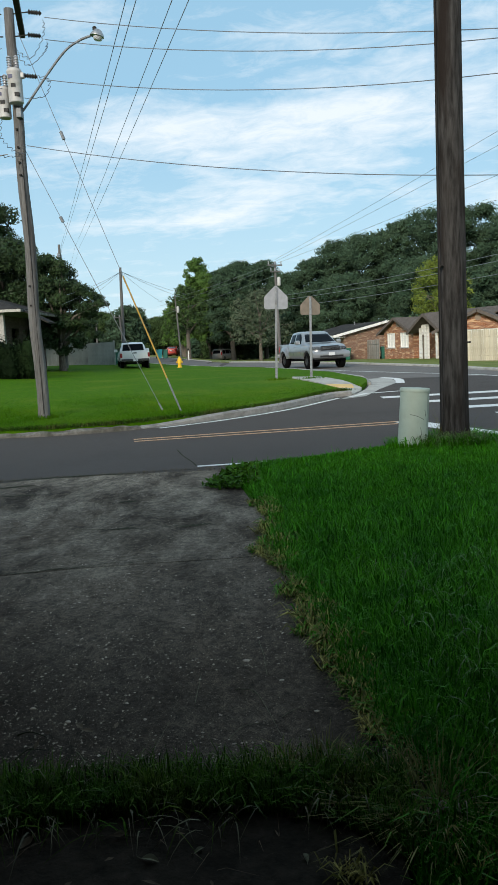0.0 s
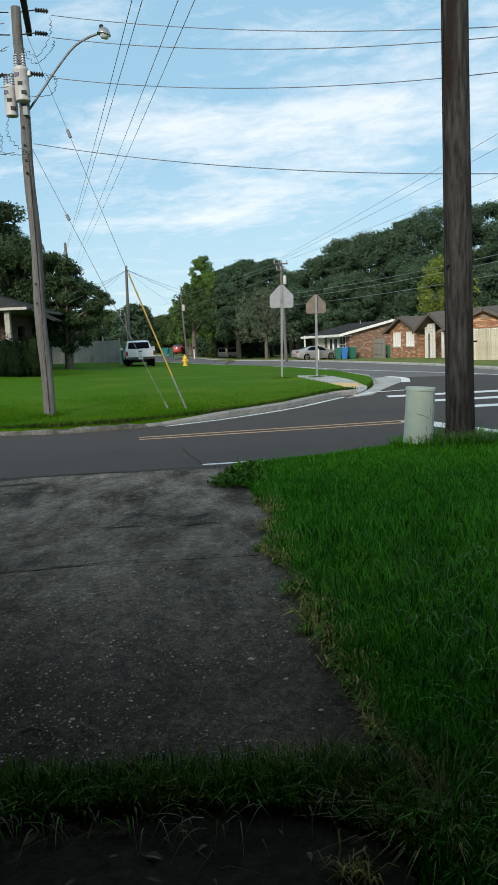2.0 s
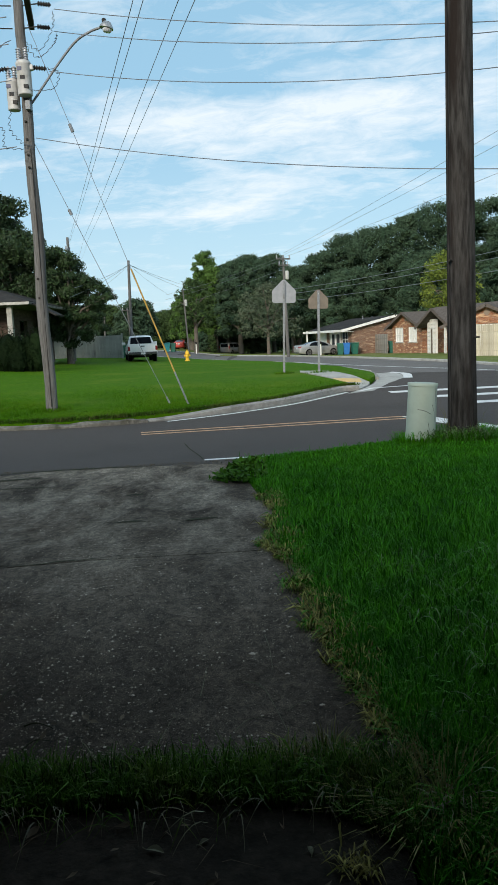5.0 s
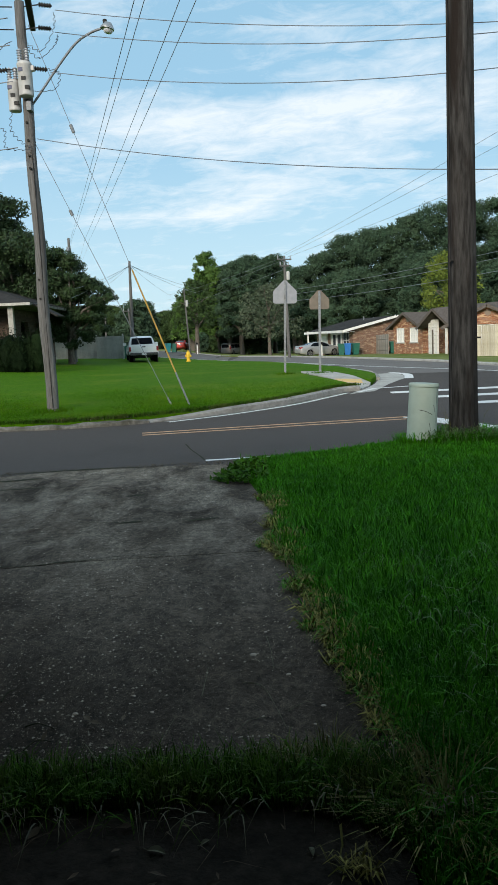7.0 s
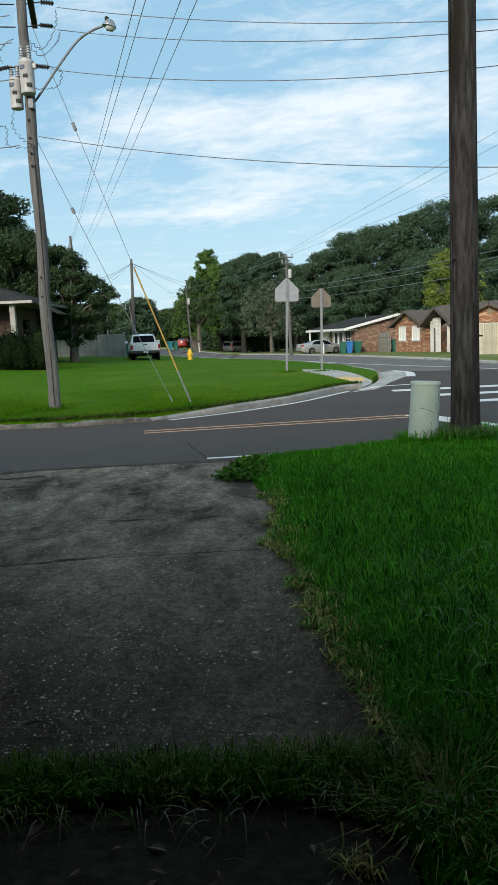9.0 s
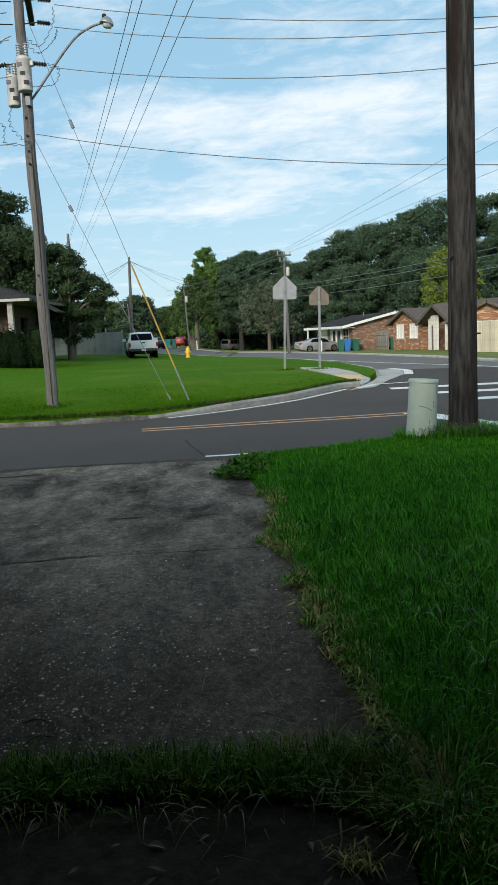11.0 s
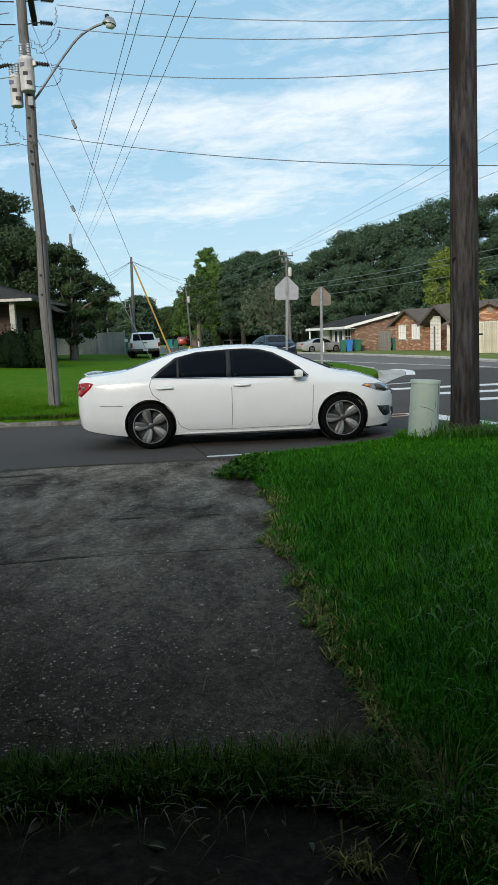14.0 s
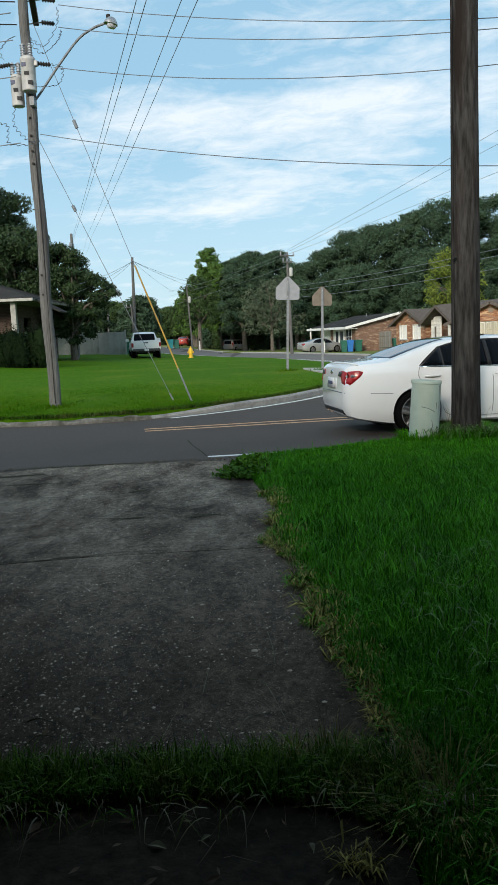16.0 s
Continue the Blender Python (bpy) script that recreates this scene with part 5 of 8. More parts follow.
def panel_fence():
    """Smooth pale panel fence between the western house and the white pickup."""
    t = thing("panel_fence", "pale grey panel fence behind the lawn", "fence")
    a, b = Vector((-22.0, 61.5)), Vector((-9.62, 59.0))
    n = 6
    for i in range(n):
        p, q = a.lerp(b, i / n), a.lerp(b, (i + 1) / n)
        ang = math.degrees(math.atan2((q - p).y, (q - p).x))
        L = (q - p).length
        z = ground_z(p.x, p.y) + 0.1
        for k in range(8):
            o = part("plank", boxbm(L * k / 8, L * (k + 1) / 8 - 0.012, 0.0, 0.03, 0, 1.72), M["fence_panel"], t)
            o.matrix_local = Matrix.Translation((p.x, p.y, z - 0.05)) @ pose(0, 0, 0, 0, 0, ang)
        part("post", boxbm(-0.06, 0.06, -0.03, 0.09, -0.2, 1.8, Matrix.Translation((p.x, p.y, z))), M["fence_panel"], t)
    part("post", boxbm(-0.06, 0.06, -0.03, 0.09, -0.2, 1.8, Matrix.Translation((b.x, b.y, z))), M["fence_panel"], t)


panel_fence()


def house_west():
    """Low house at the western edge: hip roof, porch with white columns, hedge before it. Seen from its corner."""
    t = thing("house", "shaded low house with a hip roof and white porch columns", "house", Matrix.Translation((-11.45, 38.0, ground_z(-12, 38) + 0.45)))
    E = 2.75
    wall_with("front_wall", 14, E, 0.2, [(9.5, 11.3, 0.8, 2.2), (5.0, 6.0, 0, 2.1)], M["brick_shaded"], t, pose(-15, 1.8, 0))
    wall_with("side_wall", 9, E, 0.2, [(2, 3.4, 0.9, 2.1)], M["brick_shaded"], t, pose(-0.8, 1.8, 0, 0, 0, 90))
    wall_with("side_wall", 9, E, 0.2, [], M["brick_shaded"], t, pose(-14.8, 2.0, 0, 0, 0, 90))
    part("window", boxbm(-5.5, -3.7, 1.86, 1.9, 0.8, 2.2), M["glass_house"], t)
    part("door", boxbm(-10, -9, 1.86, 1.9, 0, 2.1), M["dark"], t)
    x0, x1, y0, y1, z, r = -16, 0.95, -0.5, 12.0, E, 2.0
    roof_slab("roof", (x0, y0, z), (x1, y0, z), (x1 - 6.2, (y0 + y1) / 2, z + r), (x0 + 6.2, (y0 + y1) / 2, z + r), 0.1, M["shingle"], t, "dark shingle roof slope")
    roof_slab("roof", (x1, y0, z), (x1, y1, z), (x1 - 6.2, (y0 + y1) / 2, z + r), (x1 - 6.2, (y0 + y1) / 2, z + r - 0.001), 0.1, M["shingle"], t, "dark shingle roof slope")
    roof_slab("roof", (x1, y1, z), (x0, y1, z), (x0 + 6.2, (y0 + y1) / 2, z + r), (x1 - 6.2, (y0 + y1) / 2, z + r), 0.1, M["shingle"], t, "dark shingle roof slope")
    part("soffit", boxbm(x0, x1, y0, y1, z - 0.05, z - 0.02), M["concrete_dirty"], t)
    part("fascia", boxbm(x0, x1 + 0.03, y0 - 0.03, y0, z - 0.06, z + 0.07), M["concrete"], t, "pale eave gutter")
    part("fascia", boxbm(x1, x1 + 0.03, y0, y1, z - 0.06, z + 0.07), M["concrete_dirty"], t, "grey eave board")
    roof_slab("side_roof", (2.15, -0.1, z - 0.66), (2.15, 1.4, z - 0.66), (x1 + 0.04, 1.4, z - 0.03), (x1 + 0.04, -0.1, z - 0.03), 0.07, M["shingle"], t, "dark lean-to roof beside the house")
    for x in (-9.0, -5.1, -0.12):
        c = part("porch_column", boxbm(x - 0.13, x + 0.13, -0.16, 0.10, 0.1, E - 0.05, bevel=0.02), M["column_shaded"], t, "white square porch column darkened for shade")
        part("column_base", boxbm(x - 0.22, x + 0.22, -0.25, 0.19, 0.0, 0.2), M["concrete"], c)
    part("porch_slab", boxbm(-15, 0.3, -0.4, 1.8, -0.7, 0.06), M["concrete_dirty"], t)


house_west()


def carport():
    """An unseen shelter round the camera, added to shade the foreground: brick walls on three sides, wings to both
    sides, a low roof.
    """
    for name, b in (("wall_south", (-2.2, 2.0, -5.8, -5.55, -0.1, 2.6)), ("wall_east", (1.75, 2.0, -5.55, 3.4, -0.1, 2.6)), ("wall_west", (-2.2, -1.95, -5.55, 4.0, -0.1, 2.6)), ("wall_north", (-1.95, -1.12, 2.1, 2.3, -0.1, 2.6)), ("wall_north_east", (1.15, 1.75, 2.1, 2.3, -0.1, 2.6))):
        tagged(uv_box(part(name, boxbm(*b), M["brick_brown"])), "unseen brown brick carport wall that shades the foreground", "wall", "", "structure")
    tagged(part("ceiling", boxbm(-2.4, 2.2, -6.2, 2.1, 2.50, 2.62), M["brick_brown"]), "unseen flat carport ceiling that dims the foreground", "ceiling", "", "structure")
    t = thing("roof", "unseen dark shingle roof that casts shade over the lawn", "roof", kind="structure")
    # ridge height and width set how far the added shade reaches
    roof_slab("slope", (-24, 2.15, 2.64), (14, 2.15, 2.64), (14, -4.5, 5.8), (-24, -4.5, 5.8), 0.1, M["shingle"], t)
    roof_slab("slope", (14, -11, 2.64), (-24, -11, 2.64), (-24, -4.5, 6.6), (14, -4.5, 6.6), 0.1, M["shingle"], t)


carport()

# ---- trees ----
def leaf_cloud(centres, count, size, seed, fill=0.55):
    """Three-cornered leaf sprays spread over the shells of many ellipsoid clumps: arrays of vertices and faces."""
    rg = np.random.default_rng(seed)
    C = np.array([c[:3] for c in centres])
    Rr = np.array([c[3:6] for c in centres])
    area = (Rr[:, 0] * Rr[:, 2])
    idx = rg.choice(len(C), count, p=area / area.sum())
    d = rg.normal(size=(count, 3))
    d /= np.linalg.norm(d, axis=1)[:, None]
    rad = fill + (1.04 - fill) * rg.random(count) ** 0.5
    rad *= 1 + 0.16 * rg.normal(size=count)
    p = C[idx] + d * Rr[idx] * rad[:, None]
    nrm = d + 0.7 * rg.normal(size=(count, 3))
    nrm[:, 2] += 0.3
    nrm /= np.linalg.norm(nrm, axis=1)[:, None]
    a = np.cross(nrm, rg.normal(size=(count, 3)))
    a /= np.linalg.norm(a, axis=1)[:, None]
    b = np.cross(nrm, a)
    s = size * (0.55 + 0.9 * rg.random(count))[:, None]
    a, b = a * s, b * s * 0.55
    v = np.stack([p - a - b * 0.5, p + a * 0.2 - b, p + a + b * 0.8], 1).reshape(-1, 3)
    f = np.arange(count * 3).reshape(-1, 3)
    return v, f


def quads(name, v, f, mat, parent=None):
    me = bpy.data.meshes.new(name)
    n, k = len(f), f.shape[1]
    me.vertices.add(len(v))
    me.vertices.foreach_set("co", np.ascontiguousarray(v, dtype=np.float32).ravel())
    me.loops.add(n * k)
    me.loops.foreach_set("vertex_index", np.ascontiguousarray(f, dtype=np.int32).ravel())
    me.polygons.add(n)
    me.polygons.foreach_set("loop_start", np.arange(0, n * k, k, dtype=np.int32))
    me.update(calc_edges=True)
    me.materials.append(mat)
    ob = new(name, me)
    if parent is not None:
        ob.parent = parent
    return ob


def blob_core(name, centres, mat, parent, shrink=0.72):
    """Solid cores that close a crown; trees colour them dark for the shade inside."""
    bm = bmesh.new()
    for c in centres:
        r = bmesh.ops.create_icosphere(bm, subdivisions=2, radius=1)
        for v in r["verts"]:
            q = v.co * (1 + 0.35 * noise.noise(v.co * 2.2 + Vector(c[:3])))
            v.co = Vector((c[0] + q.x * c[3] * shrink, c[1] + q.y * c[4] * shrink, c[2] + q.z * c[5] * shrink))
    return part(name, bm, mat, parent)


def tree(x, y, top, width, seed, mat, base=0.28, n_leaf=5000, leaf=0.42, label="", trunk=0.35, core=True, forks=5, trunk_mat=None, group="", sprays=()):
    """A tapered trunk with limbs and a crown of leaf clumps; top is the height of its tip above the eye's ground level."""
    rg = random.Random(seed)
    z0 = ground_z(x, y)
    h = top - z0
    t = thing("tree", label or "broad dark green leafy tree", "tree", Matrix.Translation((x, y, z0)), group)
    cl = []
    zb = h * base
    n = 130
    for i in range(n):
        u = (i + 0.5) / n
        zz = zb + (h - zb) * (0.08 + 0.88 * u ** 0.9)
        rad = width / 2 * math.sqrt(max(0.05, 1 - (max(0, (u - 0.35)) / 0.66) ** 2)) * rg.uniform(0.78, 1.12)
        a, q = i * 2.4 + rg.uniform(-0.5, 0.5), rad * (rg.uniform(0.70, 0.98) if i % 3 else rg.uniform(0.3, 0.6))
        r = width * 0.078 * rg.uniform(0.55, 1.6)
        zr = r * rg.uniform(0.55, 0.85)
        cl.append((q * math.cos(a), q * math.sin(a), min(zz, h - zr), r, r, zr))
    if sprays:
        cl = [(dx + 0.3 * rg.uniform(-r, r), rg.uniform(-1.4, 1.4), zz + 0.3 * rg.uniform(-r, r), r * rg.uniform(0.35, 0.7), r * rg.uniform(0.4, 0.8), r * rg.uniform(0.25, 0.5)) for dx, zz, r in sprays for k in range(7)]
    trunk_top = h * (base + 0.25)
    bm = bmesh.new()
    lean = Vector((rg.uniform(-0.4, 0.4), 0, 0))
    tube(bm, [(0, 0, -0.3), (0, 0, 0.3), tuple(lean * 0.5 + Vector((0, 0, trunk_top * 0.6))), tuple(lean + Vector((0, 0, trunk_top)))], [trunk * 1.35, trunk, trunk * 0.75, trunk * 0.5], 10)
    part("trunk", bm, trunk_mat or M["bark"], t, "", True)
    for i in range(forks):
        c = Vector(cl[(i * 11 + 12) % len(cl)][:3])
        s = lean * 0.6 + Vector((0, 0, trunk_top * rg.uniform(0.55, 0.95)))
        mid = s.lerp(c, 0.5) + Vector((rg.uniform(-.4, .4), rg.uniform(-.4, .4), h * 0.04))
        part("limb", tubebm([s, mid, c], [trunk * 0.45, trunk * 0.28, trunk * 0.12], 7), trunk_mat or M["bark"], t, "", True)
    cr = quads("crown", *leaf_cloud(cl, n_leaf, leaf, seed), mat, t)
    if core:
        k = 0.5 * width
        blob_core("foliage_core", [(0, 0, zb + (h - zb) * 0.40, k * 0.66, k * 0.66, (h - zb) * 0.34)] + [c for c in cl[::4]], M["inner_shade"], t, 0.70)
    return t


# the wood behind the houses, as separate big trees: x, y, top, width, tint
WOOD_EAST = [
    (-3.0, 121, 13.2, 10, 'd'), (0.6, 124, 14.8, 9, 'd'), (4.2, 126, 15.0, 9, 'd'), (8.2, 122, 12.6, 9, 'd'), (11.5, 118, 14.0, 9, 'd'), (14.5, 114, 16.1, 10, 'd'), (18.5, 112, 16.6, 12, 'd'), (22.5, 108, 17.7, 11, 'd'),
    (26.5, 104, 18.6, 12, 'd'), (30.5, 100, 18.0, 12, 'd'), (34.5, 96, 16.2, 12, 'd'), (39, 92, 19.0, 12, 'd'), (6.5, 108, 9.0, 8, 'd'), (14.0, 100, 10.0, 9, 'd'), (22.0, 92, 11.0, 9, 'd'), (30.0, 84, 10.5, 9, 'd')]
WOOD_WEST = [(-9.5, 128, 9.1, 7, 'm'), (-13.0, 132, 7.0, 8, 'm'), (-17.0, 138, 7.0, 8, 'd'), (-21.0, 140, 7.5, 8, 'd'), (-25.5, 142, 8.8, 9, 'm'), (-30, 140, 8.9, 10, 'd'),
             (-36, 138, 9.1, 11, 'd'), (-1.0, 112, 13.0, 8, 'd'), (44, 84, 18.0, 12, 'd'), (-8.0, 112, 9.0, 6, 'l'), (-6.1, 116, 14.9, 5.4, 'l'), (-6.6, 117, 12.0, 5.4, 'l'), (-4.6, 114, 12.6, 5.0, 'l')]
for i, (x, y, top, w, k) in enumerate(WOOD_EAST + WOOD_WEST):
    tree(x, y, top + 0.1, w, 100 + i, {"d": M["leaf_dark"], "m": M["leaf_mid"], "l": M["leaf_light"]}[k], 0.14, 33000 if w > 6.5 else 15000, 0.165,
         "tall light green tree at the edge of the wood" if k == "l" else "large dark green tree in the wood behind the houses", 0.4, True, 3, None, "trees of the wood")
tree(2.6, 98, 8.6, 8.5, 301, M["leaf_grey"], 0.22, 4200, 0.20, "thin greyish tree with visible branches", 0.25, False, 12, M["bark"])
tree(-6.4, 96, 9.2, 5.0, 302, M["leaf_mid"], 0.30, 3000, 0.22, "sparse tree with a pale leaning trunk", 0.3, False, 8)
tree(19.8, 76, 9.3, 6.0, 303, M["leaf_yellow"], 0.30, 8000, 0.14, "bright yellow-green tree above the roofs", 0.2, False, 6)
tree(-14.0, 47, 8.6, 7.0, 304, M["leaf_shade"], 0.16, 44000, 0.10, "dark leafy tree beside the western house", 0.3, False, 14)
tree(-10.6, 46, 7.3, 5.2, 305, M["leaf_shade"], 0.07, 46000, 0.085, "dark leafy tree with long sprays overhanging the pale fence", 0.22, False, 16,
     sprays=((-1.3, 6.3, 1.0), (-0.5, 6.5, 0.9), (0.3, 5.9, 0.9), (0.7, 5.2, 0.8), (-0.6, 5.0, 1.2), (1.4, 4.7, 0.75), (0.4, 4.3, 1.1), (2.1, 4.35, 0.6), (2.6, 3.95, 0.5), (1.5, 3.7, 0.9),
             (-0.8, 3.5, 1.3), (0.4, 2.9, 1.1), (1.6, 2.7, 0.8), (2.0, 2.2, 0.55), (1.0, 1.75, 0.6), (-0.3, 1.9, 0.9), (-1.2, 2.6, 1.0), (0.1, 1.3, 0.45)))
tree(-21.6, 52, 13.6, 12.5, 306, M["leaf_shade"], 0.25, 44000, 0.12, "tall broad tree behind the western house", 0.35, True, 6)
tree(-12.8, 90, 6.8, 5.5, 307, M["leaf_dark"], 0.2, 5000, 0.22, "small dark tree behind the pickup", 0.25, True, 4)


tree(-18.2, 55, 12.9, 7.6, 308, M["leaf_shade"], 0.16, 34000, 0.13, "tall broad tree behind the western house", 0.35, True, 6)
for i in range(17):
    tree(-42 + 6.0 * i, 137 - 0.5 * max(0, i - 6) * 2.2 + 3 * math.sin(i * 2.1), 3.6 + 0.9 * math.sin(i * 1.7), 8.5, 400 + i, M["leaf_dark"], 0.0, 3500, 0.30, "low dark shrub at the foot of the wood", 0.12, True, 2, None, "shrubs under the wood")
for i, (x, y, top, w) in enumerate(((-6.6, 109.5, 2.9, 2.0), (-5.4, 110.0, 2.4, 1.8), (-4.6, 123.0, 3.4, 3.6), (-2.6, 124.0, 3.8, 4.0), (-0.2, 123.5, 3.2, 3.8), (2.0, 122.5, 3.6, 3.6))):
    tree(x, y, top, w, 430 + i, M["leaf_mid"] if i % 3 == 1 else M["leaf_dark"], 0.0, 3200, 0.20, "leafy shrub before the trunks of the wood", 0.08, True, 2, None, "shrubs under the wood")


def hedge():
    t = thing("hedge", "dark clipped hedge before the western house", "hedge")
    cl = [(-18 + 0.42 * i, 35.2 + 0.2 * math.sin(i * 1.7), ground_z(-12, 36) + 0.72 + 0.1 * math.sin(i * 2.3), 0.5, 0.6, 1.0) for i in range(21)]
    blob_core("foliage_core", cl, M["hedge"], t, 0.9)
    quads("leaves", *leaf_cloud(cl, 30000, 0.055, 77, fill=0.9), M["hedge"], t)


hedge()

# ---- vehicles ----
def catmull(tab, x):
    """Smooth value from rows (x, value), x rising."""
    n = len(tab)
    if x <= tab[0][0]:
        return tab[0][1]
    if x >= tab[-1][0]:
        return tab[-1][1]
    for i in range(n - 1):
        if tab[i][0] <= x <= tab[i + 1][0]:
            break
    (x1, y1), (x2, y2) = tab[i], tab[i + 1]
    m = (y2 - y1) / (x2 - x1)
    m0 = m if i == 0 else (y2 - tab[i - 1][1]) / (x2 - tab[i - 1][0])
    m1 = m if i == n - 2 else (tab[i + 2][1] - y1) / (tab[i + 2][0] - x1)
    if m0 * m <= 0:
        m0 = 0
    if m1 * m <= 0:
        m1 = 0
    m0, m1 = max(-3 * abs(m), min(3 * abs(m), m0)), max(-3 * abs(m), min(3 * abs(m), m1))
    h = x2 - x1
    t = (x - x1) / h
    return (2 * t ** 3 - 3 * t * t + 1) * y1 + (t ** 3 - 2 * t * t + t) * h * m0 + (-2 * t ** 3 + 3 * t * t) * y2 + (t ** 3 - t * t) * h * m1


def loft(top, bottom, half, belt, xs, roof_w=0.66, crown=0.03, tall=0.40):
    """A closed car body: rows for roof line, floor line, half width and shoulder line along x."""
    bm = bmesh.new()
    rings = []
    for x in xs:
        zt, zb, w = catmull(top, x), catmull(bottom, x), catmull(half, x)
        zs = min(catmull(belt, x), zt - 0.07)
        tg = min(1.0, max(0.0, (zt - zs - 0.07) / tall))
        w2 = w * (0.90 + (roof_w - 0.90) * tg)
        ctl = [(0.0, zb), (0.80 * w, zb), (0.93 * w, zb + 0.03), (0.975 * w, zb + 0.12), (0.995 * w, zb + 0.28 * (zs - zb)), (w, zb + 0.5 * (zs - zb)),
               (0.995 * w, zb + 0.72 * (zs - zb)), (0.975 * w, zb + 0.9 * (zs - zb)), (0.95 * w, zs)]
        for q in (0.12, 0.35, 0.6, 0.82):
            ctl.append(((0.945 * w) * (1 - q) + w2 * q + 0.018 * tg * math.sin(math.pi * q), zs + (zt - zs - 0.035 - 0.02 * tg) * q))
        ctl += [(w2 * 0.985, zt - 0.035 - 0.01 * tg), (w2 * 0.93, zt - 0.018 - crown * 0.4), (w2 * 0.75, zt - crown * 0.35), (w2 * 0.4, zt - crown * 0.1), (0.0, zt)]
        pts = [(x, -y, z) for y, z in ctl] + [(x, y, z) for y, z in ctl[-2:0:-1]]
        rings.append([bm.verts.new(p) for p in pts])
    n = len(rings[0])
    for r, s in zip(rings, rings[1:]):
        for k in range(n):
            bm.faces.new((r[k], r[(k + 1) % n], s[(k + 1) % n], s[k]))
    bm.faces.new(rings[0][::-1])
    bm.faces.new(rings[-1])
    return bm


def cut_wells(body, wells):
    """Cut wheel wells (x, z, radius, inner y, outer y) out of a body for good."""
    cuts = []
    for x, z, r, y0, y1 in wells:
        for s in (-1, 1):
            bm = bmesh.new()
            lathe(bm, [(r, y0), (r, y1)], 32, pose(x, 0, z, 90 * -s, 0, 0))
            c = part("cutter", bm, M["black"])
            m = body.modifiers.new("well", "BOOLEAN")
            m.object, m.operation, m.solver = c, "DIFFERENCE", "EXACT"
            cuts.append(c)
    bpy.context.view_layer.update()
    ev = body.evaluated_get(bpy.context.evaluated_depsgraph_get())
    me = bpy.data.meshes.new_from_object(ev)
    body.modifiers.clear()
    body.data = me
    me.shade_smooth()
    me.set_sharp_from_angle(angle=radians(38))
    for c in cuts:
        bpy.data.objects.remove(c)


def tree_of(ob):
    bm = bmesh.new()
    bm.from_mesh(ob.data)
    t = BVHTree.FromBMesh(bm)
    bm.free()
    return t


def panel(name, bvh, outline, way, mat, parent, off=0.004, step=0.09, label="", both=True, skirt=0.012, smooth=True):
    """A fitted panel: an outline seen along x, y or z is laid on the body. y: outline in x, z (and mirrored); z: in x, y; x: in y, z from the front, -x: from the back."""
    v, f = fill(outline, step)
    made = []
    for s in ((-1, 1) if way == "y" and both else (-1,)):
        bm, vs = bmesh.new(), []
        for p in v:
            if way == "y":
                o, d = Vector((p.x, s * 3, p.y)), Vector((0, -s, 0))
            elif way == "z":
                o, d = Vector((p.x, p.y, 4)), Vector((0, 0, -1))
            else:
                k = 1 if way == "x" else -1
                o, d = Vector((k * 6, p.x, p.y)), Vector((-k, 0, 0))
            h, nrm, *_ = bvh.ray_cast(o, d)
            if h is None:
                h, nrm, *_ = bvh.find_nearest(o + d * 2.2)
            if nrm.dot(d) > 0:
                nrm = -nrm
            vs.append(bm.verts.new(h - d * off + nrm * off * 0.3))
        for t in f:
            try:
                bm.faces.new([vs[i] for i in t])
            except ValueError:
                pass
        bmesh.ops.recalc_face_normals(bm, faces=bm.faces)
        if sum((fc.normal for fc in bm.faces), Vector()).dot(d) > 0:
            bmesh.ops.reverse_faces(bm, faces=bm.faces)
        rim = [e for e in bm.edges if e.is_boundary]
        ex = bmesh.ops.extrude_edge_only(bm, edges=rim)
        for w in [g for g in ex["geom"] if isinstance(g, bmesh.types.BMVert)]:
            w.co += d * skirt
        me = bpy.data.meshes.new(name)
        bm.to_mesh(me)
        bm.free()
        me.materials.append(mat)
        if smooth:
            me.shade_smooth()
        ob = new(name, me)
        ob.parent = parent
        if label:
            tagged(ob, label)
        made.append(ob)
    return made


def strip(line, w):
    return ribbon(line, -w / 2, w / 2)


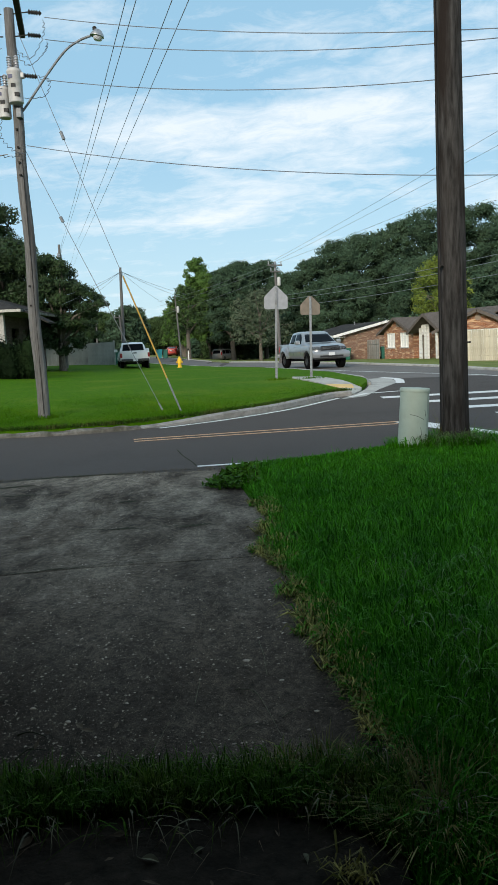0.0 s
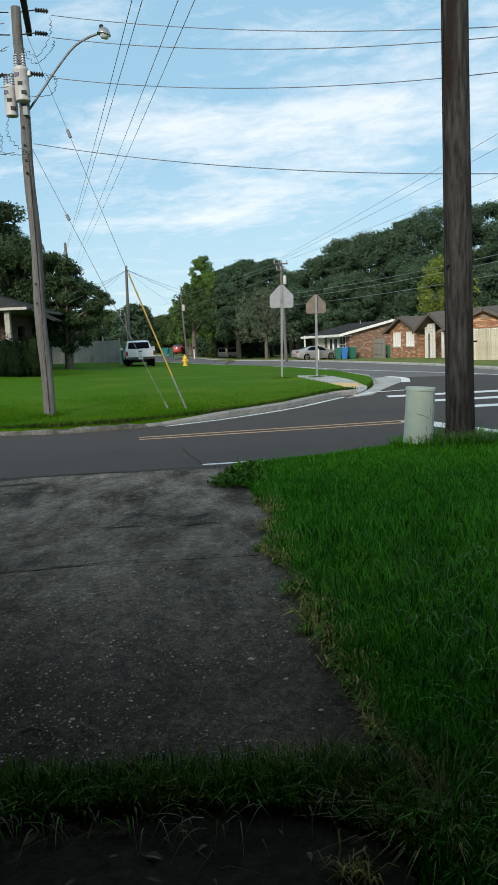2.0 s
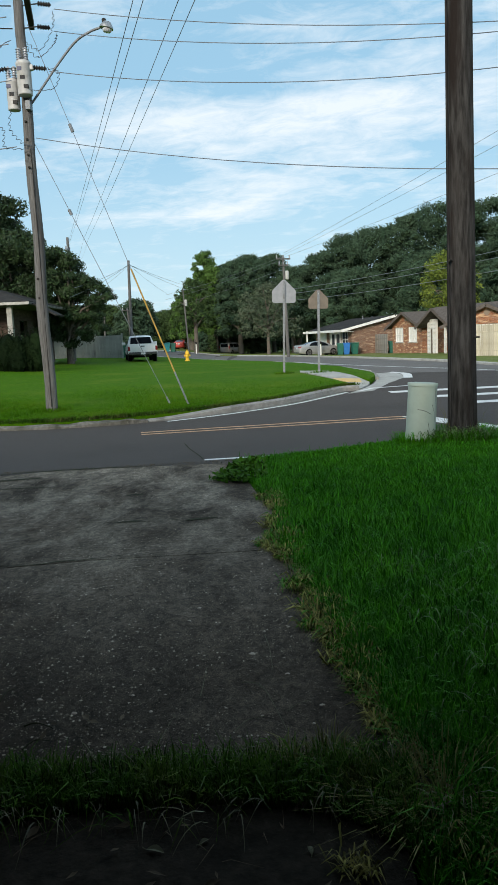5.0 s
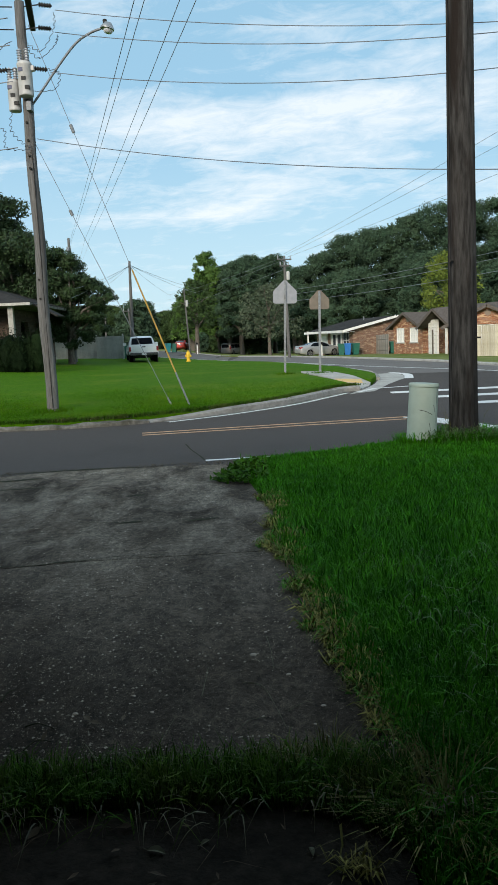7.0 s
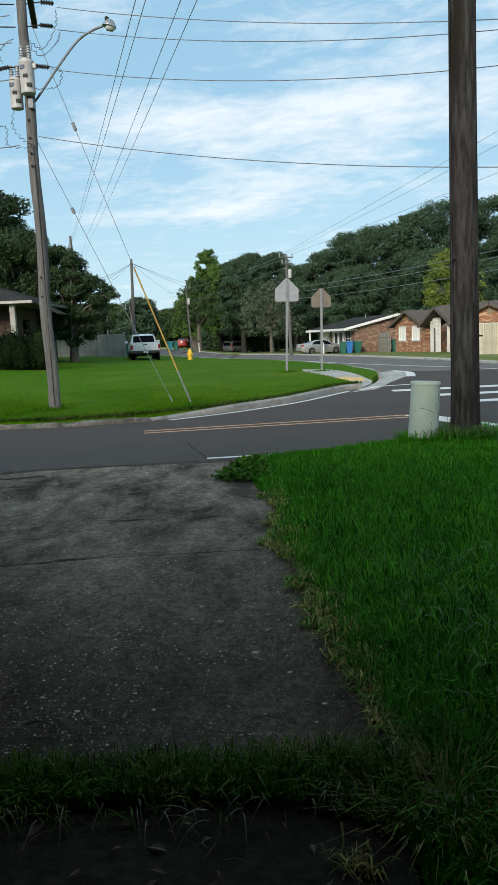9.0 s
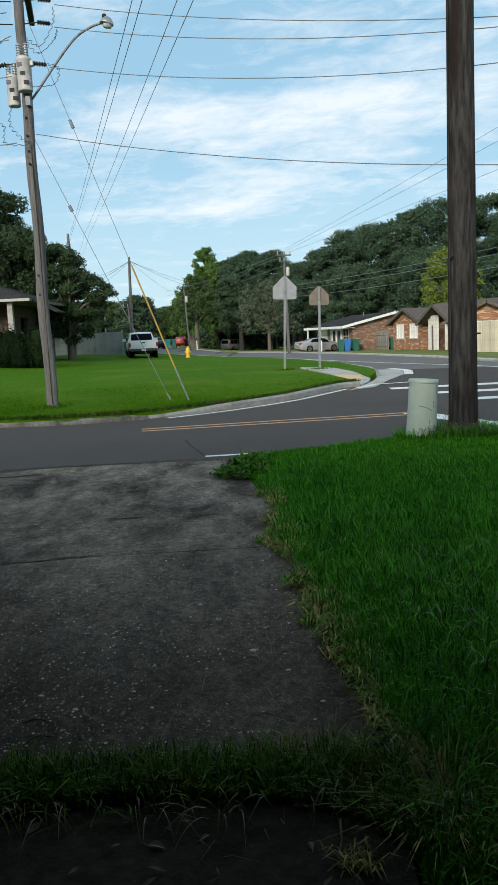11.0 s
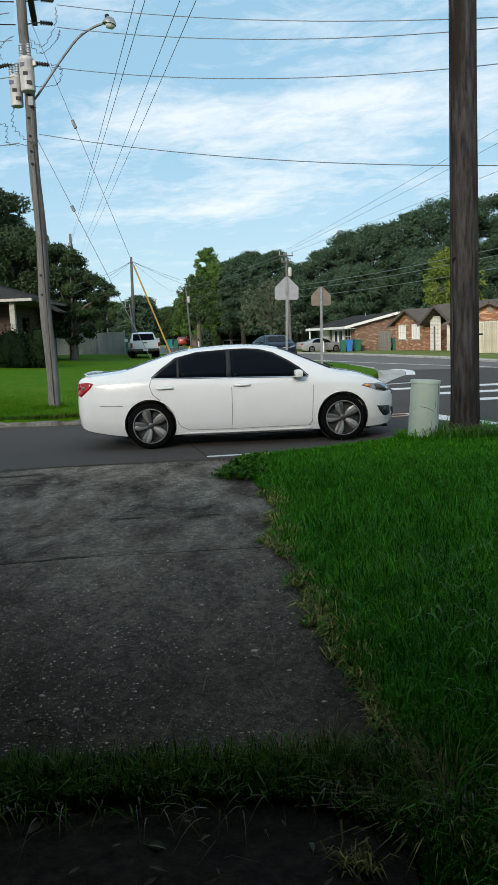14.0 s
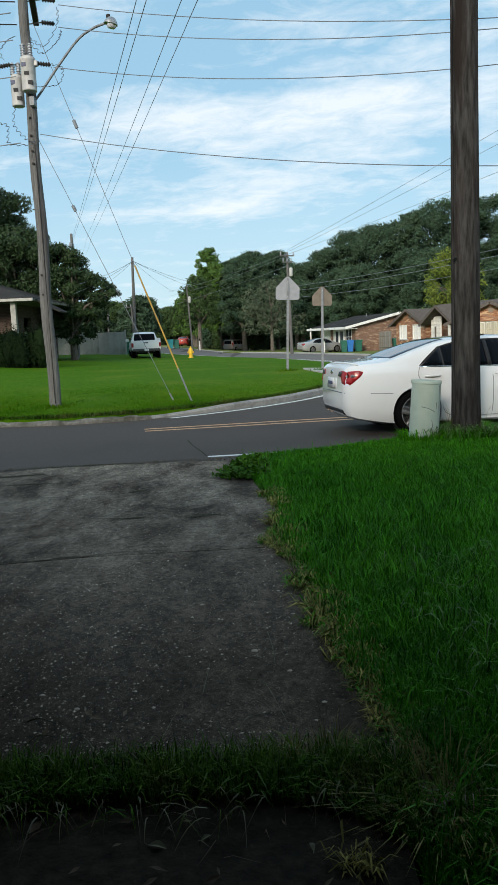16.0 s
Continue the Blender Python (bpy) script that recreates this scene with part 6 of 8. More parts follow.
def wheel(parent, x, y, z, r, width, side, rim_r, style):
    """A wheel whose axle lies along y; side is -1 on the right-hand side of the vehicle."""
    w = part("wheel", lathebm([(rim_r * 0.98, -width * 0.40), (rim_r * 1.03, -width * 0.5), (r * 0.9, -width * 0.52), (r * 0.975, -width * 0.44), (r, -width * 0.3), (r, width * 0.3), (r * 0.975, width * 0.44),
                               (r * 0.9, width * 0.52), (rim_r * 1.03, width * 0.5), (rim_r * 0.98, width * 0.40)], 40, pose(0, 0, 0, 90 * -side, 0, 0), False), M["rubber"], parent, "black rubber tyre on an alloy rim", True)
    w.location = (x, y, z)
    o = width * 0.42
    rim = part("rim", lathebm([(rim_r * 0.99, -width * 0.4), (rim_r, o), (rim_r * 1.02, o + 0.012), (rim_r * 0.965, o + 0.014), (rim_r * 0.93, o - 0.01), (rim_r * 0.9, -width * 0.1), (0.02, -width * 0.1)], 40, pose(0, 0, 0, 90 * -side, 0, 0)),
               M["alloy_dark"] if style != "dark" else M["black"], w, "", True)
    twin = style == "sedan"
    for k, fork in [(k, fork) for k in range(5) for fork in ((-1, 1) if twin else (0,))]:
        bm = bmesh.new()
        a, b = rim_r * 0.15, rim_r * 0.96
        rows = []
        for u in (0.0, 0.25, 0.5, 0.75, 1.0):
            r_, hz = a + (b - a) * u, o - 0.030 + 0.030 * math.sin(u * math.pi * 0.55)
            hw = (0.014 + 0.026 * math.sin(u * 2.5)) if twin else 0.05 + 0.01 * u
            c = fork * (0.008 + 0.020 * u) - (0.020 * u * u if twin else 0.0)
            rows.append([bm.verts.new((r_, c + y, hz + z)) for y, z in ((-hw, -0.05), (-hw, -0.010), (-hw * 0.45, 0), (hw * 0.45, 0), (hw, -0.010), (hw, -0.05))])
        for p, q in zip(rows, rows[1:]):
            for i in range(5):
                bm.faces.new((p[i], q[i], q[i + 1], p[i + 1]))
        bm.faces.new(rows[0])
        bm.faces.new(rows[-1])
        bmesh.ops.transform(bm, verts=bm.verts, matrix=pose(0, 0, 0, 90 * -side, 0, 0) @ pose(0, 0, 0, 0, 0, 72 * k + 18))
        part("spoke", bm, (M["alloy_face"] if fork > 0 else M["alloy_mid"]) if twin else M["alloy_dark"], w)
    if twin:
        part("rim_lip", lathebm([(rim_r * 0.955, o + 0.010), (rim_r * 0.965, o + 0.019), (rim_r * 0.995, o + 0.019), (rim_r * 1.01, o + 0.010)], 40, pose(0, 0, 0, 90 * -side, 0, 0), False), M["alloy_face"], w, "bright machined rim edge", True)
        for k in range(5):
            part("wheel_nut", lathebm([(0.011, o - 0.030), (0.011, o - 0.012), (0.003, o - 0.010)], 8, pose(0, 0, 0, 90 * -side, 0, 0) @ pose(rim_r * 0.24 * math.cos(1.2566 * k + 0.9), rim_r * 0.24 * math.sin(1.2566 * k + 0.9), 0)), M["black"], w)
    part("hub", lathebm([(rim_r * 0.19, o - 0.06), (rim_r * 0.18, o - 0.022), (rim_r * 0.1, o - 0.014), (0.005, o - 0.014)], 18, pose(0, 0, 0, 90 * -side, 0, 0)), M["alloy_dark"], w, "", True)
    part("brake_disc", lathebm([(rim_r * 0.62, -0.01), (rim_r * 0.62, 0.01), (0.03, 0.012)], 24, pose(0, 0, 0, 90 * -side, 0, 0)), M["alloy_dark"], w)
    return w


def sedan(name, label, paint, wheel_style="sedan"):
    t = thing(name, label, "car")
    top = [(-2.42, 0.88), (-2.40, 1.00), (-2.33, 1.075), (-2.15, 1.10), (-1.85, 1.125), (-1.70, 1.15), (-1.35, 1.262), (-0.95, 1.375), (-0.55, 1.422), (-0.1, 1.438), (0.25, 1.423), (0.55, 1.372), (0.95, 1.205), (1.30, 1.055),
           (1.42, 1.02), (1.75, 0.965), (2.05, 0.875), (2.22, 0.79), (2.34, 0.70), (2.40, 0.60)]
    bottom = [(-2.42, 0.42), (-2.36, 0.30), (-2.1, 0.22), (-1.6, 0.155), (1.8, 0.15), (2.2, 0.165), (2.36, 0.22), (2.40, 0.33)]
    half = [(-2.42, 0.60), (-2.38, 0.70), (-2.28, 0.785), (-2.0, 0.855), (-1.4, 0.905), (-0.5, 0.912), (0.8, 0.912), (1.4, 0.90), (1.75, 0.865), (1.98, 0.79), (2.15, 0.68), (2.27, 0.54), (2.35, 0.40), (2.40, 0.27)]
    belt = [(-2.4, 0.98), (-1.4, 1.005), (-0.2, 0.965), (1.0, 0.93), (1.6, 0.88), (2.1, 0.78), (2.4, 0.60)]
    xs = [-2.42, -2.41, -2.39, -2.36, -2.32, -2.26, -2.18] + [-2.08 + 0.1 * i for i in range(42)] + [2.09, 2.16, 2.22, 2.27, 2.31, 2.35, 2.38, 2.40]

    def nose(x):
        return x if x < 1.5 else 1.5 + (x - 1.5) * 0.86
    top, bottom, half, belt = [[(nose(x), v) for x, v in q] for q in (top, bottom, half, belt)]
    xs = [nose(x) for x in xs]
    FX, RX, R = 1.42, -1.355, 0.332
    body = part("body", loft(top, bottom, half, belt, xs), paint, t, "", True)
    cut_wells(body, [(FX, R + 0.01, 0.372, 0.60, 1.2), (RX, R + 0.01, 0.372, 0.60, 1.2)])
    bvh = tree_of(body)
    body.data.materials.clear()
    body.data.materials.append(paint)
    for x in (FX, RX):
        for s in (-1, 1):
            part("wheel_arch", lathebm([(0.369, 0.56), (0.369, 0.80), (0.36, 0.80), (0.36, 0.56)], 28, pose(x, 0, R + 0.01, 90 * -s, 0, 0)), M["black"], t)
    # glass
    gl = M["glass_car"]
    panel("window_surround", bvh, [(0.93, 0.948), (-0.2, 0.978), (-1.30, 1.009), (-1.18, 1.116), (-0.96, 1.273), (-0.66, 1.342), (-0.2, 1.364), (0.05, 1.366), (0.235, 1.352), (0.435, 1.296), (0.635, 1.190), (0.815, 1.068)], "y", M["black"], t, 0.003, 0.08, "black window surround")
    G = panel("side_window", bvh, [(0.90, 0.955), (-0.17, 0.985), (-0.17, 1.356), (0.02, 1.361), (0.22, 1.347), (0.42, 1.291), (0.62, 1.185), (0.80, 1.065)], "y", gl, t, 0.006, 0.08, "dark tinted side window")
    panel("side_window", bvh, [(-0.24, 0.987), (-0.92, 1.005), (-0.92, 1.278), (-0.66, 1.335), (-0.40, 1.355), (-0.24, 1.357)], "y", gl, t, 0.006, 0.08, "dark tinted side window")
    panel("quarter_window", bvh, [(-0.95, 1.006), (-1.27, 1.017), (-1.16, 1.111), (-0.95, 1.264)], "y", gl, t, 0.006, 0.08, "dark tinted quarter window")
    panel("pillar_trim", bvh, [(-0.175, 0.986), (-0.235, 0.987), (-0.235, 1.357), (-0.175, 1.356)], "y", M["black"], t, 0.008, 0.08)
    lo = [(0.93, 0.945), (-0.2, 0.977), (-1.0, 0.998), (-1.30, 1.008)]
    panel("chrome_trim", bvh, strip(lo, 0.014), "y", M["chrome"], t, 0.006, 0.12, "thin chrome window trim")
    panel("window_seal", bvh, strip([(-1.31, 1.018), (-1.19, 1.120), (-0.97, 1.278), (-0.66, 1.348), (-0.2, 1.370), (0.05, 1.372), (0.24, 1.357), (0.44, 1.302), (0.64, 1.194), (0.82, 1.072), (0.94, 0.96)], 0.014), "y", M["dark"], t, 0.005, 0.12)
    panel("windscreen", bvh, [(0.52, -0.52), (0.60, 0), (0.52, 0.52), (0.9, 0.60), (1.27, 0.68), (1.34, 0.4), (1.38, 0), (1.34, -0.4), (1.27, -0.68), (0.9, -0.60)], "z", gl, t, 0.004, 0.09, "dark windscreen")
    panel("rear_window", bvh, [(-0.80, -0.49), (-0.76, 0), (-0.80, 0.49), (-1.2, 0.565), (-1.68, 0.62), (-1.74, 0.3), (-1.76, 0), (-1.74, -0.3), (-1.68, -0.62), (-1.2, -0.565)], "z", M["glass_rear"], t, 0.004, 0.09, "sloping dark rear window")
    # shut lines
    for line in ([(0.985, 0.94), (1.0, 0.80), (0.985, 0.55), (0.97, 0.30), (0.92, 0.255)], [(-0.20, 0.975), (-0.17, 0.80), (-0.175, 0.5), (-0.19, 0.25)],
                 [(-1.31, 1.005), (-1.345, 0.90), (-1.30, 0.78), (-1.20, 0.695)], [(-0.972, 0.40), (-0.92, 0.31), (-0.80, 0.255)], [(0.95, 0.25), (-0.2, 0.245), (-0.80, 0.252)],
                 [(-1.73, 0.635), (-1.9, 0.64), (-2.06, 0.645)]):
        panel("shut_line", bvh, strip(line, 0.008), "y", M["shut"], t, 0.003, 0.10)
    panel("fuel_flap_line", bvh, strip([(0.95, 0.205), (0.0, 0.20), (-0.95, 0.205)], 0.02), "y", paint, t, 0.02, 0.12)
    for x in (-0.02, -1.12):
        for s in (-1, 1):
            h, nrm, *_ = bvh.ray_cast(Vector((x, s * 3, 0.86)), Vector((0, -s, 0)))
            bm = bmesh.new()
            tube(bm, smooth3([(x - 0.115, h.y, 0.865), (x - 0.07, h.y + s * 0.035, 0.868), (x + 0.07, h.y + s * 0.035, 0.868), (x + 0.115, h.y, 0.865)], 4), 0.017, 8)
            part("door_handle", bm, paint, t, "", True)
            panel("handle_recess", bvh, [(x - 0.06, 0.845), (x + 0.05, 0.845), (x + 0.055, 0.89), (x + 0.03, 0.905), (x - 0.04, 0.905), (x - 0.065, 0.89)], "y", paint, t, 0.003, 0.05, both=False) if s < 0 else None
    for s in (-1, 1):
        m = part("mirror", boxbm(-0.05, 0.08, -0.09, 0.09, -0.055, 0.06, pose(0.76, s * 0.99, 1.0, 0, 0, -8 * s), 0.05), paint, t, "", True)
        part("mirror_foot", boxbm(0.72, 0.84, min(s * 0.8, s * 0.93), max(s * 0.8, s * 0.93), 0.945, 0.985, bevel=0.012), M["black"], m)
        part("mirror_glass", boxbm(-0.066, -0.058, -0.08, 0.08, -0.045, 0.05, pose(0.76, s * 0.99, 1.0, 0, 0, -8 * s)), M["chrome"], m)
    # front: lamps, grilles, fog lamps, bumper lip
    for s in (-1, 1):
        panel("headlight", bvh, [(s * 0.36, 0.665), (s * 0.38, 0.735), (s * 0.55, 0.775), (s * 0.72, 0.81), (s * 0.80, 0.80), (s * 0.76, 0.74), (s * 0.60, 0.675)], "x", M["lamp_head"], t, 0.006, 0.06, "clear swept-back headlight")
    panel("headlight_side", bvh, [(nose(x), z) for x, z in ((1.72, 0.785), (1.80, 0.812), (2.0, 0.80), (2.16, 0.755), (2.23, 0.70), (2.18, 0.67), (2.0, 0.70), (1.85, 0.75))], "y", M["lamp_head"], t, 0.005, 0.06, "clear swept-back headlight")
    panel("side_reflector", bvh, [(nose(x), z) for x, z in ((1.775, 0.787), (1.81, 0.800), (1.86, 0.797), (1.89, 0.762), (1.86, 0.760))], "y", M["lamp_amber"], t, 0.009, 0.06, "amber side reflector")
    panel("headlight_bezel", bvh, [(nose(x), z) for x, z in ((1.95, 0.795), (2.05, 0.785), (2.16, 0.745), (2.205, 0.70), (2.17, 0.688), (2.0, 0.718))], "y", M["lamp_dark"], t, 0.009, 0.05, "dark inner bezel of the headlight")
    panel("upper_grille", bvh, [(-0.34, 0.60), (-0.36, 0.70), (0, 0.735), (0.36, 0.70), (0.34, 0.60), (0, 0.585)], "x", M["black"], t, 0.008, 0.06, "black mesh grille")
    panel("grille_bar", bvh, strip([(-0.33, 0.655), (0, 0.675), (0.33, 0.655)], 0.022), "x", M["chrome"], t, 0.02, 0.08)
    panel("badge", bvh, [(-0.06, 0.645), (-0.06, 0.69), (0, 0.705), (0.06, 0.69), (0.06, 0.645), (0, 0.63)], "x", M["chrome"], t, 0.028, 0.05)
    panel("lower_grille", bvh, [(-0.40, 0.30), (-0.50, 0.42), (0.50, 0.42), (0.40, 0.30)], "x", M["black"], t, 0.008, 0.06, "black lower grille")
    panel("front_plate", bvh, [(-0.15, 0.46), (-0.15, 0.54), (0.15, 0.54), (0.15, 0.46)], "x", M["black"], t, 0.012, 0.1)
    panel("fog_lamp_recess", bvh, [(nose(x), z) for x, z in ((2.00, 0.478), (2.20, 0.458), (2.27, 0.45), (2.275, 0.33), (2.20, 0.310), (2.12, 0.325), (2.06, 0.39))], "y", M["black"], t, 0.006, 0.06, "black fog lamp recess")
    panel("fog_lamp", bvh, [(nose(2.15) + 0.036 * math.cos(0.785 * k), 0.402 + 0.035 * math.sin(0.785 * k)) for k in range(8)], "y", M["lamp_dark"], t, 0.010, 0.05, "round fog lamp")
    part("splitter", boxbm(1.85, 2.14, -0.50, 0.50, 0.135, 0.16, bevel=0.01), M["black"], t)
    panel("sill_skirt", bvh, [(0.98, 0.165), (0.98, 0.225), (-0.90, 0.225), (-0.90, 0.165)], "y", paint, t, 0.022, 0.15, "moulded sill skirt")
    # back: tail lamps, spoiler, plate, bumper
    panel("tail_lamp", bvh, [(-2.15, 0.965), (-2.22, 0.985), (-2.36, 0.975), (-2.42, 0.90), (-2.40, 0.79), (-2.34, 0.775), (-2.26, 0.845), (-2.19, 0.905)], "y", M["lamp_red"], t, 0.006, 0.05, "red wraparound tail lamp")
    panel("tail_lamp_strip", bvh, [(-2.26, 0.905), (-2.31, 0.928), (-2.385, 0.915), (-2.392, 0.892), (-2.31, 0.885)], "y", M["lamp_head"], t, 0.010, 0.05, "clear strip in the tail lamp")
    for s in (-1, 1):
        panel("tail_lamp_inner", bvh, [(s * 0.40, 0.90), (s * 0.42, 0.975), (s * 0.60, 0.985), (s * 0.69, 0.96), (s * 0.66, 0.78), (s * 0.58, 0.80), (s * 0.54, 0.89)], "-x", M["lamp_red"], t, 0.006, 0.05, "red wraparound tail lamp")
        panel("reversing_lamp", bvh, [(s * 0.41, 0.905), (s * 0.42, 0.965), (s * 0.56, 0.97), (s * 0.55, 0.90)], "-x", M["lamp_dark"], t, 0.012, 0.05, "smoked reversing lamp")
    bm, sp = bmesh.new(), []
    for y in [-0.72 + 0.12 * i for i in range(13)]:
        x = -2.375 + 0.16 * (abs(y) / 0.72) ** 2.2
        h, *_ = bvh.ray_cast(Vector((x + 0.05, y, 4)), Vector((0, 0, -1)))
        sp.append((x, y, h.z + 0.012))
    tube(bm, sp, 0.013, 8)
    part("spoiler", bm, paint, t, "small lip spoiler", True)
    panel("plate_recess", bvh, [(-0.27, 0.70), (-0.30, 0.87), (0.30, 0.87), (0.27, 0.70)], "-x", paint, t, 0.003, 0.08)
    pl = panel("number_plate", bvh, [(-0.155, 0.715), (-0.155, 0.865), (0.155, 0.865), (0.155, 0.715)], "-x", M["plate"], t, 0.010, 0.08, "pale number plate with a dark bar")[0]
    panel("plate_bar", bvh, [(-0.11, 0.765), (-0.11, 0.815), (0.11, 0.815), (0.11, 0.765)], "-x", M["bar_dark"], pl, 0.024, 0.08)
    panel("badge", bvh, [(-0.055, 0.93), (-0.055, 0.975), (0, 0.99), (0.055, 0.975), (0.055, 0.93), (0, 0.915)], "-x", M["chrome"], t, 0.010, 0.05)
    panel("bumper_line", bvh, strip([(-0.66, 0.655), (-0.3, 0.66), (0.3, 0.66), (0.66, 0.655)], 0.01), "-x", M["bar_dark"], t, 0.003, 0.1)
    panel("rear_valance", bvh, [(-0.62, 0.30), (-0.55, 0.40), (0.55, 0.40), (0.62, 0.30), (0.4, 0.27), (-0.4, 0.27)], "-x", M["black"], t, 0.006, 0.08, "black rear valance")
    part("underbody", boxbm(-1.75, 1.85, -0.66, 0.66, 0.135, 0.30), M["black"], t)
    for s in (-1, 1):
        part("wiper", tubebm([(1.36, s * 0.1 - 0.2, 1.06), (1.31, s * 0.1 + 0.25, 1.085)], 0.012, 6), M["black"], t)
    W = [wheel(t, x, s * 0.79, R, R, 0.215, s, 0.25, wheel_style) for x in (FX, RX) for s in (-1, 1)]
    return t, W


def pickup(name, label, paint, flare, big, k=1.0):
    """Extended-cab pickup truck; flare: bulging rear wings beside a narrow bed."""
    t = thing(name, label, "pickup truck")
    R = 0.41 if big else 0.36
    up = R - 0.36
    top = [(-0.92, 1.20), (-0.90, 1.60), (-0.86, 1.74), (-0.70, 1.80), (-0.3, 1.835), (0.3, 1.83), (0.62, 1.78), (0.75, 1.72), (1.05, 1.52), (1.38, 1.29), (1.5, 1.245), (1.9, 1.21), (2.4, 1.15), (2.62, 1.09), (2.72, 0.98), (2.76, 0.85)]
    top = [(x, z + up) for x, z in top]
    bottom = [(-0.92, 0.44 + up), (2.3, 0.44 + up), (2.6, 0.42 + up), (2.76, 0.50 + up)]
    half = [(-0.92, 0.93), (-0.8, 0.965), (0, 0.97), (1.3, 0.97), (2.2, 0.965), (2.5, 0.93), (2.66, 0.85), (2.76, 0.72)]
    belt = [(-0.92, 1.16 + up), (0.9, 1.14 + up), (1.5, 1.12 + up), (2.4, 1.05 + up), (2.76, 0.8 + up)]
    xs = [-0.92, -0.91, -0.89, -0.86, -0.8, -0.7] + [-0.6 + 0.12 * i for i in range(26)] + [2.5, 2.56, 2.62, 2.67, 2.71, 2.74, 2.76]
    FX, RX = 1.92, -1.62
    cab = part("cab", loft(top, bottom, half, belt, xs, 0.73, 0.03, 0.42), paint, t, "", True)
    cut_wells(cab, [(FX, R + 0.02, R + 0.07, 0.55, 1.2)])
    cab.data.materials.clear()
    cab.data.materials.append(paint)
    bvh = tree_of(cab)
    u = up
    gl = M["glass_car"]
    panel("side_window", bvh, [(1.02, 1.20 + u), (0.05, 1.20 + u), (0.07, 1.70 + u), (0.50, 1.71 + u), (0.68, 1.64 + u), (0.86, 1.45 + u)], "y", gl, t, 0.004, 0.1, "dark side window")
    panel("rear_side_window", bvh, [(-0.05, 1.22 + u), (-0.66, 1.23 + u), (-0.62, 1.66 + u), (-0.03, 1.70 + u)], "y", gl, t, 0.004, 0.1, "dark rear side window")
    panel("windscreen", bvh, [(0.80, -0.62), (0.84, 0), (0.80, 0.62), (1.1, 0.70), (1.36, 0.78), (1.42, 0.4), (1.44, 0), (1.42, -0.4), (1.36, -0.78), (1.1, -0.70)], "z", gl, t, 0.004, 0.1, "dark windscreen")
    panel("rear_window", bvh, [(-0.72, 1.25 + u), (-0.66, 1.70 + u), (0.66, 1.70 + u), (0.72, 1.25 + u)], "-x", gl, t, 0.006, 0.1, "dark rear cab window")
    for line in ([(1.08, 1.15 + u), (1.10, 0.85 + u), (1.06, 0.50 + u)], [(0.0, 1.19 + u), (0.0, 0.50 + u)], [(1.06, 0.49 + u), (0.0, 0.49 + u)]):
        panel("shut_line", bvh, strip(line, 0.012), "y", M["bar_dark"], t, 0.002, 0.12)
    panel("body_moulding", bvh, strip([(1.5, 0.84 + u), (-0.85, 0.84 + u)], 0.05), "y", paint, t, 0.012, 0.15)
    for s in (-1, 1):
        part("door_handle", boxbm(0.10, 0.26, s * 0.985 - 0.02, s * 0.985 + 0.02, 1.03 + u, 1.07 + u, bevel=0.01), paint, t)
        part("mirror", boxbm(-0.08, 0.10, -0.12, 0.12, -0.10, 0.10, pose(1.02, s * 1.10, 1.28 + u), 0.045), paint, t, "", True)
        panel("headlight", bvh, [(s * 0.50, 0.86 + u), (s * 0.50, 1.03 + u), (s * 0.82, 1.02 + u), (s * 0.90, 0.96 + u), (s * 0.88, 0.87 + u)], "x", M["lamp_dark"], t, 0.008, 0.08, "smoked headlight")
        panel("corner_lamp", bvh, [(2.48, 0.90 + u), (2.50, 1.03 + u), (2.68, 1.0 + u), (2.72, 0.88 + u)], "y", M["lamp_dark"], t, 0.006, 0.08, both=False) if s < 0 else None
        part("fog_lamp", lathebm([(0.06, 0), (0.06, 0.03), (0.01, 0.04)], 12, pose(2.80, s * 0.62, 0.57 + u, 0, 90, 0)), M["lamp_clear"], t)
    panel("grille_surround", bvh, [(-0.55, 0.815 + u), (-0.57, 1.0 + u), (-0.47, 1.10 + u), (0.47, 1.10 + u), (0.57, 1.0 + u), (0.55, 0.815 + u)], "x", M["chrome"], t, 0.006, 0.08, "bright grille surround")
    panel("grille", bvh, [(-0.50, 0.84 + u), (-0.52, 1.0 + u), (-0.44, 1.07 + u), (0.44, 1.07 + u), (0.52, 1.0 + u), (0.50, 0.84 + u)], "x", M["black"], t, 0.010, 0.08, "dark oval grille")
    for z in (0.93, 0.99):
        panel("grille_bar", bvh, strip([(-0.44, z + u), (0.44, z + u)], 0.018), "x", M["alloy_mid"], t, 0.022, 0.1)
    panel("badge", bvh, [(-0.09, 0.96 + u), (-0.06, 1.0 + u), (0.06, 1.0 + u), (0.09, 0.96 + u), (0.06, 0.925 + u), (-0.06, 0.925 + u)], "x", M["alloy_dark"], t, 0.03, 0.05)
    b = part("front_bumper", boxbm(2.55, 2.88, -0.97, 0.97, 0.48 + u, 0.80 + u, bevel=0.08), paint, t, "", True)
    part("bumper_intake", boxbm(2.84, 2.89, -0.60, 0.60, 0.52 + u, 0.61 + u), M["black"], b)
    part("number_plate", boxbm(2.88, 2.895, -0.15, 0.15, 0.60 + u, 0.75 + u), M["plate"], b, "pale number plate")
    # bed
    bw = 0.80 if flare else 0.95
    bm = bmesh.new()
    z0, z1 = 0.58 + u, 1.20 + u
    for s in (-1, 1):
        box(bm, -2.85, -0.95, min(s * bw, s * (bw - 0.08)), max(s * bw, s * (bw - 0.08)), z0, z1, bevel=0.03)
    box(bm, -2.83, -0.97, -bw + 0.02, bw - 0.02, z0 + 0.02, z0 + 0.12)
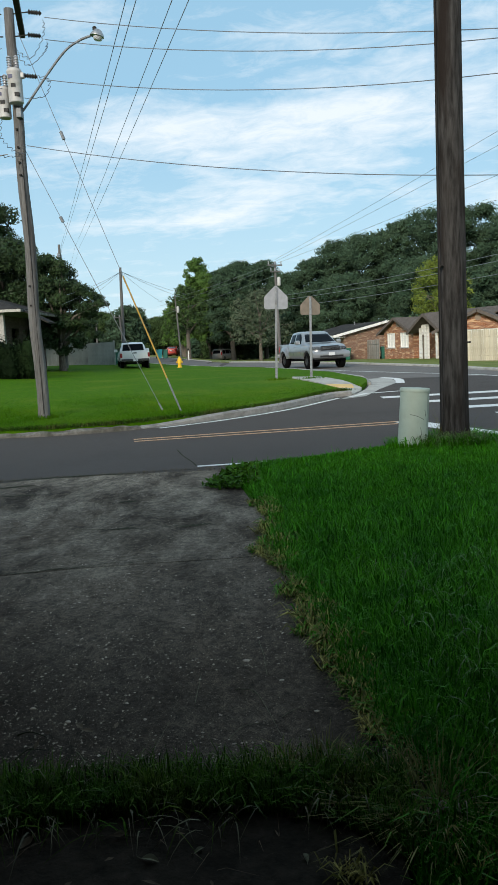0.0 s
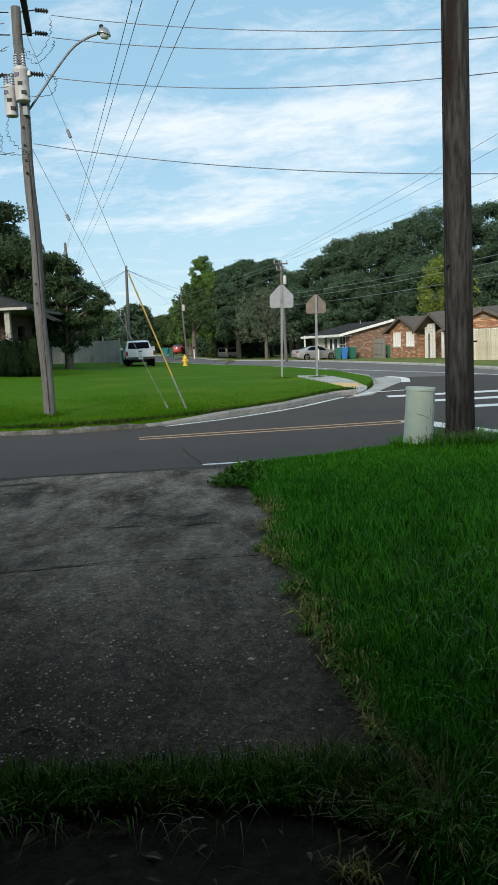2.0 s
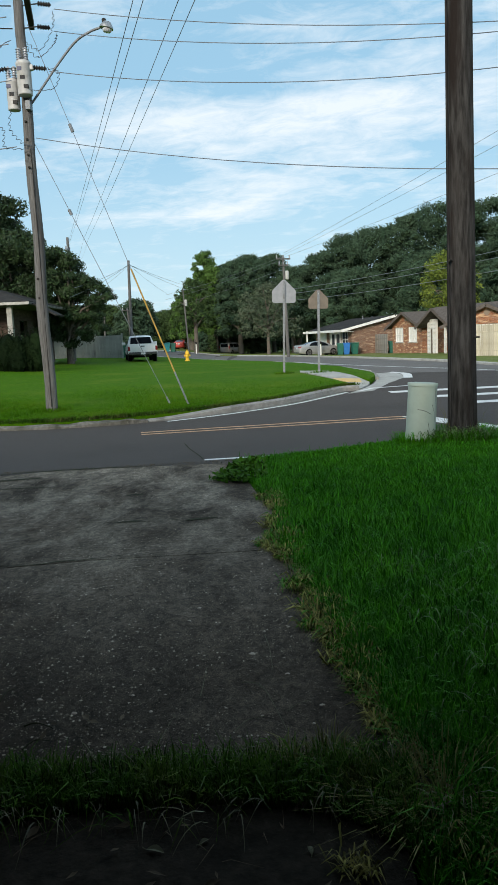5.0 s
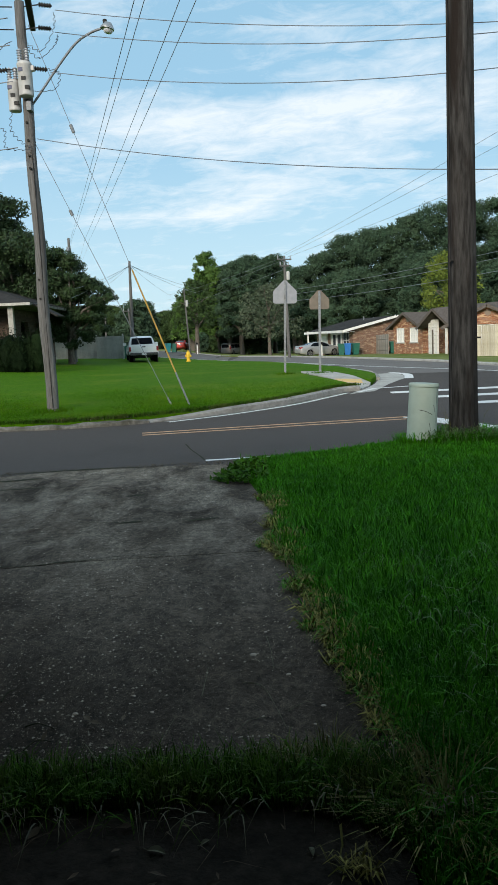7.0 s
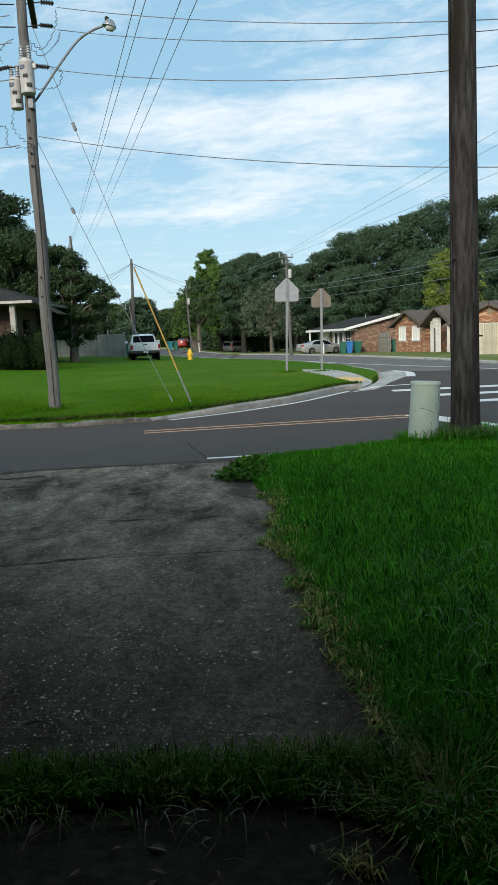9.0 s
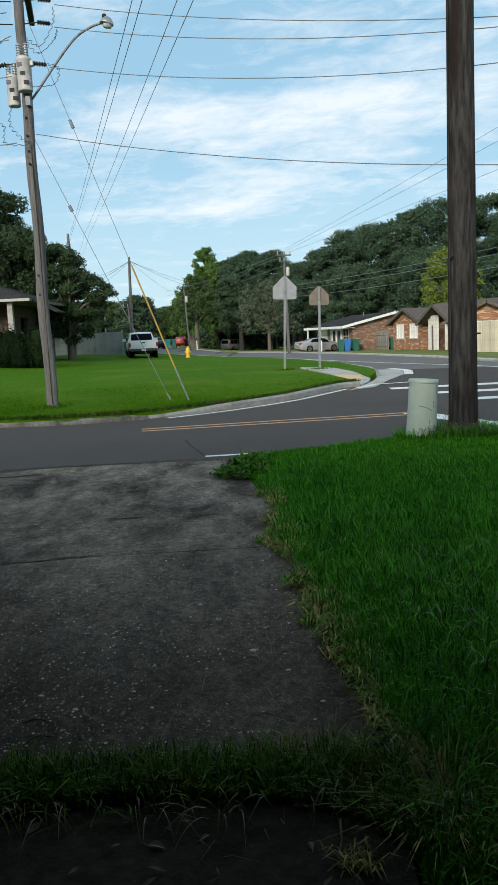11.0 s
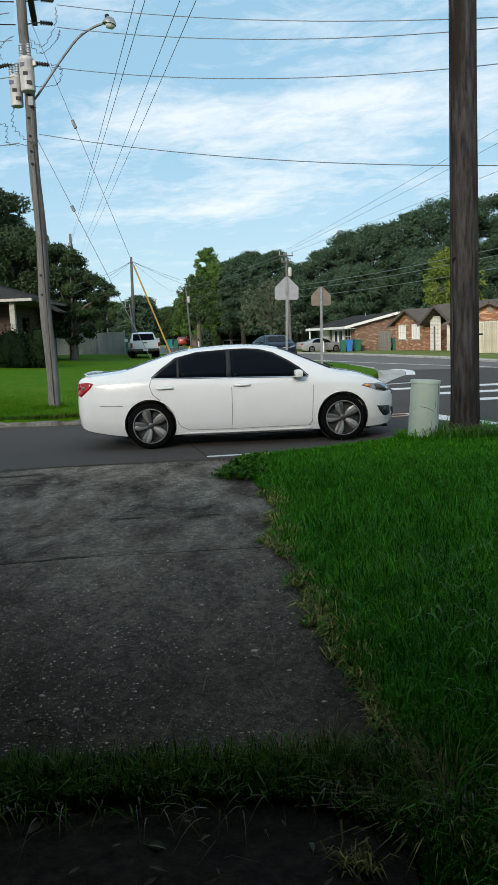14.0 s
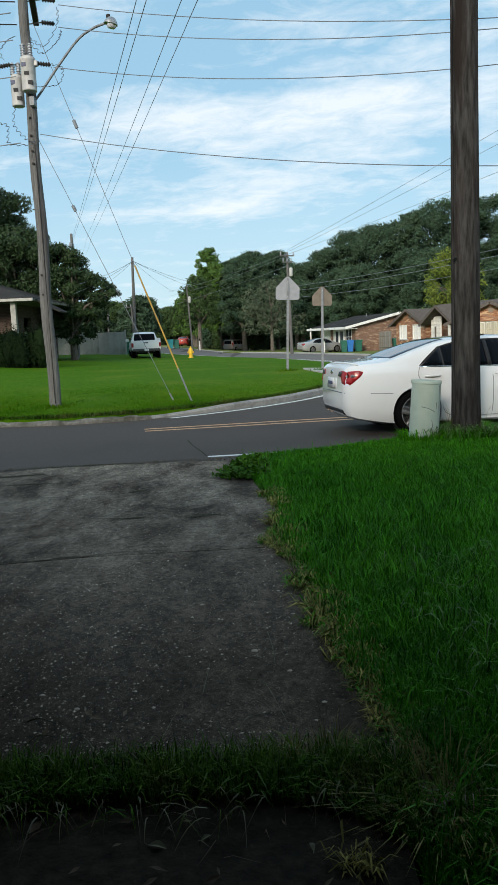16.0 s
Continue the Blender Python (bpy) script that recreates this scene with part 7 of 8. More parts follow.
    box(bm, -1.04, -0.955, -bw, bw, z0, z1, bevel=0.02)
    bed = part("bed", bm, paint, t, "", True)
    if flare:
        for s in (-1, 1):
            bm = bmesh.new()
            n = 26
            rings = []
            for i in range(n + 1):
                x = RX - 0.98 + 1.75 * i / n
                q = (x - RX) / 0.98
                h = z0 - 0.04 + (1.13 + u - z0) * max(0.03, math.cos(min(1, abs(q)) * math.pi / 2) ** 0.6)
                yo = 0.84 + 0.19 * math.cos(min(1, abs(q)) * math.pi / 2) ** 0.5
                rings.append([bm.verts.new((x, s * y, z)) for y, z in ((bw - 0.06, z0 - 0.12), (yo, z0 - 0.12), (yo + 0.01, z0 + 0.4 * (h - z0)), (yo - 0.02, z0 + 0.8 * (h - z0)), (yo - 0.09, h), (bw - 0.06, h + 0.01))])
            for r, q in zip(rings, rings[1:]):
                for j in range(5):
                    bm.faces.new((r[j], r[j + 1], q[j + 1], q[j]))
                bm.faces.new((r[5], r[0], q[0], q[5]))
            bm.faces.new(rings[0])
            bm.faces.new(rings[-1])
            fl = part("rear_wing", bm, paint, t, "bulging rear wing", True)
            bmesh_fix(fl)
            cut_wells(fl, [(RX, R + 0.02, R + 0.07, 0.5, 1.3)])
            part("step", boxbm(-0.95, -0.68, min(s * 0.80, s * 0.98), max(s * 0.80, s * 0.98), 0.52 + u, 0.60 + u, bevel=0.02), paint, t)
        part("cargo", boxbm(-2.2, -1.2, -0.5, 0.45, 1.1 + u, 1.26 + u, bevel=0.07), M["black"], t, "dark bundle in the bed")
    else:
        for s in (-1, 1):
            part("wheel_arch", lathebm([(R + 0.09, 0.90), (R + 0.09, 0.965), (R + 0.02, 0.965), (R + 0.02, 0.90)], 28, pose(RX, 0, R + 0.02, 90 * -s, 0, 0)), M["black"], t)
    part("tailgate", boxbm(-2.90, -2.845, -bw + 0.06, bw - 0.06, z0 + 0.05, z1 + 0.005, bevel=0.02), paint, t, "", True)
    part("tailgate_handle", boxbm(-2.912, -2.89, -0.12, 0.12, z1 - 0.16, z1 - 0.09, bevel=0.01), M["black"], t)
    for s in (-1, 1):
        part("tail_lamp", boxbm(-2.905, -2.84, min(s * (bw - 0.13), s * (bw + 0.01)), max(s * (bw - 0.13), s * (bw + 0.01)), z1 - 0.42, z1 - 0.12, bevel=0.02), M["lamp_red"], t, "red tail lamp")
    rb = part("rear_bumper", boxbm(-3.02, -2.86, -0.90, 0.90, 0.50 + u, 0.68 + u, bevel=0.03), M["alloy_dark"] if not flare else paint, t, "dark steel rear bumper" if not flare else "")
    part("number_plate", boxbm(-3.03, -3.018, -0.15, 0.15, 0.52 + u, 0.66 + u), M["plate"], rb, "pale number plate")
    part("frame", boxbm(-2.8, 2.4, -0.45, 0.45, 0.40 + u, 0.60 + u), M["black"], t)
    part("axle", tubebm([(RX, -0.75, R), (RX, 0.75, R)], 0.07, 8), M["black"], t)
    part("axle", tubebm([(FX, -0.75, R), (FX, 0.75, R)], 0.06, 8), M["black"], t)
    W = [wheel(t, x, s * 0.83, R, R, 0.27, s, 0.225, "dark") for x in (FX, RX) for s in (-1, 1)]
    return t, W


def bmesh_fix(ob):
    bm = bmesh.new()
    bm.from_mesh(ob.data)
    bmesh.ops.remove_doubles(bm, verts=bm.verts, dist=1e-5)
    bmesh.ops.recalc_face_normals(bm, faces=bm.faces)
    bm.to_mesh(ob.data)
    bm.free()


def van(name, label, paint):
    t = thing(name, label, "van")
    top = [(-2.40, 1.0), (-2.36, 1.45), (-2.25, 1.70), (-1.9, 1.76), (0.2, 1.76), (0.6, 1.70), (1.2, 1.32), (1.6, 1.08), (2.1, 0.95), (2.35, 0.78), (2.40, 0.6)]
    bottom = [(-2.40, 0.36), (-2.2, 0.24), (2.2, 0.22), (2.40, 0.35)]
    half = [(-2.40, 0.80), (-2.2, 0.93), (0, 0.96), (1.5, 0.95), (2.1, 0.84), (2.40, 0.5)]
    belt = [(-2.4, 1.0), (0.5, 0.98), (1.6, 0.92), (2.4, 0.6)]
    xs = [-2.40, -2.37, -2.32, -2.25] + [-2.1 + 0.15 * i for i in range(28)] + [2.15, 2.25, 2.33, 2.40]
    body = part("body", loft(top, bottom, half, belt, xs, 0.80), paint, t, "", True)
    cut_wells(body, [(1.45, 0.34, 0.38, 0.6, 1.2), (-1.5, 0.34, 0.38, 0.6, 1.2)])
    body.data.materials.clear()
    body.data.materials.append(paint)
    bvh = tree_of(body)
    for a, b in ((0.95, 0.1), (0.02, -1.05), (-1.13, -2.1)):
        panel("side_window", bvh, [(a, 1.02), (b, 1.03), (b, 1.55), (min(a, 0.55), 1.55)], "y", M["glass_car"], t, 0.005, 0.12, "dark side window")
    panel("rear_window", bvh, [(-0.6, 1.1), (-0.55, 1.55), (0.55, 1.55), (0.6, 1.1)], "-x", M["glass_car"], t, 0.006, 0.1)
    panel("windscreen", bvh, [(0.72, -0.6), (0.72, 0.6), (1.45, 0.72), (1.45, -0.72)], "z", M["glass_car"], t, 0.005, 0.12)
    for s in (-1, 1):
        part("tail_lamp", boxbm(-2.40, -2.28, min(s * 0.72, s * 0.88), max(s * 0.72, s * 0.88), 0.85, 1.3, bevel=0.02), M["lamp_red"], t)
    W = [wheel(t, x, s * 0.82, 0.33, 0.33, 0.2, s, 0.2, "sedan") for x in (1.45, -1.5) for s in (-1, 1)]
    return t


white_car, white_wheels = sedan("white_sedan", "glossy white four-door sedan with dark tinted windows", M["paint_white"])
bluecar, blue_wheels = sedan("blue_sedan", "dark navy blue four-door sedan with silver wheels", M["paint_blue"])
truck, truck_wheels = pickup("silver_pickup_truck", "silver extended-cab pickup with bulging rear wings and black wheels", M["paint_silver"], True, True)
truck.scale = (1.05, 1.05, 1.05)
parked_truck, _ = pickup("white_pickup_truck", "parked white pickup truck seen from behind on grass", M["paint_pickup"], False, False)
parked_truck.matrix_world = Matrix.Translation((-7.58, 54.3, ground_z(-7.05, 54.6) + 0.12)) @ pose(0, 0, 0, 0, 0, 101) @ Matrix.Diagonal((0.97, 1.02, 0.97, 1))
parked_sedan, _ = sedan("silver_sedan", "parked silver four-door sedan beside the brick house", M["paint_sedan"])
parked_sedan.matrix_world = Matrix.Translation((6.55, 73.5, ground_z(6.55, 73.5) + 0.11)) @ pose(0, 0, 0, 0, 0, 22) @ Matrix.Scale(0.92, 4)
parked_van = van("parked_van", "parked grey-brown van under the trees", M["paint_tan"])
parked_van.matrix_world = Matrix.Translation((-2.55, 118, ground_z(-2.55, 118) + 0.12)) @ pose(0, 0, 0, 0, 0, 64)


def wheelie_bin(x, y, mat, label, ang=0.0):
    t = thing("wheelie_bin", label, "bin", Matrix.Translation((x, y, ground_z(x, y) + 0.11)) @ pose(0, 0, 0, 0, 0, ang), "wheelie bins at the roadside")
    bm = bmesh.new()
    lo = [bm.verts.new(p) for p in ((-0.22, -0.24, 0.02), (0.22, -0.24, 0.02), (0.22, 0.24, 0.02), (-0.22, 0.24, 0.02))]
    hi = [bm.verts.new(p) for p in ((-0.30, -0.36, 0.98), (0.30, -0.36, 0.98), (0.30, 0.34, 0.98), (-0.30, 0.34, 0.98))]
    bm.faces.new(lo[::-1])
    bm.faces.new(hi)
    for i in range(4):
        bm.faces.new((lo[i], lo[(i + 1) % 4], hi[(i + 1) % 4], hi[i]))
    part("tub", bm, mat, t)
    part("lid", boxbm(-0.32, 0.32, -0.39, 0.37, 0.98, 1.07, bevel=0.03), mat, t)
    part("handle", tubebm([(-0.25, 0.40, 1.0), (0.25, 0.40, 1.0)], 0.02, 6), mat, t)
    for s in (-1, 1):
        part("bin_wheel", lathebm([(0.12, -0.03), (0.12, 0.03), (0.02, 0.03)], 14, pose(s * 0.27, 0.24, 0.12, 0, 90, 0)), M["rubber"], t)


wheelie_bin(8.40, 70.6, M["bin_green"], "dark green wheelie bin by the brick house")
wheelie_bin(8.95, 70.5, M["bin_blue"], "blue wheelie bin by the brick house")
wheelie_bin(9.65, 70.2, M["bin_green"], "dark green wheelie bin by the brick house", 10)
wheelie_bin(12.6, 67.6, M["bin_green"], "dark green wheelie bin beside the board fence")
wheelie_bin(-9.9, 61.5, M["bin_green"], "dark green wheelie bin by the pale fence")
wheelie_bin(-9.7, 92, M["bin_teal"], "teal wheelie bin by the far roadside", 20)
wheelie_bin(-9.0, 92.5, M["bin_green"], "green wheelie bin by the far roadside")
red_car, _ = sedan("red_car", "parked red car by the far roadside", M["paint_red"])
red_car.matrix_world = Matrix.Translation((-10.2, 118, ground_z(-10.2, 118) + 0.1)) @ pose(0, 0, 0, 0, 0, 86)


def mailbox(x, y, ang=0.0):
    t = thing("mailbox", "roadside mailbox on a pale post", "mailbox", Matrix.Translation((x, y, ground_z(x, y) + 0.1)) @ pose(0, 0, 0, 0, 0, ang), "roadside mailboxes")
    part("post", boxbm(-0.05, 0.05, -0.05, 0.05, -0.2, 1.05), M["white_paint"], t)
    bm = lathebm([(0.1, -0.25), (0.1, 0.25)], 16, pose(0, 0, 1.2, 90, 0, 0))
    box(bm, -0.1, 0.1, -0.25, 0.25, 1.05, 1.2)
    part("box", bm, M["dark"], t)


mailbox(6.75, 72.0)
mailbox(-6.2, 92.0)

# ---- grass, weeds, pebbles, litter ----
def blades(name, P, hgt, wid, seed, mat, label, lean=0.45, cat="grass", flat=0.0):
    """Bent grass blades, three triangles each, rooted at the points P (n x 3)."""
    rg = np.random.default_rng(seed)
    n = len(P)
    a = rg.random(n) * 2 * np.pi
    h = hgt * (0.55 + 0.75 * rg.random(n))
    w = wid * (0.6 + 0.8 * rg.random(n))
    ln = lean * (0.25 + 1.2 * rg.random(n))
    d = np.stack([np.cos(a), np.sin(a), np.zeros(n)], 1)
    s = np.stack([-np.sin(a), np.cos(a), np.zeros(n)], 1)
    up = np.array([0, 0, 1.0])
    b = P
    m = P + up * (h * (0.62 - 0.5 * flat))[:, None] + d * (h * ln * 0.35)[:, None]
    t = P + up * (h * (1.0 - 0.92 * flat) * (1 - 0.28 * ln))[:, None] + d * (h * ln * (1 + flat))[:, None]
    W = w[:, None] * s * 0.5
    v = np.stack([b - W, b + W, m + W * 0.85, m - W * 0.85, t], 1).reshape(-1, 3)
    k = np.arange(n)[:, None] * 5
    f = np.concatenate([k + np.array(q) for q in ((0, 1, 2), (0, 2, 3), (3, 2, 4))], 0)
    ob = quads(name, v, f, mat)
    return tagged(ob, label, cat, "", "stuff")


def scatter(poly, n, seed, keep=None):
    """n random points inside an outline, on the land."""
    rg = np.random.default_rng(seed)
    xs, ys = [p[0] for p in poly], [p[1] for p in poly]
    out = []
    while len(out) < n:
        q = rg.random((4096, 2)) * [max(xs) - min(xs), max(ys) - min(ys)] + [min(xs), min(ys)]
        ok = np.zeros(4096, bool)
        for i in range(len(poly)):
            (x0, y0), (x1, y1) = poly[i], poly[i - 1]
            c = (y0 > q[:, 1]) != (y1 > q[:, 1])
            with np.errstate(divide="ignore", invalid="ignore"):
                ok ^= c & (q[:, 0] < (x1 - x0) * (q[:, 1] - y0) / (y1 - y0 if y1 != y0 else 1e-9) + x0)
        for p in q[ok]:
            if keep is None or keep(p[0], p[1], rg):
                out.append(p)
                if len(out) >= n:
                    break
    return np.array(out)


def on(P, z=0.02, h=ground_z):
    return np.array([(x, y, h(x, y) + z) for x, y in P])


def wavy_edge():
    """The ragged line between driveway and lawn."""
    out = []
    for i, p in enumerate(smooth_line(DRIVE_EDGE, 14)):
        out.append((p[0] + 0.045 * noise.noise((p[1] * 4.0, 1.7, 0)) + 0.03 * noise.noise((p[1] * 13, 5, 0)), p[1]))
    return out


EDGE = wavy_edge()
LAWN = EDGE + [*NEAR_EDGE[6:12], (4.7, 10.8), (4.4, 1.6), (0.46, 1.6)]


def seen(x, y, rg):
    return abs(x) < 0.36 * y + 0.5


near = [(x + 0.03, y) for x, y in EDGE if y < 6.4] + [(3.0, 6.4), (1.6, 1.7), (0.41, 1.7), (0.43, 2.24)]
far = [(x + 0.02, y) for x, y in EDGE if y >= 4.0] + [*NEAR_EDGE[6:12], (4.7, 10.8), (4.4, 4.0)]
blades("lawn_grass", on(scatter(near, 66000, 1, lambda x, y, g: seen(x, y, g) and g.random() < (6.4 - y) / 2.4)), 0.080, 0.0046, 1, M["blade"], "thick uneven green grass on the front lawn", 0.55)
blades("lawn_grass", on(scatter(far, 190000, 2, lambda x, y, g: seen(x, y, g) and g.random() < (y - 4.0) / 2.4)), 0.062, 0.0058, 2, M["blade"], "thick uneven green grass on the front lawn", 0.5)
blades("lawn_grass_tall", on(scatter(near, 3400, 3, seen)), 0.15, 0.0060, 3, M["blade"], "longer loose grass blades on the lawn", 0.7)
blades("lawn_grass_tall", on(scatter(far, 3200, 4, seen)), 0.13, 0.0075, 4, M["blade"], "longer loose grass blades on the lawn", 0.7)


def ring(cx, cy, r0, r1, n, seed):
    rg = np.random.default_rng(seed)
    a, r = rg.random(n) * 2 * np.pi, r0 + (r1 - r0) * rg.random(n) ** 1.5
    return np.stack([cx + r * np.cos(a), cy + r * np.sin(a)], 1)


blades("pole_grass", on(ring(2.99, 10.85, 0.2, 0.62, 2600, 5)), 0.17, 0.007, 5, M["blade"], "tall uncut grass round the pole", 0.95)
blades("pedestal_grass", on(ring(2.34, 10.62, 0.19, 0.42, 900, 6)), 0.13, 0.007, 6, M["blade"], "tall uncut grass round the pedestal", 0.5)
blades("corner_grass", on(scatter([(2.4, 10.75), (4.6, 11.1), (4.6, 10.5), (2.5, 10.2)], 2500, 7)), 0.10, 0.008, 7, M["blade"], "tall grass along the street corner", 0.5)
blades("pole_grass_pale", on(np.concatenate([ring(2.80, 10.66, 0.0, 0.34, 420, 50), ring(3.1, 10.6, 0.05, 0.3, 200, 51)])), 0.24, 0.006, 52, M["blade_pale"], "pale greyish tall grass between pole and pedestal", 1.0)
blades("dry_grass", on(ring(2.99, 10.85, 0.2, 0.3, 40, 8)), 0.42, 0.007, 8, M["blade_dry"], "dry stalks round the pole", 0.45)


def edge_points(n, seed, a, b, y0=2.4, y1=8.0):
    rg = np.random.default_rng(seed)
    E = [p for p in EDGE if y0 <= p[1] <= y1]
    out = []
    while len(out) < n:
        p = E[rg.integers(len(E))]
        if noise.noise((p[1] * 2.6, 3.3, 0)) + 0.12 > rg.random() * 0.55:
            out.append((p[0] + a + (b - a) * rg.random(), p[1] + 0.1 * rg.normal()))
    return np.array(out)


blades("verge_dry", on(scatter([(-3.3, 9.35), (-2.5, 9.52), (-1.0, 9.56), (-0.2, 9.62), (-0.2, 9.9), (-1.0, 9.82), (-3.3, 9.62)], 420, 15), 0.006), 0.045, 0.010, 15, M["litter"], "dry grass and grit between driveway and street", 0.9, flat=0.7)
blades("edge_grass_dry", on(edge_points(4500, 11, -0.02, 0.17)), 0.065, 0.0052, 11, M["blade_dry"], "matted dry grass along the driveway edge", 0.9, flat=0.35)
blades("edge_grass", on(edge_points(3600, 12, -0.02, 0.22)), 0.07, 0.006, 12, M["blade"], "grass creeping over the driveway edge", 0.8, flat=0.2)


def tufts(name, C, n, seed, mat, label, width=0.007, cat="weeds", z=0.02):
    """Low weedy tufts: narrow leaves that rise from the middle of each tuft (x, y, radius) and arch out to its rim."""
    rg = np.random.default_rng(seed)
    c = np.repeat(np.array(C), n, 0)
    k = len(c)
    a = rg.random(k) * 2 * np.pi
    d = np.stack([np.cos(a), np.sin(a), np.zeros(k)], 1)
    w = np.stack([-np.sin(a), np.cos(a), 0.6 * rg.normal(size=k)], 1) * (width * (0.5 + 0.8 * rg.random(k)))[:, None]
    r = (c[:, 2] * (0.35 + 0.85 * rg.random(k)))[:, None]
    up = np.array([0, 0, 1.0])
    b = np.stack([c[:, 0], c[:, 1], np.full(k, z)], 1) + np.concatenate([rg.normal(size=(k, 2)) * (c[:, 2] * 0.35)[:, None], np.zeros((k, 1))], 1)
    m = b + d * r * 0.5 + up * r * (0.25 + 0.5 * rg.random((k, 1)))
    t = b + d * r + up * r * 0.45 * rg.random((k, 1))
    v = np.stack([b - w * 0.3, b + w * 0.3, m + w * 0.5, m - w * 0.5, t], 1).reshape(-1, 3)
    i = np.arange(k)[:, None] * 5
    return tagged(quads(name, v, np.concatenate([i + np.array(q) for q in ((0, 1, 2), (0, 2, 3), (3, 2, 4))], 0), mat), label, cat, "", "stuff")


def edge_x(y):
    return min(EDGE, key=lambda p: abs(p[1] - y))[0]


rt = random.Random(17)
TUFTS = [(0.17, 6.28, 0.11), (0.24, 5.72, 0.14), (0.06, 5.58, 0.07), (0.27, 4.55, 0.12), (0.33, 4.12, 0.14), (0.27, 3.92, 0.08), (0.42, 3.75, 0.12), (0.46, 3.5, 0.10), (0.45, 3.2, 0.09), (0.47, 3.06, 0.07)]
while len(TUFTS) < 64:
    y = rt.uniform(2.75, 7.4)
    if noise.noise((y * 2.1, 8.2, 0)) > rt.uniform(-0.5, 0.35):
        TUFTS.append((edge_x(y) + rt.uniform(-0.035, 0.15), y, rt.uniform(0.035, 0.10)))
tufts("edge_weeds", TUFTS[::2], 120, 61, M["blade_olive"], "olive weedy tufts creeping over the driveway edge")
tufts("edge_weeds", TUFTS[1::2], 100, 62, M["blade_olive"], "olive weedy tufts creeping over the driveway edge")
tufts("edge_weeds_green", [(x + rt.uniform(-0.04, 0.08), y + rt.uniform(-0.05, 0.05), r) for x, y, r in TUFTS], 50, 63, M["blade"], "green tufts among the weeds at the driveway edge", 0.006)


def edge_litter():
    """Small dead leaf pieces and crumbs along the ragged edge."""
    rg = random.Random(23)
    v, f = [], []
    for k in range(1500):
        y = rg.uniform(2.6, 7.8)
        if noise.noise((y * 2.1, 8.2, 0)) < rg.uniform(-0.6, 0.3):
            continue
        x, q = edge_x(y) + rg.gauss(-0.015, 0.035), rg.uniform(0.003, 0.011)
        m = Matrix.Translation((x, y, 0.026)) @ pose(0, 0, 0, rg.uniform(-30, 30), rg.uniform(-30, 30), rg.uniform(0, 360))
        n = len(v)
        v += [tuple(m @ Vector(c)) for c in ((-q, 0, 0), (-q * 0.2, -q * 0.4, q * 0.2), (q, 0, 0.001), (-q * 0.1, q * 0.45, q * 0.2))]
        f.append((n, n + 1, n + 2, n + 3))
    tagged(part("edge_litter", (v, [], f), M["litter"]), "dry crumbs and leaf pieces along the driveway edge", "litter", "", "stuff")


edge_litter()


def dead_leaf(x, y, q, ang, mat, label, z=0.03):
    """One curled leaf with a midrib fold and a short stem."""
    t = thing("fallen_leaf", label, "leaf", Matrix.Translation((x, y, z)) @ pose(0, 0, 0, 6, 0, ang), "fallen leaves")
    bm = bmesh.new()
    rows = []
    for i in range(7):
        u = i / 6
        h = q * 0.42 * math.sin(math.pi * (0.04 + 0.94 * u)) ** 0.8
        zz = q * (0.25 * math.sin(u * 3.0) + 0.05)
        rows.append([bm.verts.new(c) for c in ((q * (2 * u - 1), -h, zz + h * 0.5), (q * (2 * u - 1), 0, zz), (q * (2 * u - 1), h, zz + h * 0.5))])
    for a, b in zip(rows, rows[1:]):
        for i in range(2):
            bm.faces.new((a[i], b[i], b[i + 1], a[i + 1]))
    part("blade", bm, mat, t, "", True)
    part("stem", tubebm([(-q, 0, q * 0.06), (-q * 1.5, 0.004, 0.002)], 0.0012, 5), mat, t)


for x, y, q, ang in ((0.455, 3.44, 0.028, 70), (0.475, 3.04, 0.026, 20), (0.50, 3.12, 0.02, 120), (0.43, 3.62, 0.018, 200), (0.36, 4.3, 0.02, 30)):
    dead_leaf(x, y, q, ang, M["leaf_dead"], "curled reddish brown leaf at the lawn edge", 0.05)
for x, y, q, ang in ((-0.345, 2.125, 0.03, -20), (-0.20, 2.16, 0.018, 40), (0.12, 2.10, 0.02, 100)):
    dead_leaf(x, y, q, ang, M["stalk"], "pale dry leaf on the shaded slab", 0.034)


def stone_chip(x, y, q, seed):
    rg = random.Random(seed)
    bm = bmesh.new()
    bmesh.ops.create_icosphere(bm, subdivisions=2, radius=1)
    sx, sy, a = q * rg.uniform(0.8, 1.2), q * rg.uniform(0.5, 0.9), rg.uniform(-0.5, 0.5)
    for w in bm.verts:
        e = w.co * (1 + 0.25 * noise.noise(w.co * 1.7 + Vector((seed, 0, 0))))
        w.co = Vector((e.x * sx * math.cos(a) - e.y * sy * math.sin(a), e.x * sx * math.sin(a) + e.y * sy * math.cos(a), max(e.z, -0.3) * q * 0.35))
    ob = part("stone_chip", bm, M["chip"], None, "", True)
    ob.location = (x, y, 0.013)
    tagged(ob, "pale flat stone chip on the driveway", "stone", "stone chips on the driveway")


for i, (x, y, q) in enumerate(((-0.045, 3.61, 0.017), (-0.477, 3.056, 0.010), (-0.577, 3.215, 0.008), (-0.804, 3.067, 0.016), (-0.988, 3.206, 0.017), (0.116, 3.369, 0.012), (0.246, 3.053, 0.011), (-0.308, 3.501, 0.007), (0.30, 3.474, 0.014), (-0.159, 3.06, 0.008),
                               (0.17, 4.1, 0.012), (0.1, 4.5, 0.012), (-0.35, 4.3, 0.013), (0.02, 3.9, 0.010), (0.2, 2.9, 0.009), (-0.1, 2.82, 0.009))):
    stone_chip(x, y, q, i)


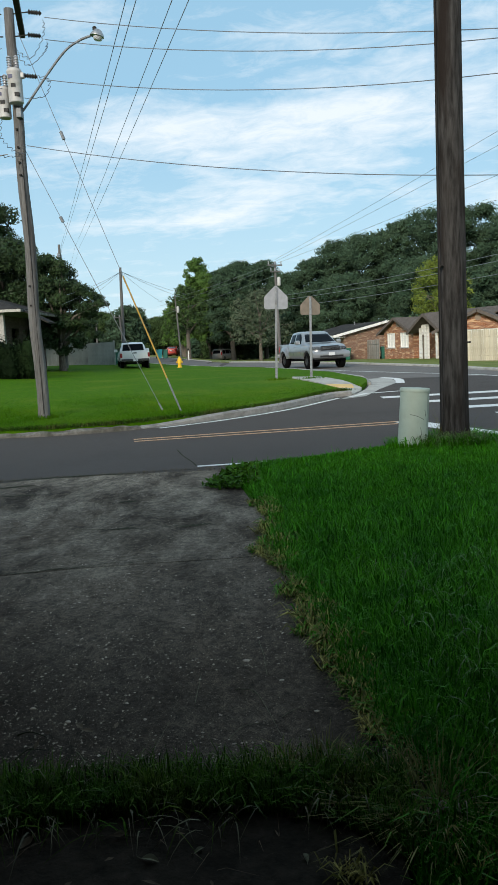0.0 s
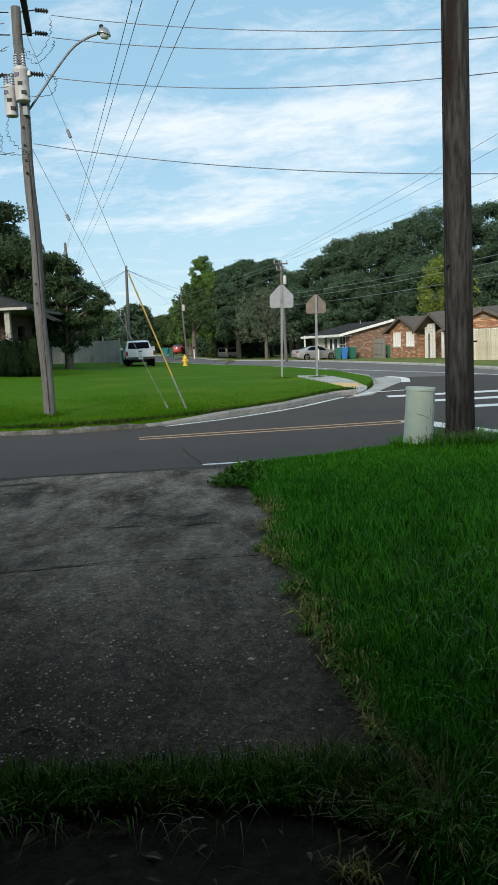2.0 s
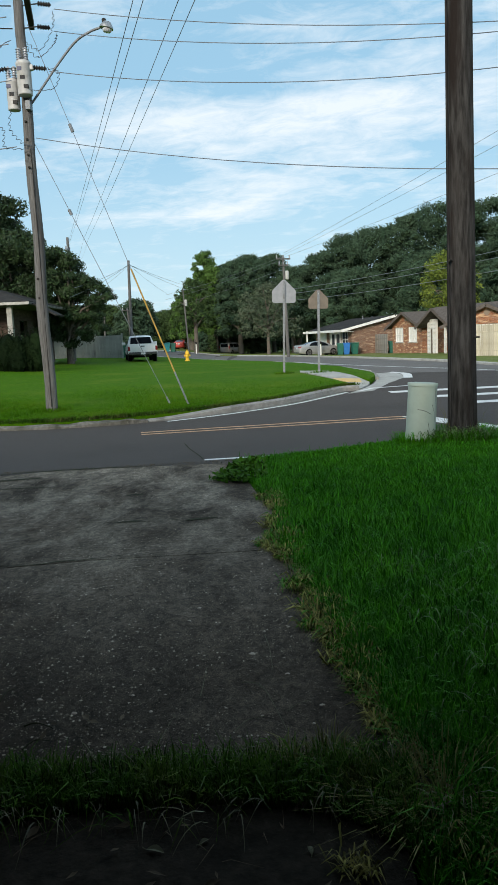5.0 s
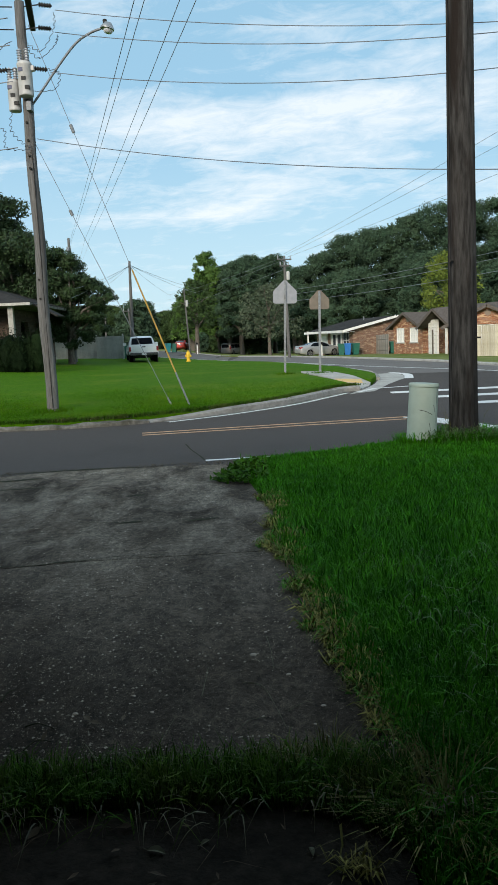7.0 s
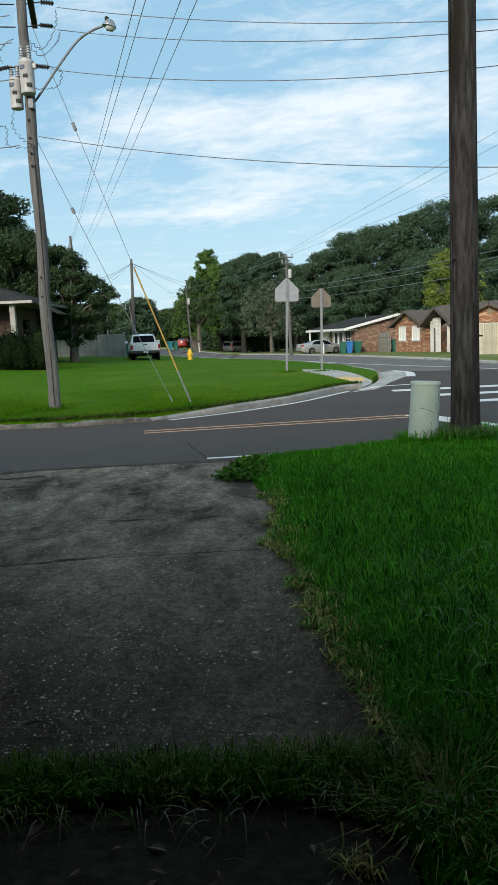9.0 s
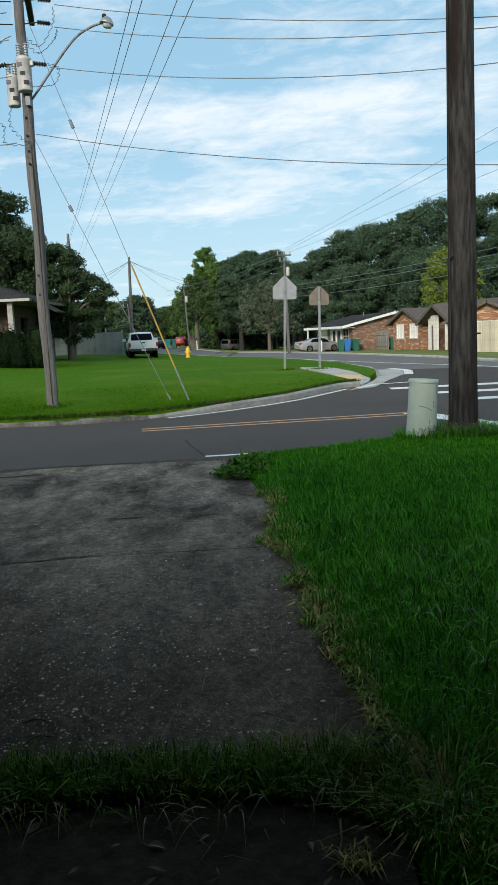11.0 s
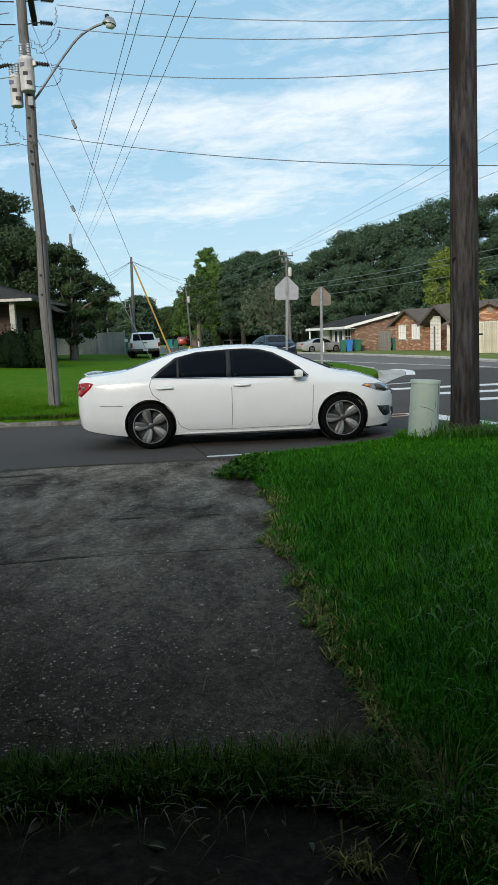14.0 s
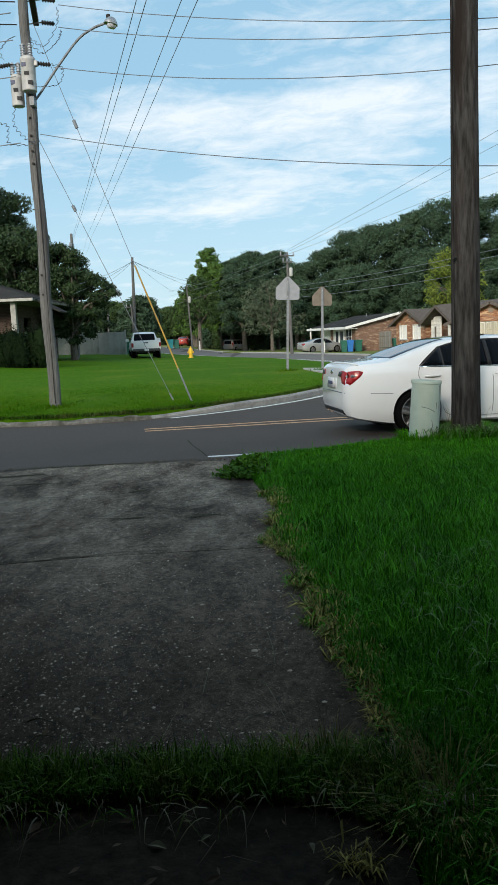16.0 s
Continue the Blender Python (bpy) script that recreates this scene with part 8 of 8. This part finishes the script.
def straw(line, r, mat, label, lift=0.0):
    n = len(line) - 1
    pts = smooth3([(x, y, 0.016 + lift * math.sin(math.pi * i / n)) for i, (x, y) in enumerate(line)], 5)
    tagged(part("straw", tubebm(pts, [r * (1 - 0.6 * i / (len(pts) - 1)) for i in range(len(pts))], 5), mat, None, "", True), label, "straw", "loose straws on the driveway")


for line in (((0.021, 3.845), (0.042, 3.636), (0.05, 3.418)), ((-0.069, 3.284), (0.001, 3.222), (0.088, 2.857)), ((0.096, 3.01), (0.151, 3.056), (0.199, 3.093)), ((-0.12, 2.859), (-0.064, 2.932), (0.006, 2.969)), ((-0.274, 3.174), (-0.265, 3.313), (-0.261, 3.477)), ((-0.095, 3.292), (-0.044, 3.271), (0.001, 3.222)), ((-0.425, 2.701), (-0.398, 2.844), (-0.37, 3.018)), ((0.271, 3.614), (0.294, 3.511), (0.328, 3.424))):
    straw(line, 0.0016, M["stalk"], "thin pale dry straw on the driveway", 0.008)
for line in (((-1.162, 3.204), (-1.153, 3.269), (-1.134, 3.324)), ((-0.989, 2.97), (-0.933, 2.97), (-0.861, 2.942)), ((-0.941, 2.782), (-0.904, 2.83), (-0.849, 2.843))):
    straw(line, 0.004, M["crack"], "dark bent twig at the edge of the driveway", 0.012)


def arching(name, n, seed, bases, reach, mat, label, width=0.005, height=0.07):
    """Long loose blades that rise from a strip and arch over to one side; reach: least and greatest angle and length."""
    rg = np.random.default_rng(seed)
    v, f = [], []
    for k in range(n):
        x, y = bases[0] + (bases[1] - bases[0]) * rg.random(), bases[2] + (bases[3] - bases[2]) * rg.random()
        a, q = np.radians(reach[0] + (reach[1] - reach[0]) * rg.random()), reach[2] + (reach[3] - reach[2]) * rg.random() ** 1.5
        h, w = height * (0.5 + 0.9 * rg.random()), width * (0.6 + 0.8 * rg.random())
        bend, j = 0.5 * rg.normal(), len(v)
        for i in range(6):
            u = i / 5
            b = a + bend * u
            px, py = x + np.cos(b) * q * u, y + np.sin(b) * q * u
            e = w * 0.5 * (1 - u ** 2)
            z = 0.04 + h * 4 * u * (1 - u) * (1 - 0.3 * u)
            v += [(px - np.sin(b) * e, py + np.cos(b) * e, z), (px + np.sin(b) * e, py - np.cos(b) * e, z + 0.001)]
        f += [(j + 2 * i, j + 2 * i + 1, j + 2 * i + 3, j + 2 * i + 2) for i in range(5)]
    tagged(part(name, (v, [], f), mat), label, "grass", "", "stuff")


arching("slab_blades", 90, 71, (-1.2, 0.75, 2.24, 2.36), (-150, -30, 0.08, 0.24), M["stalk"], "pale long blades arching over the slab")
arching("slab_blades_green", 120, 72, (-1.2, 0.75, 2.24, 2.40), (-170, -10, 0.07, 0.20), M["blade_strip_shaded"], "green long blades arching over the slab")
arching("drive_blades", 70, 73, (-1.2, 0.45, 2.44, 2.56), (20, 160, 0.08, 0.22), M["stalk"], "thin pale blades leaning over the driveway", 0.0035, 0.09)
arching("drive_blades_green", 160, 74, (-1.2, 0.45, 2.40, 2.54), (20, 160, 0.06, 0.18), M["blade_strip_shaded"], "green blades leaning over the driveway", 0.005, 0.09)
arching("pole_blades", 220, 76, (2.35, 3.35, 10.35, 10.75), (-170, -10, 0.12, 0.34), M["blade_pale"], "long pale blades arching round pole and pedestal", 0.009, 0.17)
arching("pole_blades", 260, 77, (2.15, 3.5, 10.35, 10.75), (-170, -10, 0.10, 0.28), M["blade"], "long green blades arching round pole and pedestal", 0.009, 0.14)
arching("lawn_blades_long", 420, 78, (0.75, 2.0, 2.2, 5.0), (0, 360, 0.08, 0.22), M["blade_pale"], "long pale blades loose in the lawn", 0.005, 0.10)
tufts("slab_weed", [(0.23, 2.03, 0.085), (0.27, 2.0, 0.06), (0.50, 2.12, 0.09), (0.62, 2.0, 0.10)], 45, 75, M["blade_olive"], "olive weed growing at the slab edge", 0.006, "weeds", 0.03)
# the strip before the driveway
STRIP = [(-1.6, 2.26), (-1.0, 2.29), (-0.6, 2.33), (-0.3, 2.37), (0.0, 2.33), (0.25, 2.25), (0.46, 2.02), (0.50, 2.54), (0.35, 2.48), (0.0, 2.50), (-0.5, 2.46), (-1.0, 2.52), (-1.6, 2.48)]
blades("strip_grass", on(scatter(STRIP, 13000, 21)), 0.085, 0.0042, 21, M["blade_strip_shaded"], "rough dark green grass before the driveway", 0.6)
blades("strip_grass_long", on(scatter(STRIP, 500, 22)), 0.15, 0.005, 22, M["blade_strip_shaded"], "long grass blades leaning over the concrete", 0.95)
blades("strip_straw", on(scatter([(-1.2, 2.0), (0.8, 2.0), (0.9, 2.6), (-1.2, 2.6)], 60, 23), 0.035), 0.10, 0.0032, 23, M["litter"], "dry straw lying on the concrete", 1.1, "straw", flat=0.8)
blades("strip_fringe", on(scatter([(-1.6, 2.46), (0.5, 2.46), (0.44, 2.66), (-1.6, 2.64)], 3200, 24)), 0.08, 0.0036, 24, M["blade_strip_shaded"], "thin grass fringe on the driveway", 0.8)
blades("strip_tuft_pale", on(np.concatenate([ring(0.22, 2.56, 0, 0.14, 130, 25), ring(0.08, 2.54, 0, 0.1, 50, 26), ring(0.42, 2.2, 0, 0.12, 60, 27)]), 0.02), 0.11, 0.0036, 25, M["blade_dry"], "pale dry tips in the rough grass", 0.7)
blades("corner_dry", on(ring(0.56, 2.28, 0, 0.34, 420, 29), 0.03), 0.12, 0.0038, 29, M["blade_dry"], "browned grass beside the slab", 0.9, flat=0.25)
blades("strip_tuft", on(np.concatenate([ring(x, y, 0, 0.13, 260, 40 + i) for i, (x, y) in enumerate(((-0.75, 2.44), (-0.38, 2.43), (-0.05, 2.46), (0.28, 2.44), (-1.05, 2.42)))]), 0.02), 0.125, 0.0042, 28, M["blade_strip_shaded"], "taller tufts in the rough grass", 0.6)
# the corner lawn across the street
isl = [(x, y) for x, y in KERB if x >= -20] + CORNER + AVE_NEAR[1:5] + [(-20, 44)]
blades("lawn_west_grass", on(scatter(isl, 60000, 31, lambda x, y, rg: abs(x) < 0.34 * y + 0.4 and y < 15 + 9 * rg.random() ** 1.5 and not inside((x, y), RAMP) and rg.random() < (16 / y) ** 1.6), 0.11), 0.038, 0.008, 31, M["lawn_blade"], "mown grass on the corner lawn", 0.6)
kl = [p for p in smooth_line(KERB, 8) if p[0] > -7]
rg_ = np.random.default_rng(33)
kp = np.array([kl[i] for i in rg_.integers(len(kl), size=6000)]) + rg_.normal(size=(6000, 2)) * [0.06, 0.07] + [-0.05, 0.08]
blades("kerb_grass", on(kp, 0.12), 0.085, 0.009, 33, M["lawn_edge"], "grass hanging over the kerb", 0.7)
blades("sign_grass", on(np.concatenate([ring(1.20, 26.65, 0, 0.5, 300, 34), ring(2.35, 25.95, 0, 0.5, 400, 35), ring(-4.46, 17.05, 0.1, 0.5, 500, 37)]), 0.12), 0.09, 0.014, 34, M["lawn_blade"], "uncut grass round the posts", 0.5)


blades("kerb_litter", on(np.array([kl[i] for i in rg_.integers(len(kl), size=1600)]) + rg_.normal(size=(1600, 2)) * [0.1, 0.16] + [0, 0.25], 0.13), 0.06, 0.012, 38, M["litter"], "dry clippings and leaves behind the kerb", 0.8, "litter", flat=0.6)


def leaf_litter():
    rg = random.Random(5)
    bm = bmesh.new()
    for k in range(70):
        x, y = rg.uniform(-1.2, 0.9), rg.choice([rg.uniform(1.75, 2.5), rg.uniform(1.75, 3.0)])
        s = rg.uniform(0.012, 0.04)
        m = Matrix.Translation((x, y, 0.045)) @ pose(0, 0, 0, rg.uniform(-25, 25), rg.uniform(-25, 25), rg.uniform(0, 360))
        v = [bm.verts.new(m @ Vector(p)) for p in ((-s, 0, 0), (-s * 0.2, -s * 0.38, s * 0.1), (s, 0, 0.002), (-s * 0.2, s * 0.38, s * 0.1))]
        bm.faces.new(v)
    tagged(part("leaf_litter", bm, M["litter"]), "dry brown leaves on the concrete", "leaves", "", "stuff")


leaf_litter()


def weeds():
    """The broad-leaved weed patch where driveway, lawn and street meet."""
    rg = np.random.default_rng(9)
    c = scatter([(-0.50, 8.30), (-0.34, 8.8), (-0.22, 9.45), (0.15, 9.6), (0.15, 8.35), (-0.09, 8.1)], 1300, 9)
    n = len(c)
    P = np.concatenate([c, (0.03 + 0.07 * rg.random((n, 1)) ** 1.3)], 1)
    nrm = rg.normal(size=(n, 3)) * 0.6 + [0, -0.2, 1]
    nrm /= np.linalg.norm(nrm, axis=1)[:, None]
    a = np.cross(nrm, rg.normal(size=(n, 3)))
    a /= np.linalg.norm(a, axis=1)[:, None]
    b = np.cross(nrm, a)
    s = (0.018 + 0.026 * rg.random(n))[:, None]
    v = np.stack([P - a * s, P - b * s * 0.6, P + a * s, P + b * s * 0.6], 1).reshape(-1, 3)
    tagged(quads("weeds", v, np.arange(n * 4).reshape(-1, 4), M["weed"]), "low broad-leaved weeds beside the street", "weeds", "", "stuff")


weeds()


def pebbles():
    """Exposed aggregate and grit on the driveway."""
    rg = np.random.default_rng(13)
    poly = [(-3.2, 2.35), (0.50, 2.4), (0.38, 3.3), (0.26, 4.1), (0.2, 4.9), (-0.15, 7.0), (-0.5, 8.8), (-3.2, 8.8)]
    c = scatter(poly, 8500, 13, lambda x, y, g: abs(x) < 0.36 * y + 0.2 and g.random() < (2.6 / y) ** 2.2 * (0.6 + 1.5 * noise.noise((x * 1.5, y * 1.1, 3))))
    n = len(c)
    r = (0.0017 + 0.0058 * rg.random(n) ** 3.2)[:, None]
    P = np.concatenate([c, np.full((n, 1), 0.0135)], 1)
    o = np.array([[1, 0, 0], [0, 1, 0], [-1, 0, 0], [0, -1, 0], [0, 0, 0.7]])
    v = (P[:, None, :] + o[None] * r[:, None, :] * (0.45 + 1.1 * rg.random((n, 5, 1)))).reshape(-1, 3)
    k = np.arange(n)[:, None] * 5
    f = np.concatenate([k + np.array(t) for t in ((0, 1, 4), (1, 2, 4), (2, 3, 4), (3, 0, 4))], 0)
    tagged(quads("pebbles", v, f, M["pebble"]), "pale pebbles worn out of the driveway", "pebbles", "", "stuff")



pebbles()


def driveway_cracks():
    rg = random.Random(3)
    for k, (pts, w) in enumerate((([(-3.0, 5.33), (-1.85, 5.33), (-1.4, 5.39), (-1.05, 5.47), (-0.62, 5.48)], 0.018), ([(-0.62, 6.52), (-0.46, 6.57), (-0.33, 6.6)], 0.07), ([(-1.22, 6.55), (-1.1, 6.576), (-1.0, 6.6)], 0.05),
                                  ([(-1.62, 6.53), (-1.41, 6.6), (-1.18, 6.56), (-0.83, 6.57), (-0.4, 6.6)], 0.014), ([(-1.32, 7.74), (-1.23, 7.77), (-1.13, 7.77)], 0.08), ([(-3.1, 8.35), (-2.5, 8.42), (-2.2, 8.4)], 0.04), ([(-3.2, 8.9), (-2.78, 9.0), (-2.5, 9.05)], 0.09), ([(-3.2, 9.42), (-2.78, 9.5), (-1.94, 9.6), (-1.4, 9.58)], 0.07))):
        line = smooth_line([(x, y) for x, y in pts], 8)
        line = [(x + rg.uniform(-0.012, 0.012), y + rg.uniform(-0.016, 0.016)) for x, y in line]
        v, f, n = [], [], len(line)
        for i, (x, y) in enumerate(line):
            h = w * math.sin(math.pi * (0.06 + 0.88 * i / (n - 1))) * rg.uniform(0.5, 1.2) / 2
            v += [(x, y - h, 0.0165), (x, y + h, 0.0165)]
        f = [(2 * i, 2 * i + 2, 2 * i + 3, 2 * i + 1) for i in range(n - 1)]
        tagged(part("driveway_crack", (v, [], f), M["crack"]), "dark crack in the driveway", "crack", "", "structure")


driveway_cracks()


# ---- what moves ----
def spin(rows, wheels, radius, steer=0.0):
    """Roll wheels along a path of (t, x, y, heading), while it is in view."""
    dist, out = 0.0, []
    for i in range(len(rows)):
        if i:
            dist += math.hypot(rows[i][1] - rows[i - 1][1], rows[i][2] - rows[i - 1][2])
        out.append((rows[i][0], math.degrees(dist / radius)))
    for w in wheels:
        o = w.location.copy()
        walk(w, [(t, pose(o.x, o.y, o.z, 0, a % 360.0, 0)) for t, a in out])


def dense(rows, t0, t1, step):
    """Rows between t0 and t1 at short steps along a smooth path, with the first and last row kept."""
    cols = [[(r[0], r[k]) for r in rows] for k in range(1, 4)]
    n = int(round((t1 - t0) / step))
    ts = sorted({rows[0][0], rows[-1][0], *[round(t0 + step * i, 3) for i in range(n + 1)]})
    return [(t, *[catmull(c, t) for c in cols]) for t in ts]


WHITE = [(0, -95, 10.9, 2), (11.0, -22.0, 11.5, 2), (12.0, -11.9, 11.8, 1), (12.6, -7.70, 11.90, 0), (13.0, -5.12, 11.62, 0), (13.2, -3.95, 11.62, 0), (13.5, -2.30, 11.64, 0.5), (13.8, -0.91, 11.75, 1.2), (14.0, -0.16, 11.85, 2),
         (14.5, 1.50, 12.08, 5.5), (15.0, 2.61, 12.18, 7.5), (15.5, 3.25, 12.34, 8.5), (16.0, 3.62, 12.42, 9)]
SILVER = [(0, 3.85, 42.1, -75), (0.3, 5.05, 38.0, -75), (0.7, 6.6, 32.3, -75), (1.0, 7.8, 28.2, -74.5), (1.3, 9.1, 24.1, -73), (2.0, 12.0, 14.5, -72), (4.0, 19.0, -12.0, -76), (16.0, 30.0, -60.0, -76)]
BLUE = [(0, -20.0, 108.5, -62), (9.5, -19.9, 108.3, -62), (10.6, -15.5, 101.5, -62), (11.3, -9.4, 91, -72), (11.7, -8.0, 84.5, -76), (12.2, -6.0, 76.5, -77), (12.7, -4.0, 68.3, -76), (13.2, -2.0, 60, -76), (13.7, 0.2, 51.6, -76),
        (14.2, 2.1, 43.2, -76), (14.8, 4.3, 34.2, -76), (15.3, 6.4, 27.6, -74), (16.0, 9.4, 19.5, -72)]


def drive(car, wheels, rows, radius, t0, t1, step):
    walk(car, [(t, pose(x, y, ground_z(x, y) + 0.004, 0, 0, h)) for t, x, y, h in rows])
    fine = dense(rows, t0, t1, step)
    spin([r if t0 <= r[0] <= t1 else (r[0], *fine[1 if r[0] < t0 else -2][1:]) for r in fine], wheels, radius)


def motions():
    drive(white_car, white_wheels, WHITE, 0.332, 12.5, 16.0, 0.0667)
    drive(truck, truck_wheels, SILVER, 0.43, 0.0, 1.5, 0.0334)
    drive(bluecar, blue_wheels, BLUE, 0.332, 11.3, 16.0, 0.0334)


motions()
